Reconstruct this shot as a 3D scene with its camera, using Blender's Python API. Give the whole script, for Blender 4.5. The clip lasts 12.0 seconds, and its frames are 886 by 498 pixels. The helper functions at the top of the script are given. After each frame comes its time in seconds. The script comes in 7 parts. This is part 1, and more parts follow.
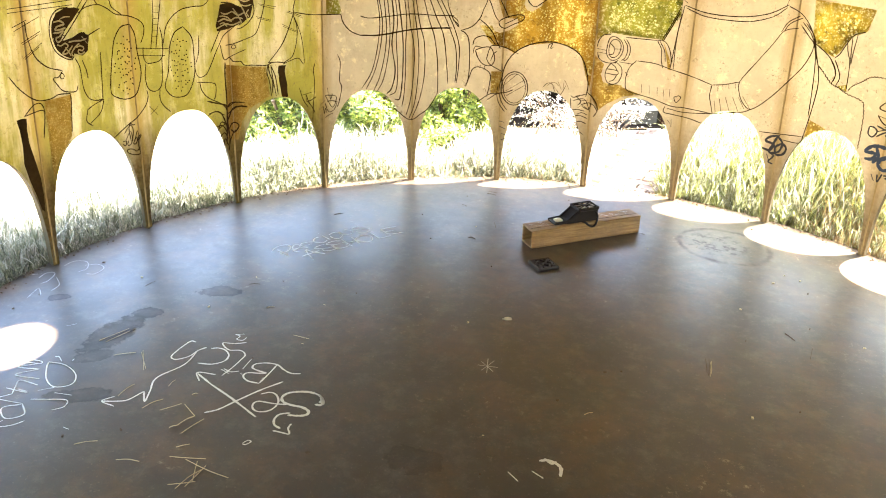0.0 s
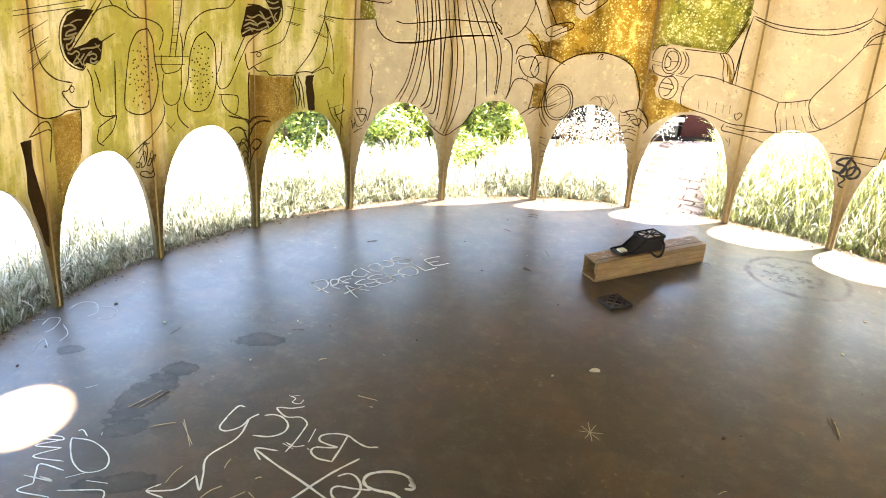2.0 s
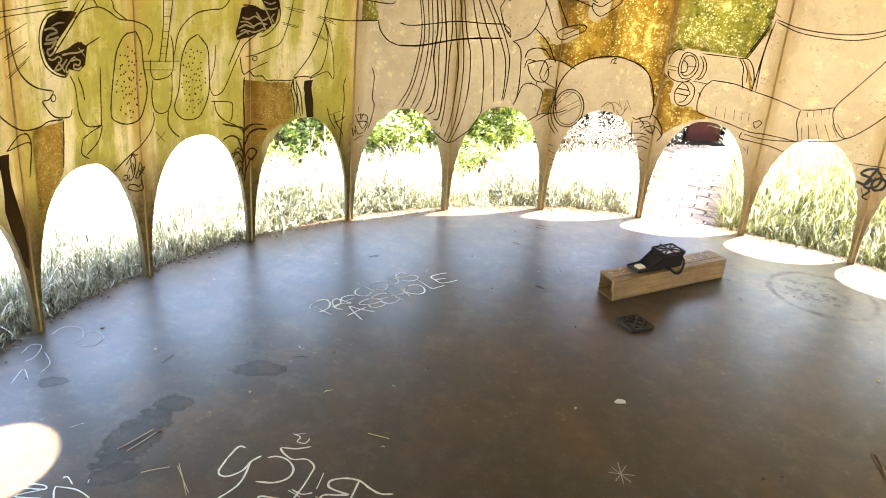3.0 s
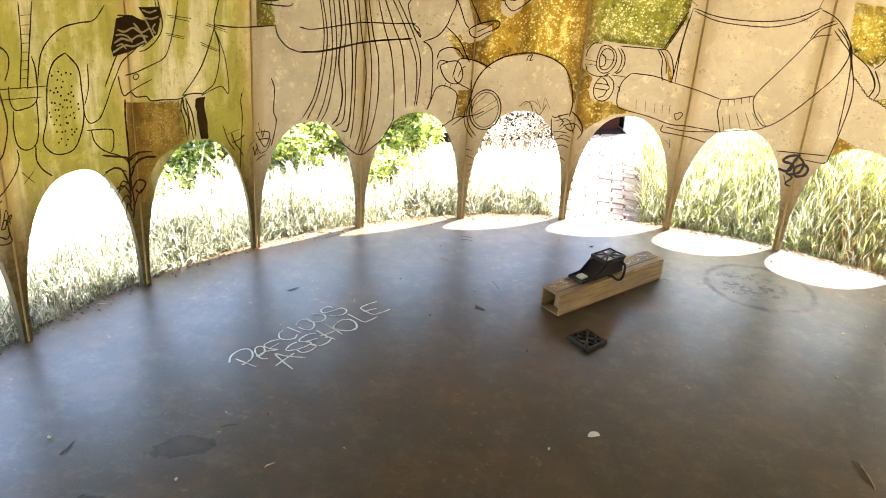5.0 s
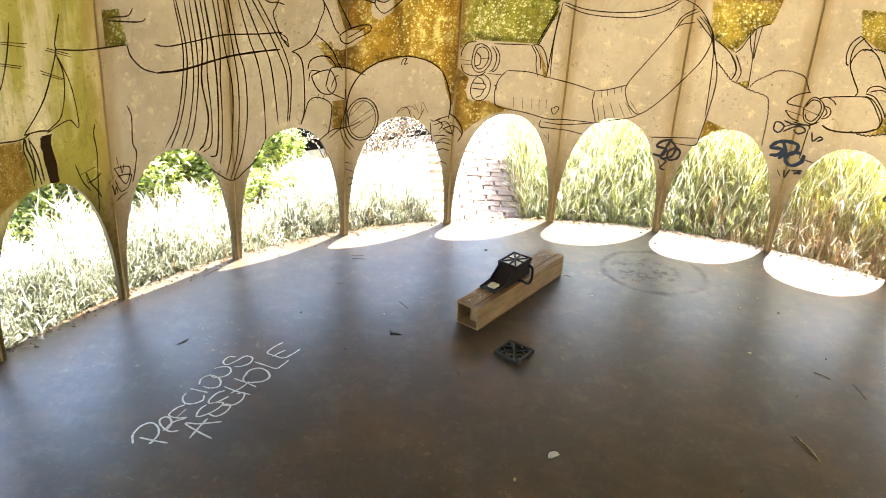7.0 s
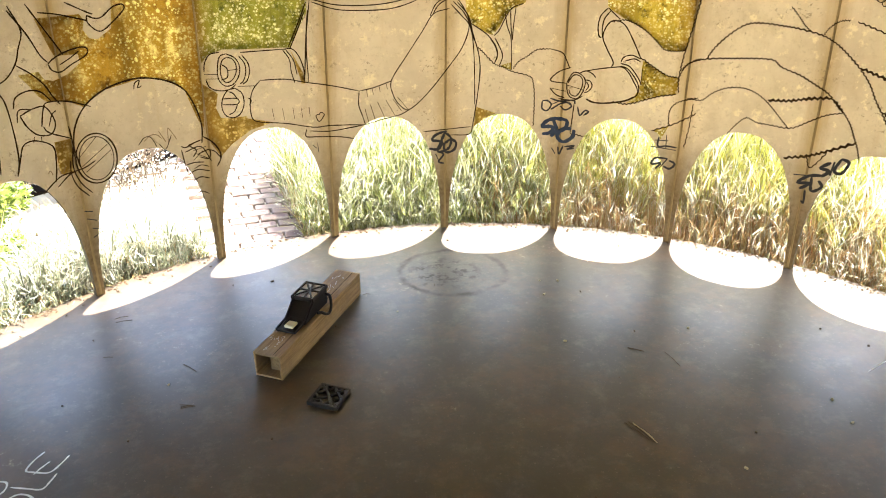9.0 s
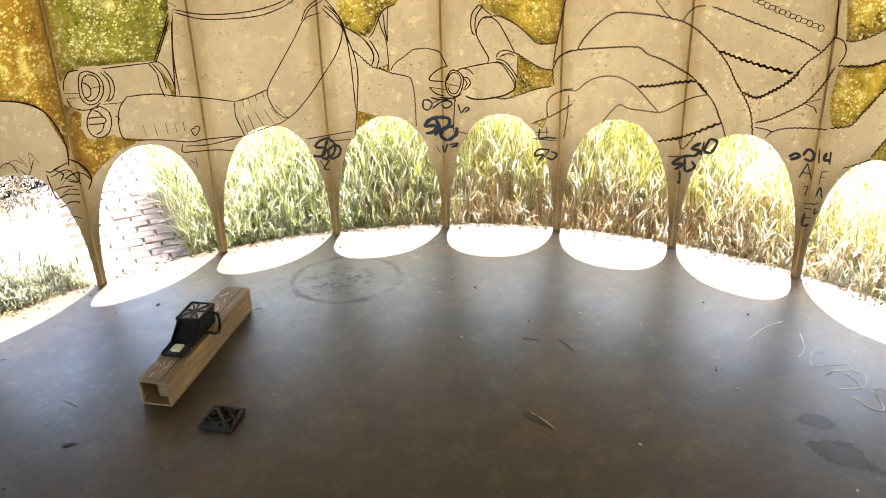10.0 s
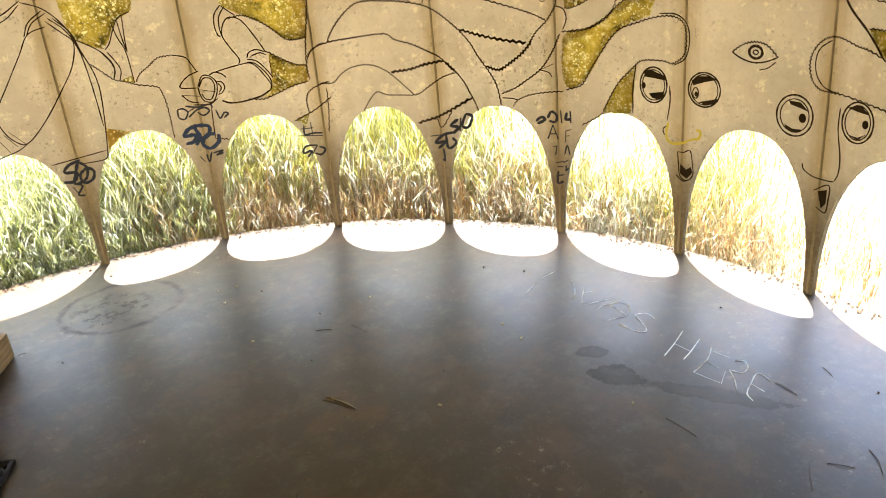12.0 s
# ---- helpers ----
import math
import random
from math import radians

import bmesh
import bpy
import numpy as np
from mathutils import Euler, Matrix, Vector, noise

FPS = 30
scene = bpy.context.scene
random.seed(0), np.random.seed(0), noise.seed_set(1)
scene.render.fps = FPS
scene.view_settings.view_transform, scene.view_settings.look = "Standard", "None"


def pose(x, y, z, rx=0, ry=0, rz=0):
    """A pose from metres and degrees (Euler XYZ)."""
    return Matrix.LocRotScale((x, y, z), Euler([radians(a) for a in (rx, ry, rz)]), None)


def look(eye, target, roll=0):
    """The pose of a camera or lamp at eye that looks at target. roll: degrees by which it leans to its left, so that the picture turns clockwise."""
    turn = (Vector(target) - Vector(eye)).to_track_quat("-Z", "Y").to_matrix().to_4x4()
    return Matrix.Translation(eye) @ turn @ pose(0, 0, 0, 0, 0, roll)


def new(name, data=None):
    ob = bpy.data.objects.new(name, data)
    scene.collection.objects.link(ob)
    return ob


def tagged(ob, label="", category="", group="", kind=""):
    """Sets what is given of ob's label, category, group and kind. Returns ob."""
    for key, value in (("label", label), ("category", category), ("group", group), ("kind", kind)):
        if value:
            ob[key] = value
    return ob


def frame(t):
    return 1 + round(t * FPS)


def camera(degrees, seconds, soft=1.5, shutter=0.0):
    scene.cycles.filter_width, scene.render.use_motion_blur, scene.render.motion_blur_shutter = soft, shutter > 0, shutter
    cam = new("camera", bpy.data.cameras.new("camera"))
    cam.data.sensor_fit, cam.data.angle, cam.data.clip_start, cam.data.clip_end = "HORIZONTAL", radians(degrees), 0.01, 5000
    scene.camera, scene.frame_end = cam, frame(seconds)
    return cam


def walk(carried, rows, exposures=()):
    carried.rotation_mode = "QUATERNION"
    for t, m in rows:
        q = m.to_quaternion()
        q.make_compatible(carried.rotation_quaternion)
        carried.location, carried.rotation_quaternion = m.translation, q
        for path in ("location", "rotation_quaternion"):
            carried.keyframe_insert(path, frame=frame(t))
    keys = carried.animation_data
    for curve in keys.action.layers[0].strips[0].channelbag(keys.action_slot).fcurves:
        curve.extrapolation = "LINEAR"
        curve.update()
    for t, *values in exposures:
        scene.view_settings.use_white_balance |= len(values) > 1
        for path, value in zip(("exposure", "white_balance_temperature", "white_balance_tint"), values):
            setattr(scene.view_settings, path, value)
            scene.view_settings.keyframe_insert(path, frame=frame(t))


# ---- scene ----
R = 3.0                      # inner radius of the round shell
BAY = radians(360 / 26)      # 26 bays
ARCH = 0.789                 # height of the arched openings
TOP = 2.40                   # springing of the domed roof
THICK = 0.035

cam = camera(60.0, 12.0, 1.0)
walk(cam, [
    (0, pose(1.347, -2.900, 2.152, 65.56, -1.07, 30.83)),
    (0.5, pose(1.133, -2.811, 2.184, 65.13, -1.37, 30.09)),
    (1, pose(0.898, -2.761, 2.152, 65.31, -1.73, 29.19)),
    (1.5, pose(0.684, -2.753, 2.124, 65.50, -2.11, 28.29)),
    (2, pose(0.487, -2.707, 2.117, 65.44, -2.48, 27.40)),
    (2.5, pose(0.354, -2.611, 2.117, 65.24, -2.67, 26.78)),
    (4.3, pose(-0.119, -2.256, 2.089, 64.66, -3.53, 23.48)),
    (4.5, pose(-0.158, -2.233, 2.077, 64.82, -3.37, 22.08)),
    (5, pose(-0.220, -2.182, 2.108, 64.68, -2.38, 16.11)),
    (5.5, pose(-0.380, -2.174, 2.107, 64.68, -2.48, 12.15)),
    (6, pose(-0.480, -2.139, 2.089, 64.98, -1.86, 7.42)),
    (6.5, pose(-0.633, -2.099, 2.114, 64.80, -1.67, 2.94)),
    (6.7, pose(-0.688, -2.048, 2.120, 64.67, -1.84, 2.14)),
    (8.3, pose(-0.777, -1.589, 2.146, 63.78, -1.08, -9.47)),
    (8.5, pose(-0.781, -1.570, 2.145, 63.82, -0.82, -12.60)),
    (9, pose(-0.753, -1.505, 2.119, 63.92, 0.09, -18.33)),
    (9.5, pose(-0.715, -1.514, 2.144, 63.68, 0.51, -21.87)),
    (10, pose(-0.638, -1.526, 2.093, 64.17, 1.49, -26.31)),
    (10.5, pose(-0.610, -1.551, 2.099, 63.94, 1.93, -30.20)),
    (11, pose(-0.577, -1.591, 2.066, 64.15, 2.45, -32.93)),
    (11.5, pose(-0.562, -1.632, 2.023, 64.35, 3.00, -38.02)),
    (12, pose(-0.576, -1.655, 1.948, 64.83, 3.62, -43.29)),
], exposures=[(0, 4.18, 6900, 10), (2.5, 4.06, 6850, 10), (6, 3.68, 6750, 10), (9, 3.50, 6550, 10), (12, 3.36, 6450, 10)])

# ---- world and sun ----
SUN_BEARING = radians(40.5)    # clockwise from +y
SUN_HEIGHT = radians(63)
world = bpy.data.worlds.new("sky")
scene.world = world
world.use_nodes = True
wn = world.node_tree
sky = wn.nodes.new("ShaderNodeTexSky")
sky.sky_type, sky.sun_disc = "NISHITA", False
sky.air_density, sky.dust_density, sky.ozone_density = 0.9, 1.6, 0.9   # slightly hazy noon
sky.sun_elevation, sky.sun_rotation = SUN_HEIGHT, SUN_BEARING
wn.links.new(sky.outputs[0], wn.nodes["Background"].inputs[0])
wn.nodes["Background"].inputs[1].default_value = 0.15
sun = new("sun", bpy.data.lights.new("sun", "SUN"))
sun.data.energy, sun.data.angle, sun.data.color = 5.0, radians(0.53), (1.0, 0.98, 0.95)
sun_from = Vector((math.sin(SUN_BEARING) * math.cos(SUN_HEIGHT), math.cos(SUN_BEARING) * math.cos(SUN_HEIGHT), math.sin(SUN_HEIGHT)))
sun.matrix_world = look(sun_from * 30, (0, 0, 0))


# ---- materials ----
class Nodes:
    """A small wrapper that builds node materials."""

    def __init__(self, name):
        self.m = bpy.data.materials.new(name)
        self.m.use_nodes = True
        self.t = self.m.node_tree
        self.out = self.t.nodes["Material Output"]
        self.b = self.t.nodes["Principled BSDF"]
        self.coords = self.t.nodes.new("ShaderNodeTexCoord").outputs["Object"]

    def link(self, a, b):
        self.t.links.new(a, b)

    def scaled(self, sx, sy, sz, turn=0.0, source=None):
        n = self.t.nodes.new("ShaderNodeMapping")
        n.inputs["Scale"].default_value = (sx, sy, sz)
        n.inputs["Rotation"].default_value = (0, 0, turn)
        self.link(source or self.coords, n.inputs["Vector"])
        return n.outputs[0]

    def noise(self, scale, detail=4.0, rough=0.55, vector=None, distort=0.0):
        n = self.t.nodes.new("ShaderNodeTexNoise")
        n.inputs["Scale"].default_value, n.inputs["Detail"].default_value = scale, detail
        n.inputs["Roughness"].default_value, n.inputs["Distortion"].default_value = rough, distort
        self.link(vector or self.coords, n.inputs["Vector"])
        return n.outputs["Fac"]

    def cells(self, scale, vector=None, feature="F1"):
        n = self.t.nodes.new("ShaderNodeTexVoronoi")
        n.feature = feature
        n.inputs["Scale"].default_value = scale
        self.link(vector or self.coords, n.inputs["Vector"])
        return n.outputs["Distance"]

    def ramp(self, fac, *stops):
        n = self.t.nodes.new("ShaderNodeValToRGB")
        e = n.color_ramp.elements
        while len(e) < len(stops):
            e.new(0.5)
        for el, (at, c) in zip(e, stops):
            el.position = at
            el.color = (c, c, c, 1) if isinstance(c, (int, float)) else (*c, 1)
        self.link(fac, n.inputs[0])
        return n.outputs[0]

    def mix(self, fac, a, b, blend="MIX"):
        n = self.t.nodes.new("ShaderNodeMix")
        n.data_type, n.blend_type = "RGBA", blend
        for i, v in ((0, fac), (6, a), (7, b)):
            if isinstance(v, (int, float)):
                n.inputs[i].default_value = v if i == 0 else (v, v, v, 1)
            elif isinstance(v, tuple):
                n.inputs[i].default_value = (*v, 1)
            else:
                self.link(v, n.inputs[i])
        return n.outputs[2]

    def maths(self, op, a, b=0.0):
        n = self.t.nodes.new("ShaderNodeMath")
        n.operation = op
        for i, v in enumerate((a, b)):
            if isinstance(v, (int, float)):
                n.inputs[i].default_value = v
            else:
                self.link(v, n.inputs[i])
        return n.outputs[0]

    def random(self):
        return self.t.nodes.new("ShaderNodeObjectInfo").outputs["Random"]

    def island(self):
        return self.t.nodes.new("ShaderNodeNewGeometry").outputs["Random Per Island"]

    def axis(self, which):
        n = self.t.nodes.new("ShaderNodeSeparateXYZ")
        self.link(self.coords, n.inputs[0])
        return n.outputs[which]

    def bump(self, height, strength=0.3, distance=0.01):
        n = self.t.nodes.new("ShaderNodeBump")
        n.inputs["Strength"].default_value, n.inputs["Distance"].default_value = strength, distance
        self.link(height, n.inputs["Height"])
        self.link(n.outputs[0], self.b.inputs["Normal"])

    def set(self, colour=None, rough=0.7, metal=0.0, spec=0.5):
        for key, v in (("Base Color", colour), ("Roughness", rough), ("Metallic", metal), ("Specular IOR Level", spec)):
            if v is None:
                continue
            if isinstance(v, tuple):
                self.b.inputs[key].default_value = (*v, 1)
            elif isinstance(v, (int, float)):
                self.b.inputs[key].default_value = v
            else:
                self.link(v, self.b.inputs[key])
        return self.m

    def lit_through(self, colour, share):
        """Part of the light passes through the sheet."""
        tr = self.t.nodes.new("ShaderNodeBsdfTranslucent")
        if isinstance(colour, tuple):
            tr.inputs[0].default_value = (*colour, 1)
        else:
            self.link(colour, tr.inputs[0])
        mx = self.t.nodes.new("ShaderNodeMixShader")
        mx.inputs[0].default_value = share
        self.link(self.b.outputs[0], mx.inputs[1])
        self.link(tr.outputs[0], mx.inputs[2])
        self.link(mx.outputs[0], self.out.inputs[0])
        return self.m


def shell_paint(name, green, share=0.40):
    n = Nodes(name)
    streak = n.noise(1.0, 5, 0.6, n.scaled(9, 9, 0.55))
    blotch = n.noise(1.7, 6, 0.62)
    fine = n.noise(38, 6, 0.7)
    spots = n.ramp(n.noise(15, 4, 0.75), (0.57, 0.0), (0.66, 1.0))
    cream = n.mix(n.ramp(blotch, (0.3, 0.0), (0.7, 1.0)), (0.52, 0.44, 0.325), (0.77, 0.69, 0.54))
    cream = n.mix(n.ramp(n.noise(5, 7, 0.75), (0.50, 0.0), (0.68, 0.45)), cream, (0.44, 0.35, 0.22))
    cream = n.mix(n.ramp(fine, (0.28, 0.35), (0.45, 0.0)), cream, (0.36, 0.28, 0.16))
    # pale spots put dappled daylight into the paint colour
    cream = n.mix(n.maths("MULTIPLY", spots, 0.8), cream, (0.85, 0.77, 0.55))
    if green:
        olive = n.mix(n.noise(7, 7, 0.7), (0.21, 0.185, 0.012), (0.42, 0.37, 0.045))
        cover = n.maths("ADD", n.maths("MULTIPLY", streak, 0.55), n.maths("MULTIPLY", n.noise(2.6, 6, 0.6, n.scaled(1, 1, 0.7)), 0.45))
        mask = n.ramp(cover, (0.43, 0.12), (0.52, 0.95))
        col = n.mix(mask, cream, olive)
        col = n.mix(n.ramp(n.noise(1.0, 6, 0.7, n.scaled(20, 20, 3.0)), (0.54, 0.0), (0.66, 0.6)), col, (0.20, 0.175, 0.015))
        col = n.mix(n.ramp(n.noise(9, 7, 0.75), (0.56, 0.0), (0.66, 0.55)), col, (0.60, 0.52, 0.24))
        col = n.mix(n.ramp(n.noise(30, 6, 0.75), (0.56, 0.0), (0.66, 0.5)), col, (0.13, 0.115, 0.012))
    else:
        mask = n.ramp(streak, (0.58, 0.0), (0.75, 0.35))
        col = n.mix(mask, cream, (0.45, 0.30, 0.11))
    # rust-brown run-off beside the joints
    turn = n.maths("DIVIDE", n.maths("ARCTAN2", n.axis(0), n.axis(1)), BAY)
    near = n.maths("ADD", n.maths("PINGPONG", turn, 0.5), n.maths("MULTIPLY", n.noise(1.0, 5, 0.7, n.scaled(14, 14, 1.2)), 0.16))
    runs = n.ramp(near, (0.07, 0.85), (0.20, 0.0))
    # brown darkening low on the piers: contrast shade put into the colour
    foot_shade = n.maths("MULTIPLY", n.ramp(n.maths("ADD", n.axis(2), n.maths("MULTIPLY", n.noise(1.0, 5, 0.7, n.scaled(10, 10, 2.5)), 0.5)), (0.70, 0.95), (1.20, 0.0)) if green else n.ramp(n.maths("ADD", n.axis(2), n.maths("MULTIPLY", n.noise(1.0, 5, 0.7, n.scaled(10, 10, 2.5)), 0.5)), (0.50, 0.8), (0.95, 0.0)), n.ramp(fine, (0.3, 1.0), (0.7, 0.5)))
    col = n.mix(runs, col, n.mix(blotch, (0.30, 0.19, 0.06), (0.46, 0.30, 0.08)))
    col = n.mix(foot_shade, col, n.mix(blotch, (0.085, 0.05, 0.017), (0.20, 0.13, 0.05)))
    pits = n.maths("MULTIPLY", n.ramp(n.noise(48, 5, 0.7), (0.56, 0.0), (0.64, 0.8)), n.ramp(n.noise(3.5, 5, 0.75), (0.49, 0.0), (0.62, 1.0)))
    col = n.mix(pits, col, (0.16, 0.11, 0.06))
    n.bump(fine, 0.2, 0.004)
    n.set(col, 0.75, 0, 0.25)
    return n.lit_through(n.mix(foot_shade, n.mix(0.2 if green else 0.65, col, (0.95, 0.82, 0.56)), (0.06, 0.035, 0.012)), share)


def bare_shell(name, dark, mid, light, dots=11.0):
    """Unpainted sheet, ochre and green; leaf-dappled daylight is put into its colour."""
    n = Nodes(name)
    big = n.noise(3.2, 5, 0.65)
    leaf = n.noise(dots, 8, 0.8, distort=0.4)
    streak = n.noise(1.0, 5, 0.65, n.scaled(15, 15, 0.5))
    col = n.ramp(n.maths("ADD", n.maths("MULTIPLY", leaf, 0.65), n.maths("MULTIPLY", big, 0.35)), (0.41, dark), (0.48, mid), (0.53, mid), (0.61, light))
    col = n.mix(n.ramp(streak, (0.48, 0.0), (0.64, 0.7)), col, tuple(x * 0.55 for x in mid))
    # pale spots stand in for daylight coming between leaves
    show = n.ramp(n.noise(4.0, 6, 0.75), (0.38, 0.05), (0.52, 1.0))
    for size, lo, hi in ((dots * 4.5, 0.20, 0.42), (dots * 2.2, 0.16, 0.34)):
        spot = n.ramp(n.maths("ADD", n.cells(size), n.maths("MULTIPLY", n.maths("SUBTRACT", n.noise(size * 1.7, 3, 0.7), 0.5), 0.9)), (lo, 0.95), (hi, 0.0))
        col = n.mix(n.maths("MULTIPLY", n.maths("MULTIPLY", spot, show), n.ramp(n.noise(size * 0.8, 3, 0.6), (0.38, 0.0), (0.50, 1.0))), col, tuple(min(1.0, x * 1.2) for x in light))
    # rust beside the joints
    turn = n.maths("DIVIDE", n.maths("ARCTAN2", n.axis(0), n.axis(1)), BAY)
    near = n.maths("ADD", n.maths("PINGPONG", turn, 0.5), n.maths("MULTIPLY", n.noise(1.0, 5, 0.7, n.scaled(12, 12, 0.9)), 0.22))
    col = n.mix(n.ramp(near, (0.10, 0.85), (0.26, 0.0)), col, n.mix(big, (0.16, 0.075, 0.012), (0.34, 0.19, 0.035)))
    n.bump(n.noise(60, 4), 0.2, 0.003)
    n.set(col, 0.6, 0, 0.3)
    return n.lit_through(col, 0.6)


CREAM = shell_paint("cream_paint_on_shell", False, 0.17)
GREEN_CREAM = shell_paint("algae_streaked_paint", True, 0.46)
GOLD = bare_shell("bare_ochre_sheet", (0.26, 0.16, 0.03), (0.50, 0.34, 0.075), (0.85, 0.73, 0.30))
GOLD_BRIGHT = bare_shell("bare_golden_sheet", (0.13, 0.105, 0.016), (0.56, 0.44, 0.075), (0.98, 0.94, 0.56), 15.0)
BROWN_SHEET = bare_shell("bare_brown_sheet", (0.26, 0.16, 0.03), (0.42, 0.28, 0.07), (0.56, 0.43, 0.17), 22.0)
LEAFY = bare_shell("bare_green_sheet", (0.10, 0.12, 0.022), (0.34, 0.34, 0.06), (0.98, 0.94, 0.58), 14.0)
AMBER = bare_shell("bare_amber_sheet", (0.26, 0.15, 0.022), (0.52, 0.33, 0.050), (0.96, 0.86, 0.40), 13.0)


def plain(name, c, rough=0.7, var=0.3, scale=20.0, metal=0.0, spec=0.4):
    n = Nodes(name)
    lo, hi = tuple(x * (1 - var) for x in c), tuple(min(1.0, x * (1 + var)) for x in c)
    f = n.noise(scale, 5, 0.65)
    n.bump(n.noise(scale * 3, 4), 0.2, 0.003)
    return n.set(n.mix(f, lo, hi), rough, metal, spec)


INK = plain("black_brush_paint", (0.042, 0.024, 0.008), 0.9, 0.5, 40, 0.0, 0.12)
PENCIL = plain("worn_pencil", (0.30, 0.23, 0.15), 0.9, 0.3, 40)
CORD = plain("cream_cord_paint", (0.46, 0.38, 0.20), 0.8, 0.25, 12)
SPRAY_BLACK = plain("black_spray_paint", (0.03, 0.03, 0.035), 0.6, 0.4, 30)
SPRAY_BLUE = plain("navy_spray_paint", (0.03, 0.05, 0.10), 0.6, 0.4, 30)
CHALK = plain("white_spray_paint", (0.78, 0.77, 0.70), 0.7, 0.15, 60)
WORN_WHITE = plain("worn_white_paint", (0.50, 0.48, 0.42), 0.75, 0.3, 45)
FAINT = plain("worn_chalk", (0.46, 0.44, 0.41), 0.8, 0.35, 50)
YELLOW = plain("yellow_paint", (0.70, 0.55, 0.06), 0.6, 0.2, 40)
BLACK_PLASTIC = plain("black_moulded_plastic", (0.014, 0.010, 0.010), 0.5, 0.4, 50, 0.0, 0.25)
CAST_IRON = plain("rusty_cast_iron", (0.022, 0.015, 0.012), 0.55, 0.6, 70, 0.0, 0.4)
EDGE = plain("dirty_cut_edge", (0.095, 0.070, 0.032), 0.9, 0.5, 25)
JOINT = plain("stained_joint", (0.36, 0.26, 0.12), 0.8, 0.4, 14)


def floor_stone():
    n = Nodes("burnished_concrete")
    big = n.noise(0.9, 6, 0.6)
    mid = n.noise(5, 6, 0.65)
    fine = n.noise(60, 4, 0.6)
    scuff = n.ramp(n.noise(7, 9, 0.78), (0.50, 0.0), (0.72, 1.0))
    col = n.mix(n.ramp(big, (0.3, 0.0), (0.7, 1.0)), (0.031, 0.025, 0.016), (0.060, 0.048, 0.033))
    col = n.mix(n.ramp(mid, (0.25, 0.6), (0.7, 0.0)), col, (0.045, 0.027, 0.013))
    col = n.mix(n.maths("MULTIPLY", scuff, 0.45), col, (0.19, 0.152, 0.105))
    col = n.mix(n.ramp(fine, (0.62, 0.0), (0.72, 0.35)), col, (0.28, 0.23, 0.16))
    col = n.mix(n.ramp(n.noise(2.6, 7, 0.72), (0.47, 0.0), (0.62, 0.6)), col, (0.115, 0.055, 0.020))
    col = n.mix(n.ramp(n.noise(3.4, 8, 0.75), (0.36, 0.65), (0.47, 0.0)), col, (0.034, 0.022, 0.010))
    worn = n.ramp(n.noise(1.3, 5, 0.7), (0.52, 0.0), (0.68, 0.9))
    col = n.mix(n.maths("MULTIPLY", worn, n.ramp(n.noise(19, 7, 0.78), (0.57, 0.0), (0.64, 0.75))), col, (0.36, 0.29, 0.18))
    col = n.mix(n.maths("MULTIPLY", worn, n.ramp(n.noise(13, 7, 0.78), (0.36, 0.7), (0.43, 0.0))), col, (0.022, 0.014, 0.007))
    rough = n.ramp(n.mix(0.4, n.mix(0.5, mid, n.noise(0.8, 4, 0.6)), n.noise(16, 8, 0.7)), (0.34, 0.32), (0.64, 0.48))

    def blob(x, y, turn, lx, ly, edge=0.55):
        """1 inside an uneven patch of that length and width."""
        m = n.t.nodes.new("ShaderNodeMapping")
        m.vector_type = "TEXTURE"
        m.inputs["Location"].default_value = (x, y, 0)
        m.inputs["Rotation"].default_value = (0, 0, radians(turn))
        m.inputs["Scale"].default_value = (lx, ly, 1)
        n.link(n.coords, m.inputs["Vector"])
        v = n.t.nodes.new("ShaderNodeVectorMath")
        v.operation = "LENGTH"
        n.link(m.outputs[0], v.inputs[0])
        return n.maths("ADD", v.outputs["Value"], n.maths("MULTIPLY", n.maths("SUBTRACT", n.noise(9, 6, 0.7), 0.5), edge * 2.4))

    dull = 0.0
    # damp patches, a smear and the ring left by something round
    for x, y, turn, lx, ly, depth in ((-1.97, -0.72, 100, 0.22, 0.105, 0.85), (-1.99, -0.47, 20, 0.10, 0.06, 0.85), (-1.86, -0.93, 60, 0.10, 0.07, 0.7), (-2.57, -0.62, 30, 0.07, 0.045, 0.8),
                                      (-1.86, -0.07, 35, 0.13, 0.07, 0.75), (-1.62, -1.17, 35, 0.17, 0.06, 0.85), (-0.05, -0.72, 20, 0.13, 0.09, 0.38), (1.78, -0.07, -60, 0.12, 0.075, 0.75), (1.86, 0.12, -60, 0.08, 0.05, 0.6), (1.93, -0.45, -65, 0.30, 0.05, 0.6)):
        inside = n.maths("MULTIPLY", n.ramp(blob(x, y, turn, lx, ly, 0.75), (0.45, depth * 0.65), (0.72, depth * 0.8), (0.88, depth), (1.04, 0.0)), n.ramp(n.noise(13, 5, 0.7), (0.36, 0.55), (0.56, 1.0)))
        col = n.mix(inside, col, (0.015, 0.011, 0.007))
        dull = n.maths("MAXIMUM", dull, inside)
    ring = n.maths("ABSOLUTE", n.maths("SUBTRACT", blob(0.565, 2.30, -15, 0.33, 0.30, 0.10), 0.95))
    mark = n.maths("MULTIPLY", n.ramp(ring, (0.015, 0.95), (0.085, 0.0)), n.ramp(n.noise(4, 4), (0.41, 0.2), (0.58, 0.85)))
    col = n.mix(mark, col, (0.030, 0.022, 0.016))
    dull = n.maths("MAXIMUM", dull, mark)
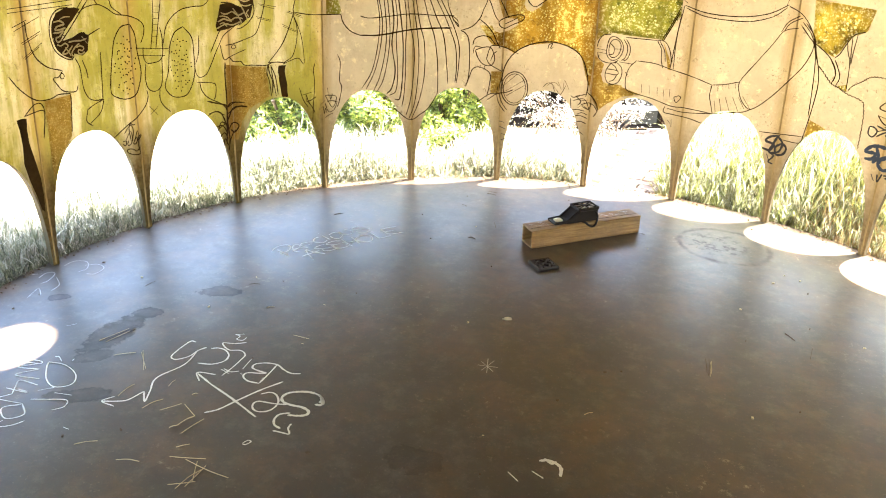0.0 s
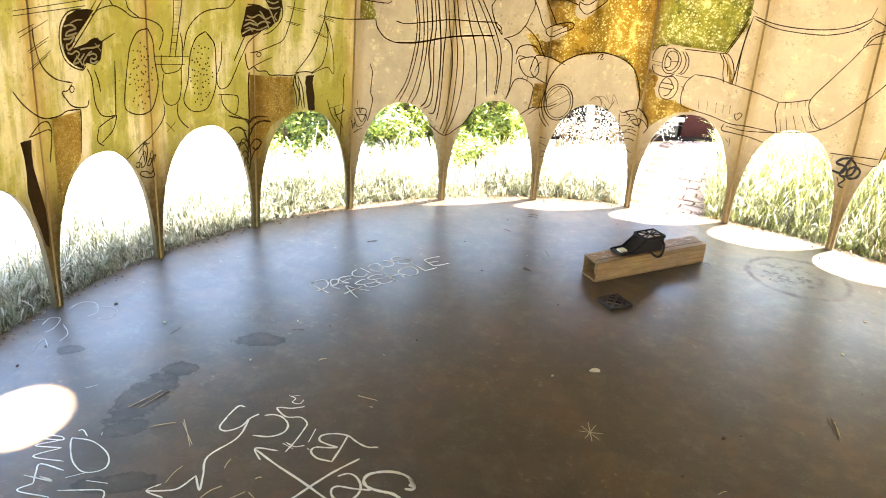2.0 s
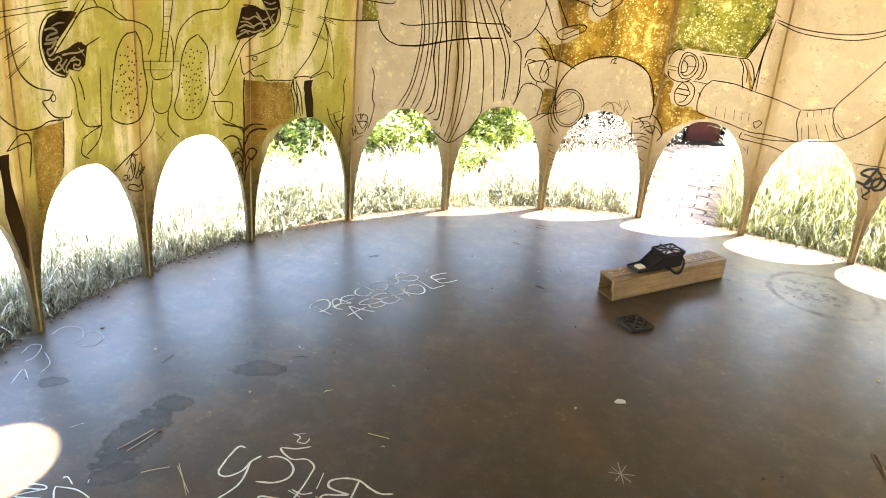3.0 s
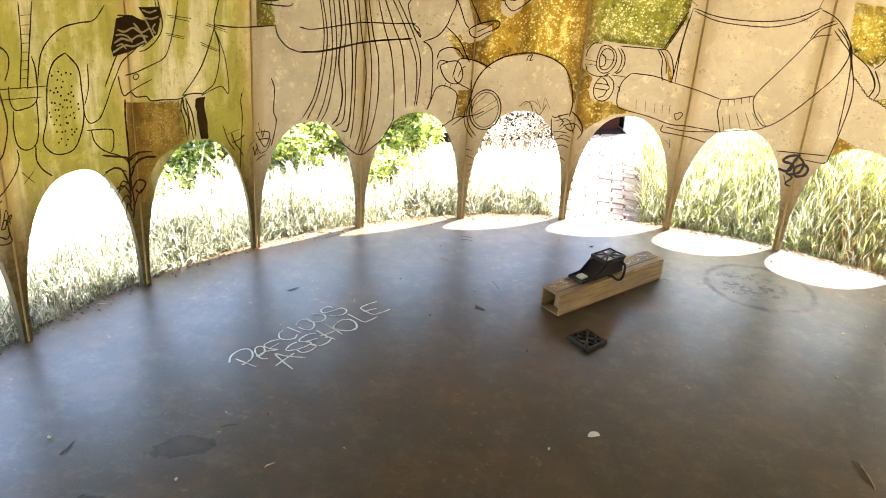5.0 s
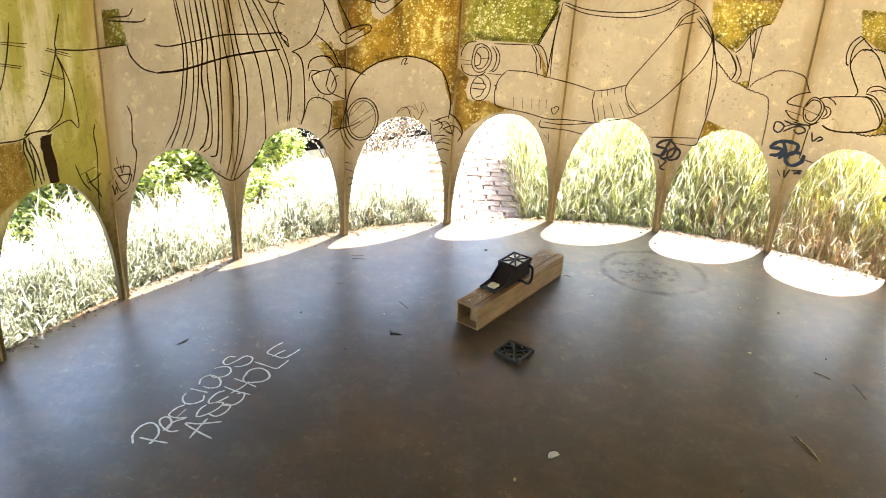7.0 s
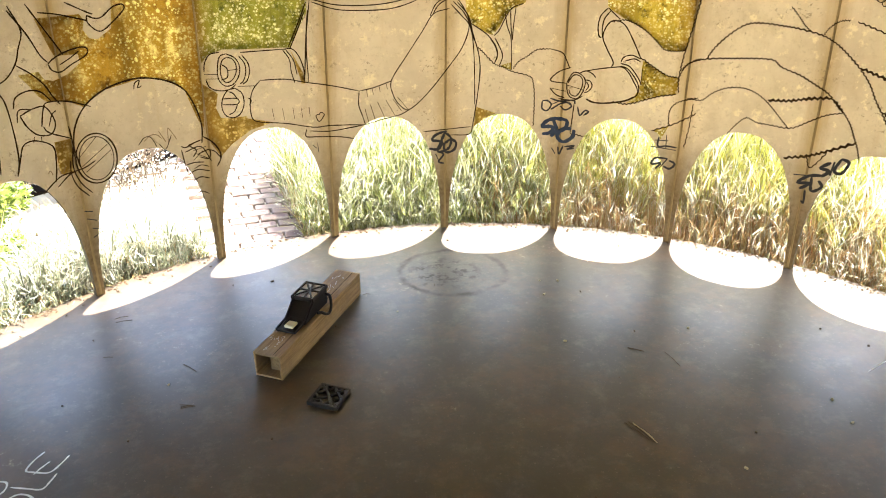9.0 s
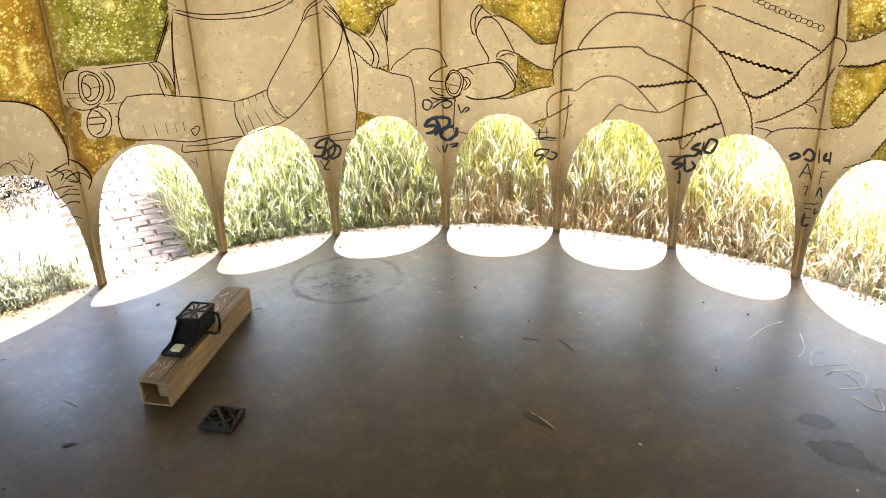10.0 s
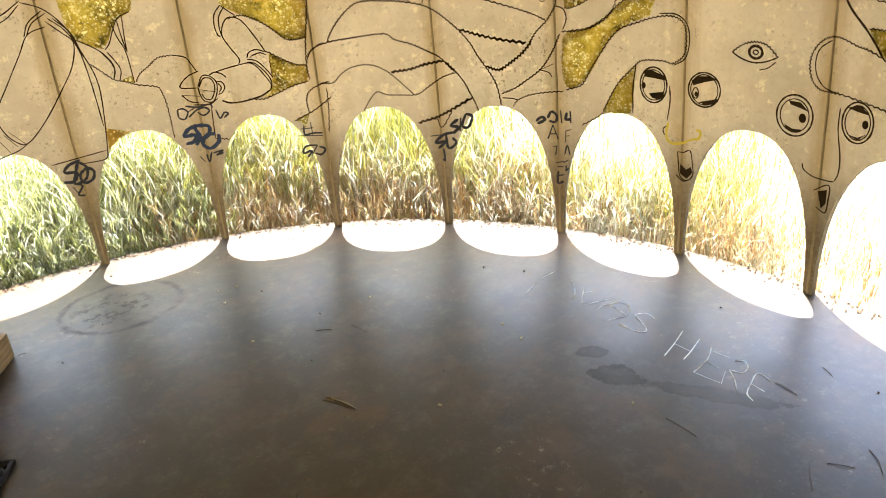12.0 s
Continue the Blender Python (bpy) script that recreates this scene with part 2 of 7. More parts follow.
    smear = n.maths("MULTIPLY", n.ramp(blob(0.52, 2.30, -15, 0.25, 0.2, 0.3), (0.6, 1.0), (1.1, 0.0)), n.ramp(n.noise(16, 5, 0.7), (0.50, 0.0), (0.60, 0.9)))
    col = n.mix(smear, col, (0.035, 0.026, 0.02))
    dull = n.maths("MAXIMUM", dull, smear)
    rough = n.mix(dull, rough, 0.6)
    gloss = n.maths("SUBTRACT", 0.78, n.maths("MULTIPLY", dull, 0.32))
    n.bump(n.mix(0.7, fine, mid), 0.08, 0.004)
    n.b.inputs["Specular Tint"].default_value = (1.0, 0.97, 0.93, 1)
    return n.set(col, rough, 0, gloss)


FLOOR = floor_stone()


def wood():
    n = Nodes("weathered_timber")
    grain = n.noise(3.0, 8, 0.7, n.scaled(1.5, 22, 22))
    wear = n.noise(6, 6, 0.7)
    col = n.ramp(grain, (0.25, (0.13, 0.075, 0.030)), (0.5, (0.33, 0.205, 0.090)), (0.75, (0.50, 0.34, 0.165)))
    col = n.mix(n.ramp(wear, (0.45, 0.0), (0.65, 0.7)), col, (0.22, 0.145, 0.085))
    n.bump(grain, 0.5, 0.004)
    return n.set(col, 0.6, 0, 0.35)


WOOD = wood()


def grass_mat(name, *tones, share=0.4):
    n = Nodes(name)
    col = n.ramp(n.island(), *[(i / (len(tones) - 1), c) for i, c in enumerate(tones)])
    n.set(col, 0.32, 0, 0.7)
    return n.lit_through(col, share)


# near-white last tones are sun glints put into the blade colours
GRASS = grass_mat("green_grass", (0.050, 0.062, 0.028), (0.105, 0.12, 0.06), (0.20, 0.205, 0.12), (0.27, 0.29, 0.18), (0.40, 0.36, 0.25), (0.76, 0.75, 0.66), share=0.22)
# whitish stalks and plumes: overexposed sun glare put into their colour
PALE = grass_mat("bleached_grass", (0.20, 0.23, 0.12), (0.46, 0.45, 0.32), (0.66, 0.63, 0.50), (0.78, 0.76, 0.66), (0.86, 0.85, 0.80))
REED = grass_mat("green_reed_leaves", (0.085, 0.10, 0.026), (0.19, 0.22, 0.06), (0.33, 0.36, 0.11), (0.47, 0.48, 0.18), (0.68, 0.66, 0.40), (0.90, 0.89, 0.82), share=0.46)
FRESH = grass_mat("yellow_green_reed_leaves", (0.085, 0.09, 0.012), (0.20, 0.205, 0.028), (0.33, 0.335, 0.048), (0.46, 0.44, 0.08), (0.60, 0.54, 0.17), (0.85, 0.83, 0.70), share=0.42)
STEM = grass_mat("dry_stems", (0.22, 0.105, 0.034), (0.38, 0.215, 0.080), (0.52, 0.33, 0.14), (0.60, 0.44, 0.23), (0.30, 0.28, 0.08), (0.84, 0.76, 0.58), share=0.35)
LEAF = grass_mat("shrub_leaves", (0.035, 0.062, 0.010), (0.10, 0.155, 0.022), (0.20, 0.27, 0.042), (0.34, 0.40, 0.075), (0.54, 0.55, 0.18))
BLOSSOM = plain("white_blossom", (0.75, 0.75, 0.62), 0.6, 0.1)
BARK = plain("bark", (0.10, 0.07, 0.045), 0.9, 0.5, 25)


def ground_mat():
    n = Nodes("pale_dry_ground")
    a, b, c = n.noise(0.5, 6, 0.6), n.noise(7, 6, 0.7), n.noise(50, 4, 0.7)
    col = n.mix(a, (0.42, 0.37, 0.28), (0.60, 0.56, 0.46))
    col = n.mix(n.ramp(b, (0.5, 0.0), (0.7, 0.7)), col, (0.28, 0.24, 0.15))
    col = n.mix(n.maths("MULTIPLY", c, 0.4), col, (0.66, 0.62, 0.52))
    n.bump(b, 0.6, 0.03)
    return n.set(col, 0.9, 0, 0.2)


GROUND = ground_mat()
RENDER_GREY = plain("grey_render", (0.30, 0.28, 0.26), 0.85, 0.3, 5)
DARK_BOARD = plain("dark_brown_boards", (0.050, 0.028, 0.015), 0.9, 0.4, 30, 0.0, 0.15)
WHITE_PAINT = plain("white_painted_metal", (0.75, 0.75, 0.73), 0.5, 0.1)


# ---- mesh helpers ----
def obj(name, verts, faces, material, parent=None, label="", smooth=False):
    me = bpy.data.meshes.new(name)
    me.from_pydata([tuple(v) for v in verts], [], faces)
    me.update()
    me.materials.append(material)
    if smooth:
        me.polygons.foreach_set("use_smooth", [True] * len(me.polygons))
    ob = new(name, me)
    ob.parent = parent
    if label:
        ob["label"] = label
    return ob


def part(name, bm, material, parent, label="", smooth=False):
    me = bpy.data.meshes.new(name)
    bmesh.ops.recalc_face_normals(bm, faces=bm.faces)
    bm.to_mesh(me)
    bm.free()
    me.materials.append(material)
    if smooth:
        me.polygons.foreach_set("use_smooth", [True] * len(me.polygons))
    ob = new(name, me)
    ob.parent = parent
    if label:
        ob["label"] = label
    return ob


def thing(name, label, category, m=None, kind="", group=""):
    ob = new(name)
    if m is not None:
        ob.matrix_world = m
    return tagged(ob, label, category, group, kind)


def box(bm, x0, y0, z0, x1, y1, z1, bevel=0.0, seg=2):
    m = Matrix.Translation(((x0 + x1) / 2, (y0 + y1) / 2, (z0 + z1) / 2)) @ Matrix.Diagonal((x1 - x0, y1 - y0, z1 - z0, 1))
    vs = bmesh.ops.create_cube(bm, size=1, matrix=m)["verts"]
    if bevel:
        es = list({e for v in vs for e in v.link_edges})
        bmesh.ops.bevel(bm, geom=es, offset=bevel, segments=seg, affect="EDGES", profile=0.6)
    return bm


def at_wall(k, z, r=R):
    """A point at the bay number k (a pier stands at each whole number) and height z."""
    return (r * math.sin(k * BAY), r * math.cos(k * BAY), z)


def shell(z):
    """Inner radius of the shell at height z: it leans in a little all the way up."""
    return R - 0.060 * z - 0.017 * z * z


def spline(points, step=4):
    """A smooth line through the points."""
    p = [np.array(q, float) for q in points]
    if len(p) < 3:
        return p
    p = [2 * p[0] - p[1]] + p + [2 * p[-1] - p[-2]]
    line = []
    for a, b, c, d in zip(p, p[1:], p[2:], p[3:]):
        for i in range(step):
            t = i / step
            line.append(0.5 * (2 * b + (c - a) * t + (2 * a - 5 * b + 4 * c - d) * t * t + (3 * b - a - 3 * c + d) * t ** 3))
    return line + [p[-2]]


# ---- floor and shell ----
def disc(name, r, z0, z1, material, rings=10, seg=144):
    verts, faces = [(0, 0, z1)], []
    rad = [r * (i + 1) / rings for i in range(rings)]
    for q in rad:
        verts += [(q * math.sin(2 * math.pi * j / seg), q * math.cos(2 * math.pi * j / seg), z1) for j in range(seg)]
    verts += [(r * math.sin(2 * math.pi * j / seg), r * math.cos(2 * math.pi * j / seg), z0) for j in range(seg)]
    for j in range(seg):
        k = (j + 1) % seg
        faces.append((0, 1 + k, 1 + j))
        for i in range(rings):
            a, b = 1 + i * seg, 1 + (i + 1) * seg
            faces.append((a + j, a + k, b + k, b + j))
    return obj(name, verts, faces, material)


tagged(disc("floor", R + 0.07, -0.16, 0.0, FLOOR), "dark brown burnished concrete floor, stained and scuffed", "floor", kind="structure")


def panel(k, parent):
    """One bay of the shell between the piers k - 1 and k, with its arched opening."""
    half = 0.5 * (1 - 0.046 / (R * BAY))
    n = 2.35
    us = [-0.5, -0.5 * (1 + half * 2) / 2]
    us += [half * -math.cos(math.pi * i / 24) for i in range(25)]
    us += [0.5 * (1 + half * 2) / 2, 0.5]
    rows = 34
    verts, faces, edge = [], [], []
    for r in (0.0, THICK):
        for u in us:
            e = abs(u) / half
            foot = ARCH * (1 - e ** n) ** (1 / n) if e < 1 else 0.0
            for j in range(rows):
                z = foot + (TOP - foot) * (j / (rows - 1))
                verts.append(at_wall(k - 0.5 + u, z, shell(z) + r))
    m, side = len(us), len(us) * rows
    for i in range(m - 1):
        for j in range(rows - 1):
            a = i * rows + j
            faces.append((a, a + 1, a + rows + 1, a + rows))
            faces.append((side + a, side + a + rows, side + a + rows + 1, side + a + 1))
        a = i * rows
        edge.append(len(faces))
        faces.append((a, a + rows, side + a + rows, side + a))
    mat = GREEN_CREAM if k <= -4 or k > 12 else CREAM
    ob = obj("panel", verts, faces, mat, parent)
    ob.data.materials.append(EDGE)
    for i in edge:
        ob.data.polygons[i].material_index = 1
    return ob


wall = thing("wall_round", "round shell wall with a ring of arched openings and an outline mural", "wall", kind="structure")
ENTRANCE = (11, 12, 13)       # the bays left open as the way in
for k in range(-12, 14):
    if k not in ENTRANCE:
        panel(k, wall)
for k in range(-12, 14):
    if k in (11, 12):
        continue
    verts, faces = [], []
    for i in range(17):
        z = 0.01 + (TOP - 0.02) * i / 16
        for dk, lift in ((-0.009, 0.0), (-0.004, 0.005), (0.004, 0.005), (0.009, 0.0)):
            verts.append(at_wall(k + dk, z, shell(z) - lift))
        if i:
            a = 4 * i - 4
            faces += [(a + j, a + j + 1, a + j + 5, a + j + 4) for j in range(3)]
    obj("joint", verts, faces, JOINT, wall)


n = Nodes("thin_cream_roof_sheet")
tone = n.mix(n.noise(4, 5, 0.65), (0.10, 0.078, 0.048), (0.18, 0.145, 0.092))
n.set(tone, 0.8, 0, 0.25)
ROOF = n.lit_through(n.mix(0.5, tone, (0.95, 0.78, 0.47)), 0.04)


def porch():
    """Unseen closed porch behind the walk, added to keep daylight off the near floor."""
    turn = Matrix.Rotation(-11.5 * BAY, 4, "Z")
    half, near, far, w = R * math.sin(1.5 * BAY) + 0.02, R - 0.25, R + 1.4, 0.05
    for name, lo, hi in (("side_wall", (-half - w, near, -0.12), (-half, far, TOP)), ("side_wall", (half, near, -0.12), (half + w, far, TOP)),
                         ("back_wall", (-half - w, far, -0.12), (half + w, far + w, TOP)), ("porch_roof", (-half - w, near - 0.12, TOP + 0.004), (half + w, far + w, TOP + 0.06))):
        bm = bmesh.new()
        box(bm, *lo, *hi)
        bmesh.ops.transform(bm, matrix=turn, verts=bm.verts)
        part(name, bm, GREEN_CREAM if name != "porch_roof" else ROOF, unseen_porch)


unseen_porch = thing("wall_porch", "unseen porch added round the way in to keep daylight off the floor", "wall", kind="structure")
def roof():
    seg, rings = 96, 26
    hole = Vector((-1.31, 0.07, 0))
    verts, faces = [], []
    for lift in (0.0, THICK):
        for i in range(rings):
            f = i / (rings - 1)
            for j in range(seg):
                a = 2 * math.pi * j / seg
                # rings run from the springing inward to the rim of the round hole
                ox, oy = shell(TOP) * math.sin(a), shell(TOP) * math.cos(a)
                hx, hy = hole.x + 0.235 * math.sin(a), hole.y + 0.235 * math.cos(a)
                x, y = ox + (hx - ox) * f, oy + (hy - oy) * f
                q = math.hypot(x, y) / shell(TOP)
                g = 1 + lift / (math.hypot(x, y) + 1) * (1 if i < 3 else 0)
                verts.append((x * g, y * g, TOP + 0.75 * (1 - q * q) + (lift if i else 0)))
    n = seg * rings
    for i in range(rings - 1):
        for j in range(seg):
            k = (j + 1) % seg
            a, b = i * seg, (i + 1) * seg
            faces.append((a + j, b + j, b + k, a + k))
            faces.append((n + a + j, n + a + k, n + b + k, n + b + j))
    for j in range(seg):
        k = (j + 1) % seg
        b = (rings - 1) * seg
        faces.append((b + j, n + b + j, n + b + k, b + k))
        faces.append((j, k, n + k, n + j))
    return obj("ceiling", verts, faces, ROOF, smooth=True)


porch()
tagged(roof(), "shallow domed roof with one round hole", "ceiling", kind="structure")

# ---- ground ----
def ground():
    verts, faces = [(0, 0, -0.12)], []
    rad = [2, 4, 6, 8, 11, 15, 25, 60, 200, 900]
    seg = 64
    for q in rad:
        for j in range(seg):
            a = 2 * math.pi * j / seg
            p = Vector((q * math.sin(a), q * math.cos(a), 0))
            h = -0.12 + (0.05 * noise.noise(p * 0.6) if 3.5 < q < 30 else 0)
            verts.append((p.x, p.y, h))
    for j in range(seg):
        k = (j + 1) % seg
        faces.append((0, 1 + k, 1 + j))
        for i in range(len(rad) - 1):
            a, b = 1 + i * seg, 1 + (i + 1) * seg
            faces.append((a + j, a + k, b + k, b + j))
    return obj("ground", verts, faces, GROUND, smooth=True)


tagged(ground(), "pale sunlit dry ground round the pavilion", "ground", kind="structure")


def blades(name, label, material, spots, category="grass"):
    """Grass: each spot is (bearing in bays, distance from the wall, height, width, lean)."""
    verts, faces = [], []
    rnd = random.Random(7)
    for k, d, h, w, lean in spots:
        x, y, _ = at_wall(k, 0, R + d)
        a = rnd.uniform(0, 2 * math.pi)
        bx, by = math.cos(a) * lean * h, math.sin(a) * lean * h
        sx, sy = -math.sin(a) * w / 2, math.cos(a) * w / 2
        if rnd.random() < 0.5:
            t = rnd.uniform(0, 3.14)
            sx, sy = math.cos(t) * w / 2, math.sin(t) * w / 2
        i = len(verts)
        z = -0.13
        for f, g in ((0, 0.8), (0.4, 1.0), (0.75, 0.7)):
            cx, cy, cz = x + bx * f * f, y + by * f * f, z + h * f * (1 - 0.25 * lean * f)
            verts += [(cx - sx * g, cy - sy * g, cz), (cx + sx * g, cy + sy * g, cz)]
        verts.append((x + bx * 1.15, y + by * 1.15, z + h * (1 - 0.45 * lean)))
        faces += [(i, i + 1, i + 3, i + 2), (i + 2, i + 3, i + 5, i + 4), (i + 4, i + 5, i + 6)]
    return tagged(obj(name, verts, faces, material), label, category, kind="stuff")


def grass_spots(count, k0, k1, d0, d1, h0, h1, w=0.008, power=1.6, seed=1, skip=None):
    rnd = random.Random(seed)
    spots = []
    while len(spots) < count:
        k = rnd.uniform(k0, k1)
        d = d0 + (d1 - d0) * rnd.random() ** power
        if skip and skip(k, d):
            continue
        clump = 0.5 + 0.5 * noise.noise(Vector(at_wall(k, 0, R + d)) * 2.3)
        if rnd.random() > 0.35 + clump:
            continue
        spots.append((k, d, min(rnd.uniform(h0, h1) * (0.7 + 0.6 * clump), 0.09 + 1.0 * d), w * rnd.uniform(0.6, 1.4), rnd.uniform(0.1, 0.75)))
    return spots


def on_path(k, d):
    return -1.06 < k < -0.22


def lean_more(spots, lo, hi, seed):
    rnd = random.Random(seed)
    return [(k, d, h, w, rnd.uniform(lo, hi)) for k, d, h, w, _ in spots]


blades("meadow_grass", "blue-green grass standing thick along the wall", GRASS, lean_more(grass_spots(5000, -9, -3.4, 0.06, 0.65, 0.16, 0.55, 0.0055, seed=2), 0.1, 0.8, 18))
blades("bleached_grass", "thin stalks rising from the grass, sun glare in their pale colour", PALE, lean_more(grass_spots(1300, -9, -4.0, 0.15, 0.8, 0.25, 0.5, 0.0055, 1.0, seed=31), 0.1, 0.6, 8))
blades("meadow_grass", "thin green stalks among glare-pale grass", REED, lean_more(grass_spots(1700, -4.6, -0.95, 0.1, 0.7, 0.15, 0.36, 0.0055, 1.0, seed=44, skip=on_path), 0.05, 0.5, 19))
blades("dry_grass", "thin dry stems among bright grass", STEM, grass_spots(1800, -3.8, 0, 0.06, 1.1, 0.15, 0.5, 0.007, seed=13, skip=on_path))
def leafy(name, label, material, plants, leaves, width, seed, category="reeds"):
    """Reed plants: each is (bearing in bays, distance from the wall, height); arching leaves spring from a thin stem."""
    rnd = random.Random(seed)
    verts, faces = [], []

    def strip(line, w, turn):
        i, n = len(verts), len(line)
        sx, sy = -math.sin(turn) * w / 2, math.cos(turn) * w / 2
        for j, (x, y, z) in enumerate(line[:-1]):
            g = (0.55, 1.0, 0.9, 0.6)[min(3, int(4 * j / (n - 1)))]
            verts.append((x - sx * g, y - sy * g, z))
            verts.append((x + sx * g, y + sy * g, z))
        verts.append(line[-1])
        for j in range(n - 2):
            a = i + 2 * j
            faces.append((a, a + 1, a + 3, a + 2))
        a = i + 2 * (n - 2)
        faces.append((a, a + 1, a + 2))

    for k, d, h in plants:
        x, y, _ = at_wall(k, 0, R + d)
        a, lean = rnd.uniform(0, 6.28), rnd.uniform(0.0, 0.28) * h
        bx, by = math.cos(a) * lean, math.sin(a) * lean
        strip([(x, y, -0.13), (x + bx * 0.3, y + by * 0.3, -0.13 + h * 0.5), (x + bx, y + by, -0.13 + h)], 0.005, rnd.uniform(0, 3))
        for i in range(leaves):
            f = rnd.uniform(0.12, 0.98)
            t = rnd.uniform(0, 6.28)
            length = h * rnd.uniform(0.22, 0.58)
            up, droop = radians(rnd.uniform(30, 84)), radians(rnd.uniform(5, 85))
            px, py, pz = x + bx * f * f, y + by * f * f, -0.13 + h * f
            line = [(px, py, pz)]
            for q in range(4):
                e = up - droop * (q / 4) ** 1.4
                px += math.cos(t) * math.cos(e) * length / 4
                py += math.sin(t) * math.cos(e) * length / 4
                pz += math.sin(e) * length / 4
                line.append((px, py, pz))
            if min(math.hypot(p[0], p[1]) for p in line) < R + 0.045 or min(p[2] for p in line) < -0.13:
                continue
            strip(line, width * rnd.uniform(0.6, 1.5), t)
    return tagged(obj(name, verts, faces, material), label, category, kind="stuff")


def plants(count, k0, k1, d0, d1, h0, h1, seed, power=1.0, skip=None):
    return [(k, d, h) for k, d, h, _, _ in grass_spots(count, k0, k1, d0, d1, h0, h1, 0.01, power, seed, skip)]


leafy("tall_reeds", "tall blue-green reeds with arching leaves beside the path", REED, plants(2600, -0.3, 2.1, 0.07, 1.7, 0.36, 0.90, 4, 1.0, on_path), 12, 0.0052, 5)
leafy("tall_reeds", "tall yellow-green reeds with arching leaves", FRESH, plants(2900, 1.2, 4.3, 0.30, 2.2, 0.45, 1.05, 42), 11, 0.0050, 17)
leafy("tall_reeds", "thin yellow-green reeds with light between them", FRESH, plants(1100, 4.1, 6.3, 0.2, 2.2, 0.35, 0.90, 43), 9, 0.0050, 18)
leafy("bleached_reeds", "reed leaves among the green ones, sun glare in their pale colour", PALE, plants(1500, -0.2, 5.6, 0.08, 1.2, 0.25, 0.75, 77, 1.0, on_path), 9, 0.0062, 19)
leafy("dry_reeds", "straw-brown broken reeds standing and lying along the wall", STEM, plants(750, 1.3, 4.5, 0.06, 0.6, 0.18, 0.50, 14), 8, 0.0045, 6)
leafy("dry_reeds", "straw-coloured sparse dry reeds along the wall", STEM, plants(1300, 4.2, 9, 0.06, 0.9, 0.14, 0.48, 41), 9, 0.0050, 7)
blades("dry_reeds", "straw-brown dry reed stems standing in the grass", STEM, lean_more(grass_spots(10500, 1.3, 4.7, 0.04, 0.8, 0.3, 0.62, 0.0045, 1.0, seed=24, skip=on_path), 0.02, 0.35, 6))
blades("bleached_grass", "sparse grass over pale ground, sun glare in its pale colour", PALE, lean_more(grass_spots(1500, 4.4, 7.5, 0.1, 1.6, 0.2, 0.55, 0.006, 1.0, seed=35), 0.1, 0.7, 12))
leafy("leafy_weeds", "leafy blue-green weeds standing thick along the wall", GRASS, plants(2600, -9, -3.3, 0.06, 0.6, 0.16, 0.42, 12, 1.4), 9, 0.0062, 3, "weeds")
leafy("leafy_weeds", "grey-green weeds and tufts before the glare-pale grass", GRASS, plants(1900, -4.6, -0.95, 0.05, 0.40, 0.14, 0.36, 13, 1.0, on_path), 9, 0.0055, 4, "weeds")
leafy("bleached_reeds", "white reed plumes beyond the arches, sun glare in their colour", PALE, plants(1300, -4.7, -0.95, 0.15, 0.95, 0.16, 0.36, 32, 1.0, on_path), 9, 0.0058, 9)

# ---- mural: brush lines and bare patches on the shell ----
def on_shell(k, z, lift):
    return at_wall(k, z, shell(z) - lift)


def ribbon(points, width, closed=False):
    """Left and right edges of a hand-drawn line, with a little swelling."""
    p = [np.array(q, float) for q in points]
    rnd = random.Random(int(abs(p[0][0] * 991 + p[-1][1] * 577)))
    left, right = [], []
    n = len(p)
    for i, q in enumerate(p):
        d = p[min(i + 1, n - 1)] - p[max(i - 1, 0)]
        d = d / (np.linalg.norm(d) + 1e-9)
        w = width / 2 * rnd.uniform(0.8, 1.2) * (0.55 if i in (0, n - 1) and not closed else 1)
        s = np.array((-d[1], d[0])) * w
        left.append(q + s)
        right.append(q - s)
    return left, right


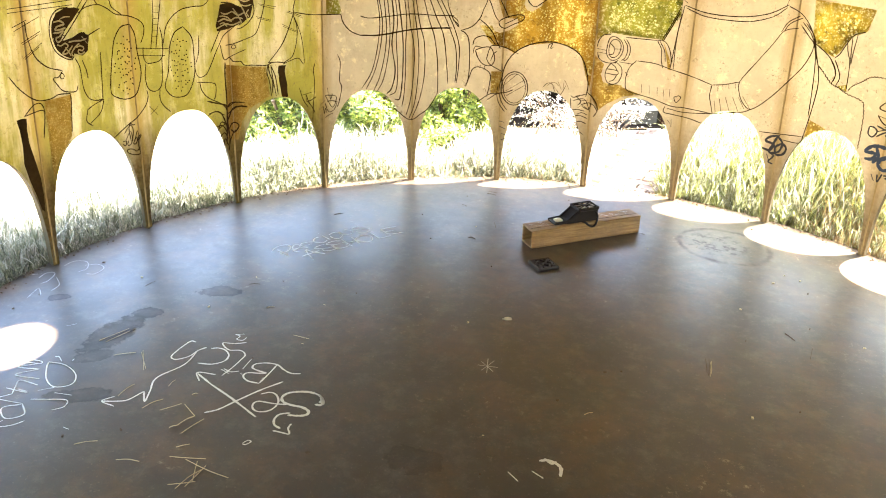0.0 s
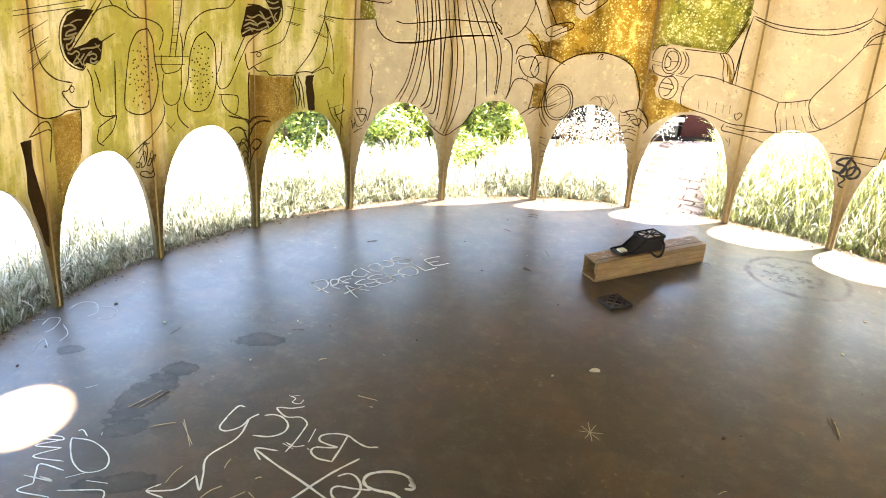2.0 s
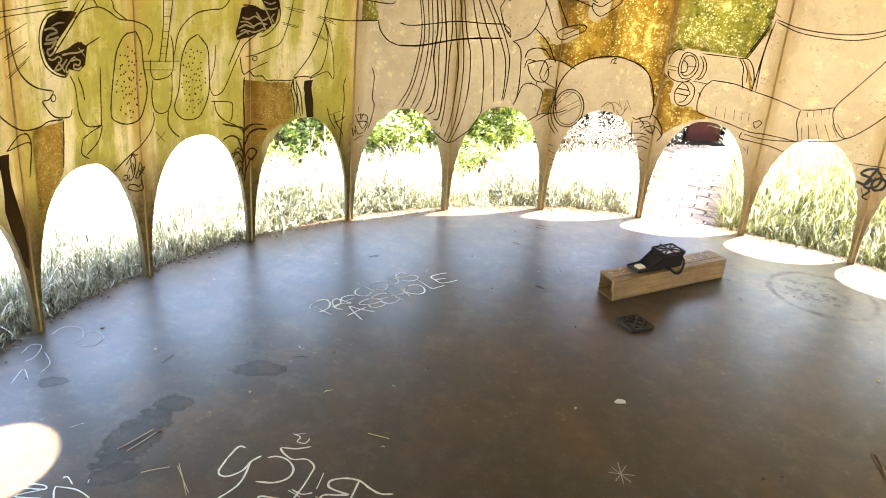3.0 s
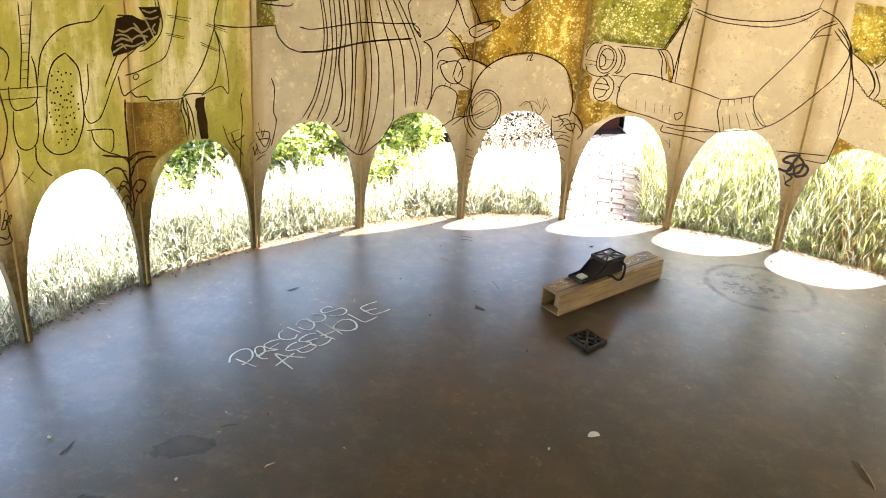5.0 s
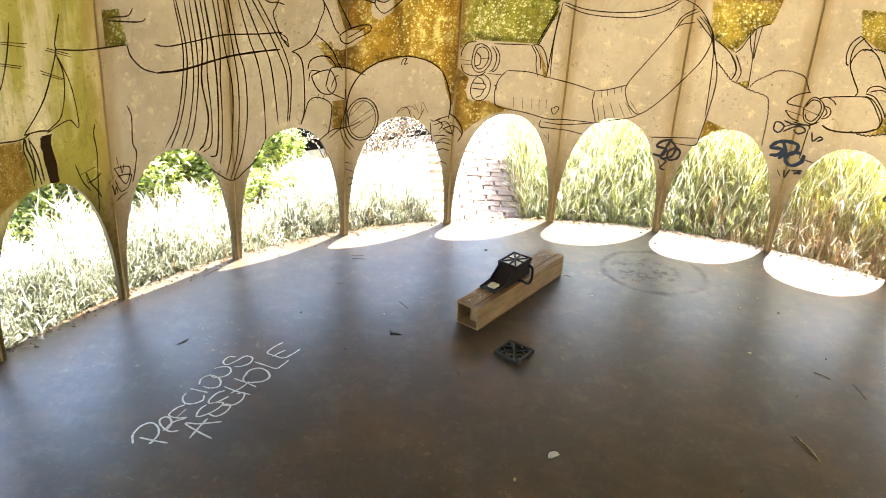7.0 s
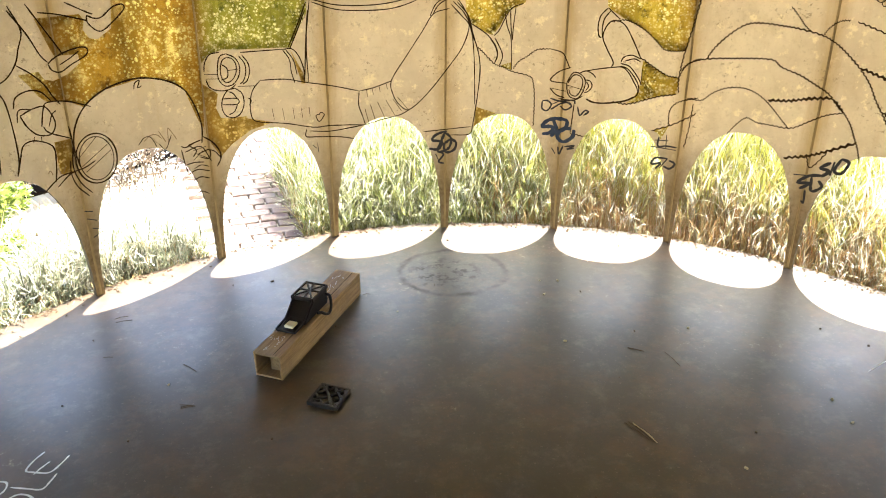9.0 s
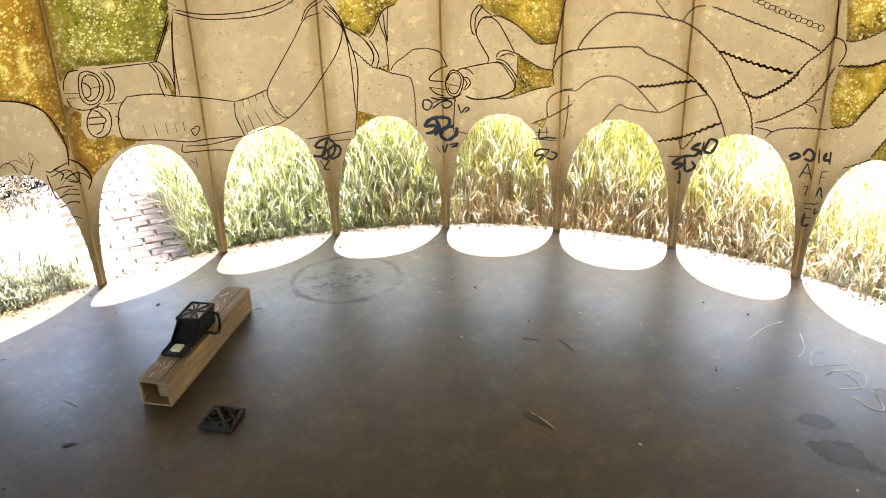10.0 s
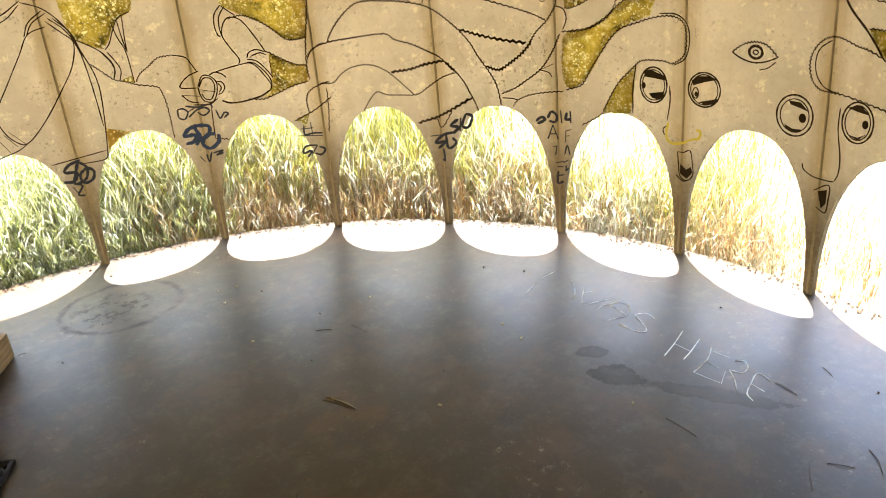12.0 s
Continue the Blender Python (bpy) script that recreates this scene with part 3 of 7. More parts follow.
class Flat:
    """Lines and fills in a plane, put on a surface by place(u, v)."""
    scale = 1.0

    def __init__(self, label):
        self.label, self.verts, self.faces = label, [], []

    def strip(self, points, width, closed=False):
        left, right = ribbon(points, width, closed)
        i = len(self.verts)
        for a, b in zip(left, right):
            self.verts += [tuple(a), tuple(b)]
        for j in range(len(left) - 1):
            a = i + 2 * j
            self.faces.append((a, a + 1, a + 3, a + 2))

    def line(self, width, *points):
        self.strip(spline([self.plane(*q) for q in points], 5), width * self.scale / 1000)

    def rope(self, width, *points):
        line = spline([self.plane(*q) for q in points], 8)
        bent, run, side = [line[0]], 0.0, 1
        for a, b in zip(line, line[1:]):
            d = b - a
            n = max(1, int(np.linalg.norm(d) / 0.010))
            for i in range(n):
                q = a + d * (i + 1) / n
                s = np.array((-d[1], d[0])) / (np.linalg.norm(d) + 1e-9)
                side = -side
                bent.append(q + s * side * (0.0016 + 0.0002 * width))
        self.strip(bent, width * self.scale / 1000)

    def oval(self, width, u, v, ru, rv):
        a, b = self.plane(u, v), self.plane(u + ru, v + rv)
        rx, ry = abs(b[0] - a[0]), abs(b[1] - a[1])
        self.strip([(a[0] + rx * math.sin(t * math.pi / 16), a[1] + ry * math.cos(t * math.pi / 16)) for t in range(33)], width * self.scale / 1000, True)

    def dot(self, u, v, ru, rv):
        a, b = self.plane(u, v), self.plane(u + ru, v + rv)
        rx, ry = max(0.005, abs(b[0] - a[0])), max(0.005, abs(b[1] - a[1]))
        self.polygon([(a[0] + rx * math.sin(t * math.pi / 5), a[1] + ry * math.cos(t * math.pi / 5)) for t in range(10)])

    def fill(self, *points):
        q = [self.plane(*p) for p in points]
        line = spline(q + [q[0]], 3)[:-1] if self.round_fills else q
        self.polygon(line)

    def polygon(self, line):
        bm = bmesh.new()
        bm.faces.new([bm.verts.new((p[0], p[1], 0)) for p in line])
        for axis in (0, 1):
            lo, hi = min(p[axis] for p in line), max(p[axis] for p in line)
            at = math.ceil(lo / 0.08) * 0.08
            while at < hi:
                co, no = [0, 0, 0], [0, 0, 0]
                co[axis], no[axis] = at, 1
                bmesh.ops.bisect_plane(bm, geom=bm.verts[:] + bm.edges[:] + bm.faces[:], plane_co=co, plane_no=no)
                at += 0.08
        i = len(self.verts)
        bm.verts.index_update()
        self.verts += [(v.co.x, v.co.y) for v in bm.verts]
        self.faces += [tuple(i + v.index for v in f.verts) for f in bm.faces]
        bm.free()

    def done(self, material, name):
        return obj(name, [self.place(*v) for v in self.verts], self.faces, material, self.under, self.label)


class Mural(Flat):
    lift, under, round_fills, scale = 0.0068, wall, False, 0.80

    def plane(self, k, z):
        return np.array((k * BAY * R, z))

    def place(self, u, v):
        return on_shell(u / (BAY * R), v, self.lift)


class FloorMark(Flat):
    under, height, round_fills, scale = None, 0.0022, True, 0.78

    def plane(self, x, y):
        return np.array((x, y))

    def place(self, u, v):
        return (u, v, self.height)

    def done(self, material, name):
        return tagged(super().done(material, name), self.label, "floor marking", kind="structure")


BARE = []


def paint_patch(material, layer, *points):
    p = Mural("bare sheet showing between painted shapes")
    p.lift = 0.0015 + 0.001 * layer
    p.fill(*points)
    p.done(material, "bare_patch")
    BARE.append([tuple(p.plane(*q)) for q in points])


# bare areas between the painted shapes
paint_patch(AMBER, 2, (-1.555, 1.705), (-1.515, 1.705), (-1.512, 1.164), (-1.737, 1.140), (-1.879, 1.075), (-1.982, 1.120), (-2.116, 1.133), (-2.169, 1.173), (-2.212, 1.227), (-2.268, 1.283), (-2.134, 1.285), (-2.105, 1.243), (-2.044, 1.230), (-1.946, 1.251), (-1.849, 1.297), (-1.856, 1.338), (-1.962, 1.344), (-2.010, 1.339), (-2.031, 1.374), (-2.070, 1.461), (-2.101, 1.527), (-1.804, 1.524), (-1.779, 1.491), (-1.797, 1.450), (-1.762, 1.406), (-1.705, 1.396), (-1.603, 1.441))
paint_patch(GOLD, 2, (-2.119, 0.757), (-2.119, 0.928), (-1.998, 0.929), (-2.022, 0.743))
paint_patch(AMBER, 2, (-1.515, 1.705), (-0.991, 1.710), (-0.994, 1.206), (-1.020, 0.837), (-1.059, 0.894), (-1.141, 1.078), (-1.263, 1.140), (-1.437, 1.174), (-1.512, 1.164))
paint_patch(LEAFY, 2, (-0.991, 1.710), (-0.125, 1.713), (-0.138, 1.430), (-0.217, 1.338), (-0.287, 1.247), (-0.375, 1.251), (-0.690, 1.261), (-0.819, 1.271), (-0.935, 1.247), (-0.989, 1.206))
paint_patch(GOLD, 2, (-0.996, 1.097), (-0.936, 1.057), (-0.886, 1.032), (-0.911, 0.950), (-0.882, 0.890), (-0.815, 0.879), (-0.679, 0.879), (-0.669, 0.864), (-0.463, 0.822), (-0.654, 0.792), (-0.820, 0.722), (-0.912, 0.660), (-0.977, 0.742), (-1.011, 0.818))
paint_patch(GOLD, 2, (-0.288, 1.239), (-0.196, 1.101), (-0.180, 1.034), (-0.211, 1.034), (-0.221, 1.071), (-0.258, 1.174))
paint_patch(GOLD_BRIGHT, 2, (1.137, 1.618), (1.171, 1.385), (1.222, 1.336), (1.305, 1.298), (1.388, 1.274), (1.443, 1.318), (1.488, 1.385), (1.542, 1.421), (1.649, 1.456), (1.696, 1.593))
paint_patch(GOLD_BRIGHT, 2, (1.464, 1.093), (1.550, 1.113), (1.561, 1.068), (1.495, 1.080))
paint_patch(GOLD, 2, (1.267, 0.836), (1.437, 0.795), (1.326, 0.752), (1.247, 0.708))
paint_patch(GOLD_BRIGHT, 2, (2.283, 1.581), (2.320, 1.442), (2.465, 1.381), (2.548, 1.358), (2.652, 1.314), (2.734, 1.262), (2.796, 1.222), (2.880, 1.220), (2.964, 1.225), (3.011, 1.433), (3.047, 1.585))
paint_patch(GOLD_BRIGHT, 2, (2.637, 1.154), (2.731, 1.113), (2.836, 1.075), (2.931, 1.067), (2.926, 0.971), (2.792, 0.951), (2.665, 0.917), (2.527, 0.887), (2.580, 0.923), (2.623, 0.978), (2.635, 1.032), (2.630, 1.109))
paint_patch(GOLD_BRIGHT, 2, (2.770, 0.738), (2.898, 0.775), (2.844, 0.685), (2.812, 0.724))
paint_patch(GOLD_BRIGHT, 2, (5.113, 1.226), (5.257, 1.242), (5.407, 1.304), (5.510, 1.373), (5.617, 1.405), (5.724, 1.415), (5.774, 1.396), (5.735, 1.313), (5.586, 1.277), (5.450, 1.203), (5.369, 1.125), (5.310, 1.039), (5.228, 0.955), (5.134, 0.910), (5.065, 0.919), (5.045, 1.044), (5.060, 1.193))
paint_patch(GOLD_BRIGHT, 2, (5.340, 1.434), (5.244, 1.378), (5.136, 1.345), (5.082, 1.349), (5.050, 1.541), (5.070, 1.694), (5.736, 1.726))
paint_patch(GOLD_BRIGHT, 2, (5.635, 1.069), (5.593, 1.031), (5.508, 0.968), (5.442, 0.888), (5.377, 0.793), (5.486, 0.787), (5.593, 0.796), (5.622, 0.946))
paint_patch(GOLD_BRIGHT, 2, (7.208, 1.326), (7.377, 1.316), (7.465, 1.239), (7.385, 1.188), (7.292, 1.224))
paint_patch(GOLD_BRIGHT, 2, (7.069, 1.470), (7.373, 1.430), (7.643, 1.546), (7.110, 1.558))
paint_patch(LEAFY, 2, (-3.958, 1.547), (-3.837, 1.546), (-3.788, 1.375), (-3.954, 1.376))
paint_patch(BROWN_SHEET, 2, (-5.046, 1.072), (-4.836, 1.044), (-4.624, 1.028), (-4.590, 0.807), (-4.818, 0.732), (-4.902, 0.649), (-4.960, 0.507), (-5.068, 0.523))
paint_patch(BROWN_SHEET, 2, (-6.892, 1.041), (-6.640, 1.045), (-6.671, 0.790), (-6.817, 0.680), (-6.900, 0.560))

def inside(u, v, poly):
    hit = False
    for (a, b), (c, d) in zip(poly, poly[1:] + poly[:1]):
        if (b > v) != (d > v) and u < (c - a) * (v - b) / (d - b) + a:
            hit = not hit
    return hit


# the shell is left unpainted behind the bare areas, so that daylight passes there
n = Nodes("thin_unpainted_sheet")
n.set((0.75, 0.68, 0.48), 0.6, 0, 0.3)
SHEET = n.lit_through((0.92, 0.86, 0.66), 0.30)
for ob in wall.children:
    if not ob.name.startswith("panel"):
        continue
    ob.data.materials.append(SHEET)
    spans = [(min(p[0] for p in q), max(p[0] for p in q), q) for q in BARE]
    flat = [(math.atan2(v.co.x, v.co.y) * R, v.co.z) for v in ob.data.vertices]
    lo, hi = min(p[0] for p in flat), max(p[0] for p in flat)
    near = [q for a, b, q in spans if b > lo and a < hi]
    for f in ob.data.polygons:
        for poly in near:
            if all(inside(*flat[i], poly) for i in f.vertices):
                f.material_index = 2
                break

m = Mural('quilled shape with an open oval and twisted cords')
m.line(9, (-6.987, 1.502), (-6.980, 1.418), (-6.934, 1.309), (-6.831, 1.235), (-6.691, 1.197))
m.line(9, (-6.572, 1.551), (-6.680, 1.543), (-6.751, 1.493), (-6.772, 1.414), (-6.746, 1.329), (-6.677, 1.276), (-6.596, 1.251), (-6.564, 1.269))
m.line(7, (-6.593, 1.538), (-6.666, 1.528), (-6.729, 1.483), (-6.749, 1.411), (-6.721, 1.332), (-6.662, 1.286), (-6.595, 1.264))
m.line(9, (-6.383, 1.582), (-6.539, 1.458), (-6.633, 1.388), (-6.664, 1.363), (-6.584, 1.372), (-6.515, 1.382), (-6.443, 1.399))
m.line(7, (-6.417, 1.599), (-6.562, 1.480), (-6.651, 1.416))
m.line(7, (-6.723, 1.491), (-6.666, 1.468), (-6.702, 1.448), (-6.639, 1.437), (-6.700, 1.416), (-6.632, 1.393))
m.line(7, (-6.704, 1.353), (-6.634, 1.365), (-6.608, 1.330), (-6.557, 1.347), (-6.519, 1.321), (-6.458, 1.338))
m.line(7, (-6.650, 1.306), (-6.599, 1.318), (-6.543, 1.290), (-6.471, 1.305), (-6.443, 1.279))
m.line(8, (-6.597, 1.350), (-6.504, 1.393), (-6.434, 1.392))
m.line(8, (-6.486, 1.511), (-6.409, 1.540), (-6.295, 1.548), (-6.211, 1.522), (-6.128, 1.481), (-6.012, 1.464), (-5.913, 1.433), (-5.864, 1.392), (-5.872, 1.337), (-5.906, 1.287))
m.line(8, (-6.556, 1.254), (-6.522, 1.194), (-6.510, 1.078), (-6.482, 1.017), (-6.434, 0.984), (-6.343, 0.976), (-6.329, 1.009), (-6.309, 1.266))
m.line(8, (-6.493, 1.239), (-6.463, 1.173), (-6.454, 1.120))
m.line(8, (-6.431, 1.370), (-6.396, 1.381), (-6.293, 1.410))
m.line(9, (-6.692, 1.194), (-6.735, 1.164), (-6.785, 1.162), (-6.760, 1.126), (-6.701, 1.076), (-6.588, 1.058), (-6.559, 1.091))
m.oval(7, -6.700, 1.165, 0.019, 0.016)
m.line(9, (-7.195, 1.223), (-7.120, 1.149), (-7.023, 1.083), (-6.940, 1.052), (-6.831, 1.048), (-6.754, 1.062), (-6.639, 1.053))
m.line(9, (-6.639, 1.053), (-6.646, 0.969), (-6.670, 0.815))
m.line(9, (-6.956, 1.040), (-6.924, 1.027), (-6.908, 0.970), (-6.946, 0.825))
m.line(8, (-7.101, 0.984), (-7.008, 1.033), (-6.956, 1.040))
m.line(8, (-7.101, 0.984), (-6.939, 0.995), (-6.903, 0.970))
m.line(9, (-7.132, 1.579), (-6.531, 1.590))
m.line(9, (-7.134, 1.558), (-6.532, 1.562))
m.line(9, (-7.108, 1.480), (-6.971, 1.509))
m.line(9, (-7.095, 1.459), (-6.851, 1.519))
m.line(9, (-7.040, 1.390), (-6.858, 1.439))
m.line(9, (-7.031, 1.381), (-6.874, 1.423))
m.line(9, (-7.039, 1.307), (-6.849, 1.375))
m.line(9, (-7.026, 1.300), (-6.879, 1.356))
m.line(8, (-6.370, 1.631), (-6.324, 1.579), (-6.295, 1.548))
m.line(8, (-6.271, 1.627), (-6.184, 1.571), (-6.161, 1.525), (-6.063, 1.470))
m.line(8, (-6.492, 0.931), (-6.412, 0.956), (-6.323, 0.973))
m.line(8, (-6.492, 0.931), (-6.513, 0.860), (-6.456, 0.820))
m.line(8, (-6.323, 0.973), (-6.368, 0.896), (-6.480, 0.840))
m.fill((-7.181, 0.973), (-7.141, 0.975), (-7.085, 0.970), (-7.094, 0.906), (-7.092, 0.824), (-7.058, 0.704), (-7.030, 0.589), (-7.026, 0.477), (-7.036, 0.372), (-7.066, 0.399), (-7.096, 0.497), (-7.141, 0.608), (-7.168, 0.710), (-7.157, 0.810), (-7.163, 0.902))
m.done(INK, 'outline')

m = Mural('dark hollows of the open ovals')
m.lift = 0.0062
m.fill((-6.748, 1.419), (-6.737, 1.470), (-6.693, 1.526), (-6.605, 1.548), (-6.515, 1.546), (-6.463, 1.535), (-6.538, 1.480), (-6.625, 1.422), (-6.677, 1.367), (-6.618, 1.362), (-6.472, 1.402), (-6.402, 1.376), (-6.428, 1.289), (-6.484, 1.263), (-6.558, 1.284), (-6.586, 1.255), (-6.662, 1.281), (-6.725, 1.336))
m.fill((-5.078, 1.483), (-4.980, 1.495), (-4.868, 1.460), (-4.779, 1.487), (-4.742, 1.452), (-4.768, 1.386), (-4.896, 1.342), (-4.997, 1.318), (-5.119, 1.307), (-5.132, 1.348), (-5.100, 1.419))
m.fill((-4.904, 1.525), (-4.740, 1.519), (-4.731, 1.468), (-4.805, 1.421))
m.done(INK, 'hollow')
m = Mural('pale twisted cords inside the open ovals')
m.lift = 0.0076
m.line(13, (-6.727, 1.477), (-6.668, 1.481), (-6.629, 1.460), (-6.694, 1.451), (-6.716, 1.432), (-6.655, 1.433), (-6.617, 1.438))
m.line(12, (-6.738, 1.418), (-6.685, 1.416), (-6.642, 1.423), (-6.682, 1.394), (-6.715, 1.387), (-6.703, 1.362), (-6.660, 1.375))
m.line(12, (-6.714, 1.350), (-6.679, 1.340), (-6.638, 1.350), (-6.612, 1.334), (-6.647, 1.311), (-6.668, 1.293), (-6.629, 1.292), (-6.599, 1.310), (-6.569, 1.331))
m.line(12, (-6.605, 1.354), (-6.547, 1.356), (-6.476, 1.353), (-6.428, 1.361))
m.line(11, (-6.575, 1.267), (-6.583, 1.289), (-6.556, 1.313), (-6.526, 1.330), (-6.502, 1.336))
m.line(11, (-6.537, 1.317), (-6.497, 1.323), (-6.466, 1.310), (-6.481, 1.293), (-6.514, 1.301), (-6.520, 1.283), (-6.487, 1.275), (-6.458, 1.285))
m.line(9, (-6.669, 1.489), (-6.618, 1.499), (-6.565, 1.497))
m.line(12, (-6.591, 1.405), (-6.529, 1.416), (-6.428, 1.422))
m.line(10, (-6.474, 1.376), (-6.426, 1.330))
m.line(10, (-6.641, 1.328), (-6.610, 1.297), (-6.593, 1.274))
m.line(13, (-5.107, 1.371), (-5.045, 1.387), (-4.983, 1.373), (-4.920, 1.390), (-4.845, 1.380))
m.line(12, (-5.123, 1.326), (-5.068, 1.343), (-5.022, 1.353), (-4.959, 1.343), (-4.870, 1.361))
m.line(12, (-5.075, 1.431), (-5.020, 1.418), (-4.954, 1.431), (-4.895, 1.405), (-4.824, 1.422))
m.line(12, (-4.949, 1.454), (-4.914, 1.423), (-4.880, 1.382), (-4.860, 1.350))
m.line(12, (-4.867, 1.473), (-4.839, 1.439), (-4.814, 1.401), (-4.799, 1.374))
m.line(11, (-5.091, 1.406), (-5.045, 1.406), (-4.996, 1.391), (-4.966, 1.362))
m.line(11, (-4.879, 1.511), (-4.822, 1.495), (-4.766, 1.503))
m.line(11, (-4.867, 1.473), (-4.807, 1.464), (-4.752, 1.472))
m.line(10, (-4.780, 1.440), (-4.805, 1.418), (-4.784, 1.390))
m.line(10, (-5.017, 1.333), (-5.047, 1.361), (-5.092, 1.354))
m.done(CORD, 'cord')
m = Mural('loose thin scrawl and plant-like strokes on the piers')
m.scale = 1.15
m.line(6, (-6.179, 0.668), (-6.143, 0.667), (-6.154, 0.637), (-6.181, 0.651))
m.line(6, (-6.122, 0.667), (-6.133, 0.638), (-6.104, 0.637), (-6.078, 0.672), (-6.063, 0.735), (-6.085, 0.768), (-6.105, 0.742), (-6.094, 0.657))
m.line(6, (-6.075, 0.636), (-6.049, 0.671), (-6.029, 0.667), (-6.046, 0.635), (-6.075, 0.636))
m.line(6, (-6.103, 0.768), (-6.080, 0.776), (-6.060, 0.765), (-6.039, 0.769))
m.line(6, (-6.038, 0.647), (-5.999, 0.671), (-5.990, 0.687), (-6.021, 0.670), (-6.022, 0.603), (-6.012, 0.561), (-6.070, 0.559), (-6.139, 0.586), (-6.137, 0.607), (-6.087, 0.602), (-6.045, 0.581), (-6.014, 0.606))
m.line(9, (-5.070, 0.437), (-5.053, 0.526), (-5.064, 0.635), (-5.065, 0.740))
m.line(8, (-5.065, 0.599), (-5.117, 0.712), (-5.173, 0.746), (-5.260, 0.737))
m.line(8, (-5.062, 0.670), (-5.005, 0.749), (-4.927, 0.761), (-4.843, 0.749))
m.line(8, (-5.065, 0.740), (-5.078, 0.783), (-5.144, 0.800), (-5.271, 0.832))
m.line(8, (-5.067, 0.565), (-5.121, 0.634), (-5.188, 0.631))
m.line(8, (-5.060, 0.599), (-5.008, 0.645), (-4.945, 0.619), (-4.993, 0.571), (-5.034, 0.596))
m.line(8, (-5.069, 0.529), (-5.107, 0.579), (-5.161, 0.546))
m.line(7, (-5.059, 0.491), (-5.020, 0.558), (-4.977, 0.588))
m.line(8, (-5.069, 0.757), (-5.027, 0.790), (-4.964, 0.796))
m.line(7, (-5.074, 0.636), (-5.135, 0.662), (-5.174, 0.597))
m.line(7, (-5.070, 0.474), (-5.105, 0.533), (-5.129, 0.465))
m.fill((-4.489, 1.023), (-4.405, 1.027), (-4.423, 0.991), (-4.411, 0.937), (-4.397, 0.879), (-4.400, 0.784), (-4.459, 0.792), (-4.450, 0.867), (-4.478, 0.933), (-4.497, 0.979))
m.line(8, (-4.594, 1.038), (-4.590, 0.986), (-4.556, 0.913), (-4.562, 0.826))
m.line(7, (-4.573, 1.036), (-4.524, 0.946), (-4.501, 0.812))
m.done(INK, 'outline')

m = Mural('two dotted ovals on a ribbed central cord')
m.line(9, (-6.000, 1.412), (-6.092, 1.400), (-6.163, 1.332), (-6.195, 1.245), (-6.222, 1.145), (-6.243, 1.042), (-6.228, 0.987), (-6.119, 0.947), (-6.009, 0.957), (-5.956, 1.021), (-5.927, 1.111), (-5.949, 1.237), (-5.959, 1.344), (-6.000, 1.412))
m.line(9, (-5.469, 1.361), (-5.558, 1.329), (-5.613, 1.253), (-5.633, 1.175), (-5.650, 1.080), (-5.693, 0.989), (-5.670, 0.937), (-5.599, 0.898), (-5.487, 0.898), (-5.421, 0.957), (-5.378, 1.052), (-5.377, 1.184), (-5.388, 1.284), (-5.469, 1.361))
m.line(8, (-5.755, 1.604), (-5.764, 1.439), (-5.791, 1.315), (-5.811, 1.239))
m.line(8, (-5.663, 1.600), (-5.708, 1.434), (-5.740, 1.311), (-5.760, 1.234))
m.line(6, (-5.750, 1.547), (-5.673, 1.544))
m.line(6, (-5.751, 1.507), (-5.685, 1.503))
m.line(6, (-5.758, 1.470), (-5.697, 1.465))
m.line(6, (-5.765, 1.432), (-5.708, 1.429))
m.line(6, (-5.771, 1.395), (-5.720, 1.391))
m.line(6, (-5.783, 1.359), (-5.732, 1.355))
m.line(6, (-5.791, 1.321), (-5.739, 1.317))
m.line(6, (-5.798, 1.285), (-5.746, 1.281))
m.line(8, (-5.886, 1.261), (-5.890, 1.200), (-5.863, 1.156), (-5.801, 1.150), (-5.732, 1.159), (-5.695, 1.197), (-5.689, 1.307), (-5.706, 1.371))
m.line(8, (-5.873, 1.152), (-5.889, 1.076), (-5.874, 0.995), (-5.814, 0.962), (-5.745, 0.979), (-5.714, 1.056), (-5.706, 1.182))
m.line(9, (-5.949, 1.258), (-5.631, 1.229))
m.line(9, (-5.951, 1.213), (-5.669, 1.185))
m.line(9, (-5.886, 0.981), (-5.880, 0.932), (-5.916, 0.874), (-6.013, 0.808), (-6.105, 0.775), (-6.263, 0.708))
m.line(9, (-5.751, 0.970), (-5.757, 0.900), (-5.718, 0.845), (-5.659, 0.803))
m.line(8, (-5.875, 0.868), (-5.792, 0.797))
m.line(8, (-5.786, 0.855), (-5.870, 0.809))
m.line(8, (-5.680, 1.268), (-5.644, 1.367), (-5.580, 1.427), (-5.475, 1.472), (-5.345, 1.484), (-5.241, 1.489), (-5.154, 1.551))
m.line(8, (-5.377, 1.086), (-5.363, 1.034), (-5.328, 1.007), (-5.259, 1.024), (-5.204, 1.086), (-5.148, 1.166), (-5.110, 1.213), (-5.055, 1.277), (-4.959, 1.322), (-4.906, 1.353))
m.line(7, (-5.316, 1.294), (-5.326, 1.180), (-5.366, 1.101))
rnd = random.Random(3)
for cu, cv, ru, rv in ((-6.070, 1.173, 0.109, 0.199), (-5.509, 1.125, 0.109, 0.199)):
    for i in range(-3, 4):
        for j in range(-5, 6):
            if (i / 3.2) ** 2 + (j / 5.4) ** 2 < 0.95:
                m.dot(cu + ru * i / 3.4 + rnd.uniform(-0.029, 0.004), cv + rv * j / 5.6 + rnd.uniform(-0.029, 0.004), 0.004, 0.004)
m.done(INK, 'outline')

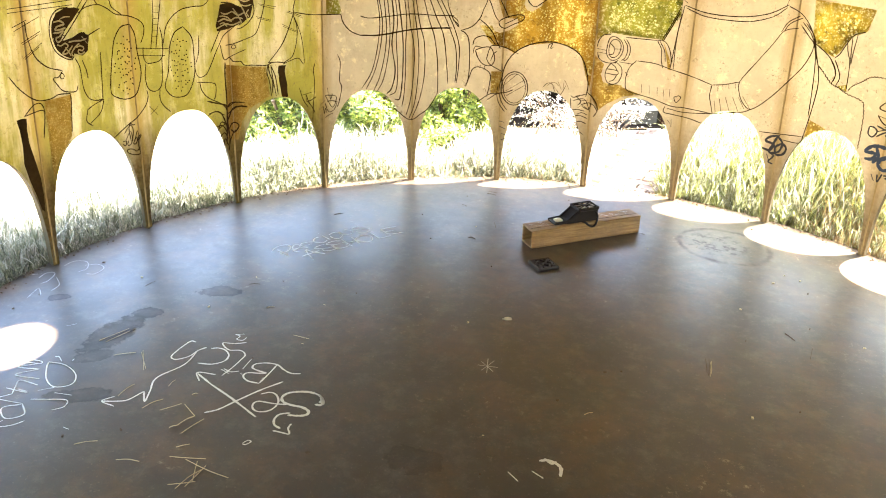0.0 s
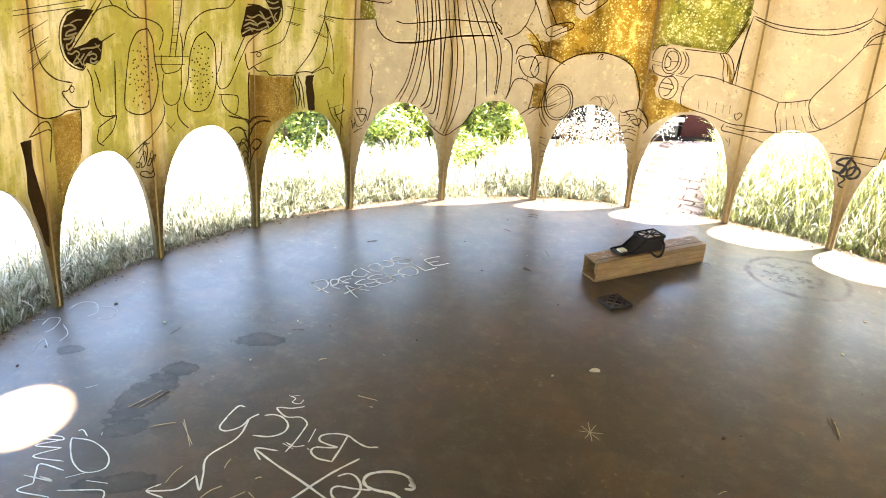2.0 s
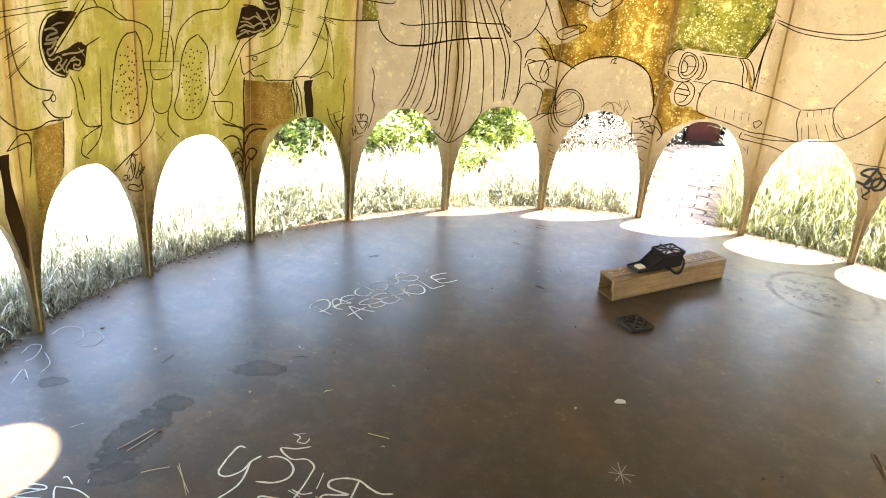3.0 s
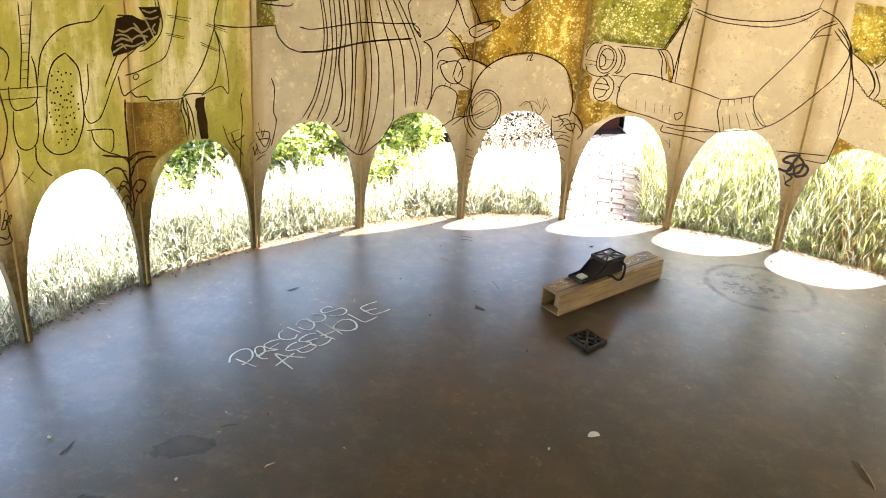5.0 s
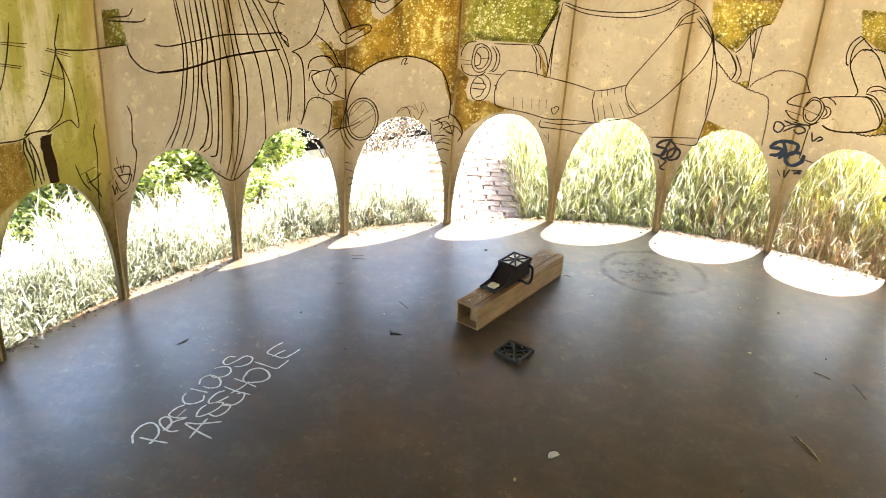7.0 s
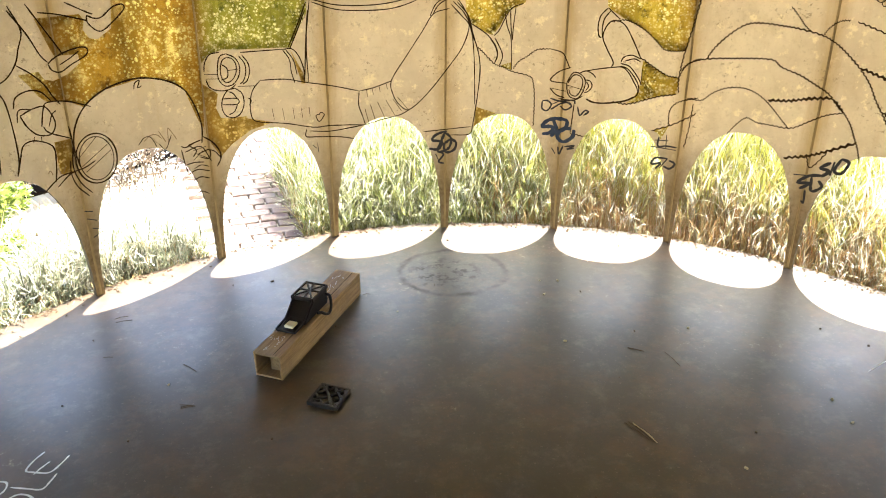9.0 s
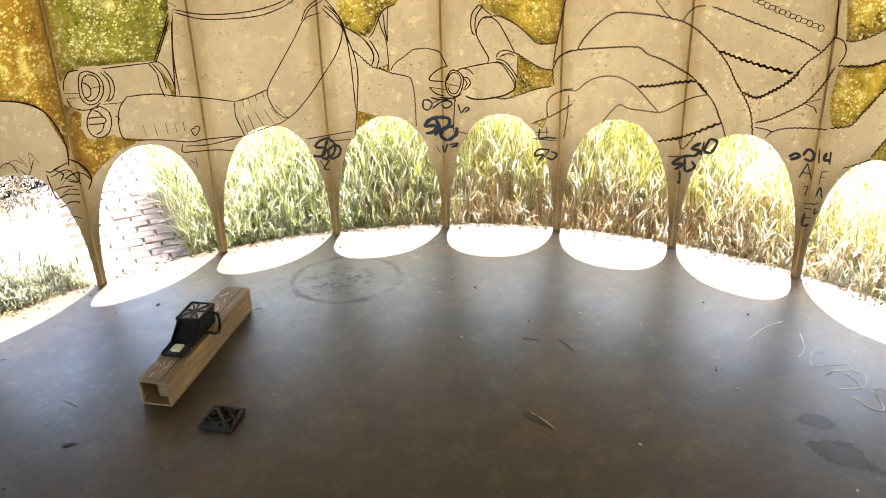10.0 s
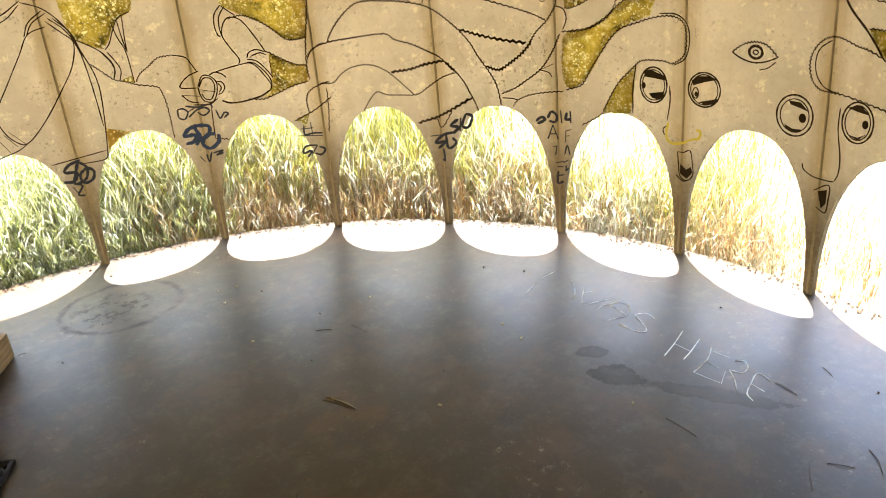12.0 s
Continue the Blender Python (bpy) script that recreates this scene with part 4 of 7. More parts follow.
m = Mural('bowed shape with stitched seams and thin stems')
m.line(9, (-4.757, 1.566), (-4.725, 1.431), (-4.774, 1.363), (-4.854, 1.322), (-4.917, 1.312))
m.line(7, (-4.778, 1.566), (-4.757, 1.443), (-4.811, 1.376), (-4.896, 1.335))
m.line(9, (-5.069, 1.498), (-4.955, 1.486), (-4.877, 1.454), (-4.798, 1.459))
m.line(9, (-5.060, 1.463), (-4.929, 1.450), (-4.799, 1.416), (-4.756, 1.433))
m.line(8, (-5.088, 1.397), (-4.957, 1.396), (-4.827, 1.356))
m.line(8, (-4.955, 1.492), (-4.905, 1.387), (-4.854, 1.350))
m.line(8, (-5.116, 1.349), (-5.036, 1.378), (-5.010, 1.352))
m.line(8, (-5.034, 1.435), (-4.956, 1.424), (-4.895, 1.394))
m.line(9, (-5.201, 1.169), (-5.118, 1.281), (-5.063, 1.345), (-5.036, 1.378))
m.line(9, (-5.094, 1.212), (-5.085, 1.161), (-5.061, 1.108), (-5.008, 1.120), (-4.967, 1.090), (-4.888, 1.083), (-4.851, 1.056), (-4.756, 1.049), (-4.624, 1.038), (-4.543, 1.058))
m.line(8, (-5.042, 1.208), (-4.962, 1.213), (-4.830, 1.238), (-4.724, 1.267), (-4.670, 1.341), (-4.625, 1.444), (-4.595, 1.546))
m.line(7, (-5.018, 1.121), (-4.938, 1.142), (-4.832, 1.166))
m.oval(7, -4.958, 1.192, 0.021, 0.014)
m.line(8, (-4.683, 1.474), (-4.494, 1.447))
m.line(8, (-4.666, 1.464), (-4.510, 1.433))
m.line(8, (-4.706, 1.388), (-4.548, 1.356))
m.line(8, (-4.695, 1.377), (-4.559, 1.349))
m.line(8, (-4.378, 1.407), (-4.204, 1.358))
m.line(8, (-4.367, 1.414), (-4.220, 1.373))
m.line(8, (-4.432, 1.323), (-4.274, 1.266))
m.line(8, (-4.423, 1.308), (-4.285, 1.263))
m.line(9, (-4.260, 1.552), (-4.309, 1.434), (-4.315, 1.380), (-4.408, 1.221), (-4.489, 1.136), (-4.597, 1.054))
m.line(8, (-4.309, 1.380), (-4.274, 1.288), (-4.287, 1.180), (-4.330, 1.092), (-4.395, 1.059), (-4.437, 1.044))
m.line(7, (-4.299, 1.368), (-4.232, 1.232), (-4.207, 1.085), (-4.213, 1.023), (-4.266, 1.070), (-4.357, 1.057), (-4.437, 1.036))
m.line(9, (-4.315, 1.405), (-4.113, 1.380), (-3.798, 1.375))
m.line(9, (-4.597, 1.047), (-4.614, 0.984), (-4.589, 0.910), (-4.575, 0.806))
m.line(8, (-4.571, 1.024), (-4.546, 0.906), (-4.522, 0.801))
m.fill((-4.480, 1.028), (-4.411, 1.027), (-4.422, 0.970), (-4.393, 0.790), (-4.462, 0.796), (-4.487, 0.920))
m.line(9, (-4.597, 1.054), (-4.490, 1.054), (-4.411, 1.042))
m.line(12, (-5.056, 1.090), (-5.065, 0.988), (-5.062, 0.796), (-5.086, 0.487))
m.line(8, (-5.367, 0.977), (-5.209, 0.958), (-5.168, 0.936), (-5.176, 0.862), (-5.199, 0.836))
m.line(8, (-5.335, 0.975), (-5.317, 0.911), (-5.251, 0.853), (-5.136, 0.804), (-5.074, 0.761), (-5.066, 0.707))
m.line(9, (-5.064, 0.760), (-4.977, 0.793), (-4.870, 0.781))
m.line(9, (-5.065, 0.714), (-4.952, 0.758), (-4.845, 0.746))
m.line(8, (-5.275, 0.723), (-5.193, 0.747), (-5.088, 0.709))
m.line(8, (-5.173, 0.612), (-5.091, 0.644), (-5.080, 0.628))
m.line(8, (-4.091, 1.023), (-4.107, 0.969), (-4.097, 0.874), (-4.118, 0.684), (-4.129, 0.566))
m.line(7, (-4.268, 0.848), (-4.226, 0.750), (-4.173, 0.688))
m.line(7, (-4.236, 0.789), (-4.118, 0.807))
m.line(7, (-3.983, 0.771), (-3.861, 0.756), (-3.903, 0.671), (-3.983, 0.771))
m.line(7, (-4.037, 0.697), (-3.983, 0.733))
m.line(7, (-3.956, 0.828), (-3.946, 0.769))
m.line(9, (-3.837, 1.080), (-3.810, 1.016), (-3.820, 0.883), (-3.797, 0.825), (-3.823, 0.727), (-3.849, 0.669))
m.line(7, (-6.155, 0.720), (-6.097, 0.764), (-6.044, 0.765))
m.line(7, (-6.150, 0.671), (-6.091, 0.725), (-6.077, 0.657))
m.line(7, (-6.057, 0.654), (-6.022, 0.719), (-6.004, 0.643))
m.done(INK, 'outline')

m = Mural('long hanging strands gathered by two cords')
m.line(10, (-3.798, 1.375), (-3.774, 1.316), (-3.696, 1.251), (-3.589, 1.216))
m.line(14, (-3.589, 1.216), (-3.370, 1.213), (-3.034, 1.249), (-2.805, 1.259), (-2.575, 1.262))
m.line(9, (-3.591, 1.359), (-3.483, 1.341), (-3.264, 1.352), (-3.040, 1.367), (-2.754, 1.356), (-2.554, 1.355))
m.line(9, (-3.425, 1.569), (-3.373, 1.329), (-3.394, 1.135), (-3.459, 0.939), (-3.567, 0.810))
m.line(9, (-3.409, 1.570), (-3.346, 1.329), (-3.361, 1.136), (-3.426, 0.940), (-3.521, 0.801))
m.line(9, (-3.345, 1.573), (-3.300, 1.292), (-3.309, 1.098), (-3.367, 0.900), (-3.435, 0.788))
m.line(9, (-3.307, 1.575), (-3.262, 1.293), (-3.270, 1.098), (-3.326, 0.880), (-3.395, 0.780))
m.line(12, (-3.263, 1.577), (-3.218, 1.333), (-3.237, 1.138), (-3.198, 0.941), (-3.235, 0.800), (-3.290, 0.755))
m.line(9, (-3.225, 1.579), (-3.179, 1.335), (-3.189, 1.178), (-3.170, 0.941), (-3.187, 0.779), (-3.260, 0.739))
m.line(12, (-3.192, 1.580), (-3.140, 1.337), (-3.113, 1.140), (-3.115, 0.901), (-3.142, 0.717), (-3.200, 0.705))
m.line(9, (-3.127, 1.583), (-3.078, 1.338), (-3.084, 1.140), (-3.082, 0.942), (-3.097, 0.738), (-3.120, 0.646))
m.line(9, (-3.087, 1.585), (-3.037, 1.300), (-2.989, 1.103), (-2.993, 0.902), (-3.023, 0.696), (-3.072, 0.569))
m.line(9, (-3.043, 1.587), (-2.973, 1.302), (-2.938, 1.104), (-2.940, 0.903), (-2.974, 0.675), (-3.039, 0.535))
m.line(9, (-3.004, 1.588), (-2.934, 1.303), (-2.877, 1.145), (-2.870, 0.903), (-2.922, 0.696), (-3.009, 0.534))
m.line(9, (-2.932, 1.591), (-2.839, 1.345), (-2.765, 1.188), (-2.725, 0.987), (-2.717, 0.782), (-2.725, 0.739))
m.line(9, (-2.892, 1.594), (-2.753, 1.348), (-2.669, 1.211), (-2.630, 1.030), (-2.604, 0.825))
m.line(9, (-2.847, 1.596), (-2.688, 1.391), (-2.598, 1.253), (-2.528, 1.113), (-2.513, 0.949), (-2.524, 0.833))
m.line(9, (-2.802, 1.597), (-2.642, 1.393), (-2.546, 1.255), (-2.488, 1.113), (-2.491, 0.949), (-2.508, 0.834))
m.line(9, (-2.725, 0.739), (-2.809, 0.632), (-2.922, 0.568), (-2.980, 0.538), (-3.051, 0.538), (-3.163, 0.604), (-3.212, 0.634))
m.line(9, (-2.543, 1.591), (-2.603, 1.497), (-2.629, 1.454), (-2.582, 1.355), (-2.551, 1.315), (-2.502, 1.268))
m.line(7, (-2.582, 1.355), (-2.522, 1.324), (-2.509, 1.300))
m.line(7, (-2.569, 1.323), (-2.509, 1.292), (-2.502, 1.268))
m.line(9, (-2.477, 1.243), (-2.431, 1.227), (-2.387, 1.175), (-2.370, 1.032), (-2.373, 0.888), (-2.403, 0.804))
m.line(9, (-2.477, 1.243), (-2.351, 1.276), (-2.271, 1.339), (-2.237, 1.401), (-2.197, 1.484), (-2.254, 1.596))
m.line(9, (-2.751, 1.565), (-2.663, 1.521), (-2.592, 1.517), (-2.535, 1.503))
m.line(9, (-3.927, 1.498), (-3.695, 1.476), (-3.643, 1.489))
m.line(8, (-3.906, 1.513), (-3.776, 1.510), (-3.734, 1.543))
m.done(INK, 'outline')

m = Mural('bent limb shapes with pointed ends and a curled grip')
m.line(9, (-2.263, 1.578), (-2.168, 1.464), (-2.107, 1.362), (-2.065, 1.322))
m.line(9, (-2.143, 1.597), (-1.999, 1.406), (-1.957, 1.346))
m.line(9, (-2.065, 1.314), (-2.046, 1.282), (-1.991, 1.267), (-1.910, 1.295), (-1.803, 1.330), (-1.793, 1.363), (-1.848, 1.370), (-1.941, 1.358), (-2.022, 1.336), (-2.065, 1.314))
m.line(7, (-1.993, 1.300), (-1.912, 1.327), (-1.847, 1.354))
m.line(9, (-1.759, 1.515), (-1.755, 1.476), (-1.682, 1.433), (-1.590, 1.470), (-1.500, 1.525), (-1.508, 1.550), (-1.576, 1.541), (-1.658, 1.500), (-1.712, 1.498), (-1.759, 1.515))
m.line(9, (-2.073, 1.552), (-1.958, 1.536), (-1.811, 1.503), (-1.756, 1.489))
m.line(9, (-1.891, 1.585), (-1.765, 1.534), (-1.716, 1.517))
m.line(9, (-2.271, 1.331), (-2.184, 1.280), (-2.114, 1.219), (-2.075, 1.160), (-2.033, 1.111))
m.line(9, (-2.340, 1.134), (-2.316, 1.183), (-2.234, 1.205), (-2.150, 1.191), (-2.091, 1.139))
m.line(9, (-2.309, 1.094), (-2.275, 1.033), (-2.215, 0.984), (-2.131, 0.974), (-2.091, 1.016), (-2.102, 1.069), (-2.144, 1.117), (-2.227, 1.115), (-2.309, 1.094))
m.line(8, (-2.135, 1.014), (-2.102, 1.069), (-2.070, 1.086))
m.line(8, (-2.334, 1.065), (-2.311, 1.122), (-2.227, 1.115))
m.line(9, (-2.243, 0.980), (-2.256, 0.951))
m.line(9, (-2.198, 0.973), (-2.201, 0.944))
m.line(9, (-2.394, 0.817), (-2.362, 0.888), (-2.324, 0.950), (-2.241, 0.959), (-2.136, 0.912), (-2.133, 0.829), (-2.160, 0.723))
m.line(9, (-2.156, 0.693), (-2.051, 0.747), (-1.943, 0.762), (-1.863, 0.786))
m.line(9, (-2.006, 0.997), (-1.994, 0.873), (-1.976, 0.770))
m.done(INK, 'outline')

m = Mural('domed shape with a barred round window')
m.line(9, (-2.183, 1.019), (-2.152, 1.104), (-2.116, 1.133), (-1.982, 1.120), (-1.830, 1.072))
m.line(9, (-2.173, 1.019), (-2.138, 0.982), (-1.998, 0.929))
m.line(11, (-2.006, 0.832), (-1.970, 0.972), (-1.879, 1.075), (-1.737, 1.140), (-1.587, 1.169), (-1.437, 1.174), (-1.263, 1.140), (-1.141, 1.078), (-1.070, 0.968), (-1.040, 0.856), (-1.055, 0.761))
m.oval(10, -1.852, 0.795, 0.148, 0.136)
m.oval(7, -1.852, 0.795, 0.124, 0.119)
m.line(8, (-2.002, 0.886), (-2.024, 0.779), (-1.992, 0.686), (-1.923, 0.614))
m.line(8, (-2.036, 0.816), (-2.046, 0.745), (-2.018, 0.669), (-1.949, 0.601))
m.line(8, (-1.967, 0.823), (-1.828, 0.913))
m.line(8, (-1.962, 0.769), (-1.748, 0.865))
m.line(8, (-1.940, 0.734), (-1.741, 0.825))
m.line(8, (-1.510, 1.122), (-1.498, 1.153), (-1.463, 1.163), (-1.481, 1.127), (-1.450, 1.134))
m.line(9, (-1.220, 0.764), (-1.184, 0.752), (-1.105, 0.774))
m.line(8, (-1.195, 0.725), (-1.066, 0.742), (-0.996, 0.645))
m.line(8, (-1.109, 0.705), (-1.017, 0.665))
m.line(8, (-1.136, 0.667), (-1.056, 0.716))
m.line(8, (-1.220, 0.745), (-1.204, 0.649), (-1.185, 0.590))
m.line(10, (-1.043, 0.800), (-0.977, 0.761), (-0.926, 0.703), (-0.918, 0.653), (-0.955, 0.605))
m.line(8, (-1.190, 0.590), (-1.112, 0.608), (-1.019, 0.587))
m.line(8, (-1.176, 0.538), (-1.098, 0.560), (-1.025, 0.542))
m.line(7, (-1.158, 0.449), (-1.105, 0.472), (-1.043, 0.447))
m.line(6, (-1.537, 0.817), (-1.484, 0.853), (-1.434, 0.844), (-1.402, 0.787))
m.line(6, (-1.386, 0.805), (-1.337, 0.766), (-1.282, 0.840))
m.line(9, (-2.261, 0.677), (-2.185, 0.719), (-2.110, 0.749), (-2.012, 0.753))
m.done(INK, 'outline')

m = Mural('paired tubes beside a long sleeved arm shape')
m.line(8, (-0.795, 1.246), (-0.846, 1.233), (-0.869, 1.174), (-0.869, 1.111), (-0.826, 1.070), (-0.760, 1.073), (-0.710, 1.116), (-0.698, 1.171), (-0.729, 1.218), (-0.795, 1.246))
m.line(8, (-0.793, 1.226), (-0.829, 1.210), (-0.849, 1.164), (-0.843, 1.114), (-0.812, 1.088), (-0.767, 1.096), (-0.731, 1.133), (-0.725, 1.182), (-0.751, 1.215), (-0.793, 1.226))
m.line(8, (-0.843, 1.257), (-0.919, 1.251), (-0.964, 1.208), (-0.975, 1.161))
m.line(8, (-0.977, 1.148), (-0.874, 1.137))
m.line(8, (-0.964, 1.120), (-0.865, 1.113))
m.line(8, (-0.968, 1.118), (-0.945, 1.073), (-0.879, 1.047), (-0.797, 1.046), (-0.738, 1.070))
m.line(8, (-0.836, 1.190), (-0.797, 1.164), (-0.799, 1.117), (-0.849, 1.105))
m.line(8, (-0.794, 1.153), (-0.705, 1.155))
m.line(8, (-0.673, 1.231), (-0.630, 1.183), (-0.623, 1.132), (-0.647, 1.086), (-0.684, 1.067))
m.line(8, (-0.698, 1.228), (-0.656, 1.180), (-0.654, 1.129), (-0.677, 1.086), (-0.706, 1.070))
m.line(8, (-0.683, 1.245), (-0.532, 1.243), (-0.350, 1.241))
m.line(8, (-0.350, 1.241), (-0.298, 1.180), (-0.289, 1.110), (-0.265, 1.042))
m.line(8, (-0.348, 1.240), (-0.275, 1.240), (-0.219, 1.193), (-0.185, 1.112), (-0.184, 1.043))
m.line(8, (-0.322, 1.237), (-0.265, 1.173), (-0.244, 1.090))
m.line(8, (-0.151, 1.449), (-0.224, 1.334), (-0.287, 1.243))
m.line(8, (-0.130, 1.447), (-0.159, 1.262), (-0.184, 1.046))
m.line(8, (-0.748, 1.050), (-0.808, 1.042), (-0.852, 1.001), (-0.866, 0.946), (-0.839, 0.898), (-0.780, 0.881), (-0.722, 0.901), (-0.689, 0.955), (-0.697, 1.014), (-0.748, 1.050))
m.line(8, (-0.857, 0.998), (-0.740, 0.989), (-0.741, 0.957), (-0.858, 0.964))
m.line(8, (-0.740, 0.989), (-0.768, 1.021), (-0.803, 1.035))
m.line(8, (-0.741, 0.957), (-0.770, 0.916), (-0.816, 0.902))
m.line(8, (-0.725, 1.058), (-0.589, 1.050))
m.line(8, (-0.653, 0.986), (-0.630, 0.968), (-0.647, 0.941))
m.done(INK, 'outline')

m = Mural('broad torso shape with belt and folded sleeve')
m.line(8, (-0.152, 1.041), (-0.154, 1.267), (-0.111, 1.502))
m.line(8, (-0.303, 1.248), (-0.222, 1.362), (-0.140, 1.491))
m.line(8, (-0.104, 1.505), (0.098, 1.467), (0.338, 1.457), (0.555, 1.469), (0.748, 1.506), (0.904, 1.569))
m.line(8, (-0.097, 1.489), (0.099, 1.442), (0.339, 1.429), (0.567, 1.437), (0.772, 1.484), (0.892, 1.551))
m.line(8, (-0.140, 1.550), (-0.080, 1.520))
m.line(8, (0.911, 1.634), (0.880, 1.558))
m.line(8, (0.904, 1.561), (1.039, 1.517), (1.144, 1.432), (1.193, 1.334), (1.141, 1.208), (1.027, 1.090), (0.857, 0.937), (0.695, 0.833), (0.605, 0.862), (0.548, 0.936), (0.541, 1.019), (0.665, 1.156), (0.803, 1.301), (0.896, 1.399), (1.029, 1.428))
m.line(8, (0.868, 1.388), (0.919, 1.457), (1.027, 1.508))
m.line(8, (0.885, 1.390), (0.943, 1.452), (1.051, 1.495))
m.line(8, (-0.546, 1.078), (-0.344, 1.070), (-0.176, 1.040), (0.043, 1.006), (0.264, 0.963))
m.line(8, (-0.546, 1.078), (-0.615, 1.020), (-0.642, 0.934), (-0.629, 0.857), (-0.565, 0.831))
m.line(8, (-0.565, 0.831), (-0.353, 0.804), (-0.133, 0.763), (0.013, 0.763), (0.308, 0.750))
m.line(8, (0.308, 0.750), (0.282, 0.814), (0.256, 0.880), (0.264, 0.963))
m.line(8, (0.264, 0.963), (0.385, 0.978), (0.541, 1.014))
m.line(8, (0.308, 0.750), (0.453, 0.776), (0.611, 0.801), (0.695, 0.833))
m.line(8, (0.308, 0.851), (0.336, 0.767))
m.line(8, (0.357, 0.873), (0.394, 0.773))
m.line(8, (0.417, 0.888), (0.477, 0.786))
m.line(8, (0.490, 0.896), (0.562, 0.800))
m.line(8, (0.549, 0.902), (0.621, 0.824))
m.line(8, (0.587, 0.914), (0.683, 0.827))
m.line(8, (0.327, 0.967), (0.333, 0.925))
m.line(8, (0.375, 0.975), (0.384, 0.934))
m.line(8, (0.433, 0.989), (0.441, 0.950))
m.line(8, (0.493, 1.006), (0.504, 0.963))
m.line(8, (-0.193, 0.755), (-0.201, 0.710), (-0.103, 0.700), (0.069, 0.688), (0.206, 0.666))
m.line(8, (-0.168, 0.742), (0.016, 0.728), (0.308, 0.750))
m.line(8, (-0.086, 0.841), (-0.109, 0.831), (-0.082, 0.795), (-0.039, 0.835), (-0.065, 0.850), (-0.086, 0.836))
m.line(6, (-0.467, 0.906), (-0.456, 0.838))
m.line(6, (-0.383, 0.901), (-0.372, 0.829))
m.line(6, (-0.297, 0.896), (-0.288, 0.828))
m.line(6, (-0.227, 0.891), (-0.220, 0.829))
m.line(6, (-0.162, 0.892), (-0.158, 0.831))
m.line(8, (1.057, 1.468), (1.150, 1.401), (1.210, 1.306), (1.235, 1.182), (1.247, 1.026), (1.253, 0.853))
m.line(8, (1.089, 1.466), (1.185, 1.384), (1.229, 1.274), (1.277, 1.164), (1.292, 1.055), (1.271, 0.884), (1.237, 0.708))
m.line(8, (1.036, 1.454), (1.128, 1.387), (1.190, 1.338), (1.238, 1.243))
m.line(8, (1.226, 0.709), (1.008, 0.694), (0.810, 0.682))
m.line(8, (1.238, 0.725), (1.211, 0.660), (1.037, 0.656))
m.line(8, (1.185, 1.376), (1.210, 1.321), (1.258, 1.211))
m.line(8, (1.201, 1.345), (1.325, 1.288), (1.397, 1.235), (1.436, 1.172), (1.412, 1.104))
m.line(8, (1.366, 1.260), (1.417, 1.204), (1.435, 1.149), (1.412, 1.108))
m.line(8, (1.409, 1.258), (1.459, 1.194), (1.478, 1.147), (1.454, 1.094))
m.line(8, (1.489, 1.400), (1.507, 1.330), (1.546, 1.244), (1.558, 1.066))
m.line(8, (1.531, 1.414), (1.542, 1.306), (1.556, 1.244))
m.line(8, (1.574, 1.435), (1.559, 1.321), (1.556, 1.244))
m.line(8, (1.638, 1.456), (1.543, 1.429), (1.488, 1.369), (1.442, 1.302), (1.399, 1.269))
m.line(8, (1.871, 1.199), (1.975, 1.178), (2.016, 1.131), (2.046, 1.085))
m.rope(8, (1.258, 1.211), (1.319, 1.170), (1.412, 1.104), (1.485, 1.085), (1.569, 1.058), (1.716, 1.030), (1.746, 0.990), (1.763, 0.895), (1.765, 0.718))
m.rope(8, (1.569, 1.074), (1.614, 1.118), (1.690, 1.154), (1.765, 1.191), (1.871, 1.199))
m.done(INK, 'outline')

m = Mural('rope-edged limb with a cupped grip')
m.line(9, (2.057, 1.092), (1.971, 1.070), (1.907, 1.033), (1.899, 1.005), (2.021, 0.995))
m.line(9, (2.028, 0.999), (2.077, 1.061), (2.140, 1.053), (2.181, 1.014), (2.168, 0.951), (2.124, 0.904), (2.061, 0.913), (2.035, 0.952), (2.028, 0.999))
m.line(9, (2.036, 0.996), (2.080, 1.045), (2.135, 1.042), (2.161, 1.007), (2.149, 0.958), (2.114, 0.920), (2.068, 0.927), (2.048, 0.960))
m.line(9, (2.032, 0.984), (2.168, 0.959))
m.line(9, (1.889, 0.963), (2.030, 0.945))
m.line(9, (1.889, 0.963), (1.944, 0.922), (2.018, 0.905))
m.line(9, (1.965, 0.898), (2.092, 0.892), (2.167, 0.920))
m.line(9, (2.129, 1.060), (2.183, 1.075), (2.235, 1.060), (2.266, 1.037))
m.line(9, (2.181, 1.021), (2.223, 1.013), (2.239, 0.982), (2.210, 0.951), (2.178, 0.943))
m.line(9, (2.191, 1.010), (2.211, 0.982), (2.189, 0.954))
m.line(9, (2.183, 1.075), (2.289, 1.091), (2.415, 1.106), (2.479, 1.107), (2.530, 1.076), (2.572, 1.031), (2.613, 0.978), (2.602, 0.939), (2.516, 0.906))
m.line(9, (2.458, 1.114), (2.520, 1.099), (2.593, 1.039), (2.624, 0.986), (2.612, 0.947))
m.line(9, (2.458, 1.129), (2.531, 1.115), (2.604, 1.055), (2.641, 1.009))
m.line(9, (2.458, 1.137), (2.480, 1.168), (2.543, 1.181), (2.617, 1.162))
m.line(9, (2.636, 1.109), (2.635, 1.009))
m.line(9, (2.490, 1.145), (2.564, 1.161), (2.616, 1.146))
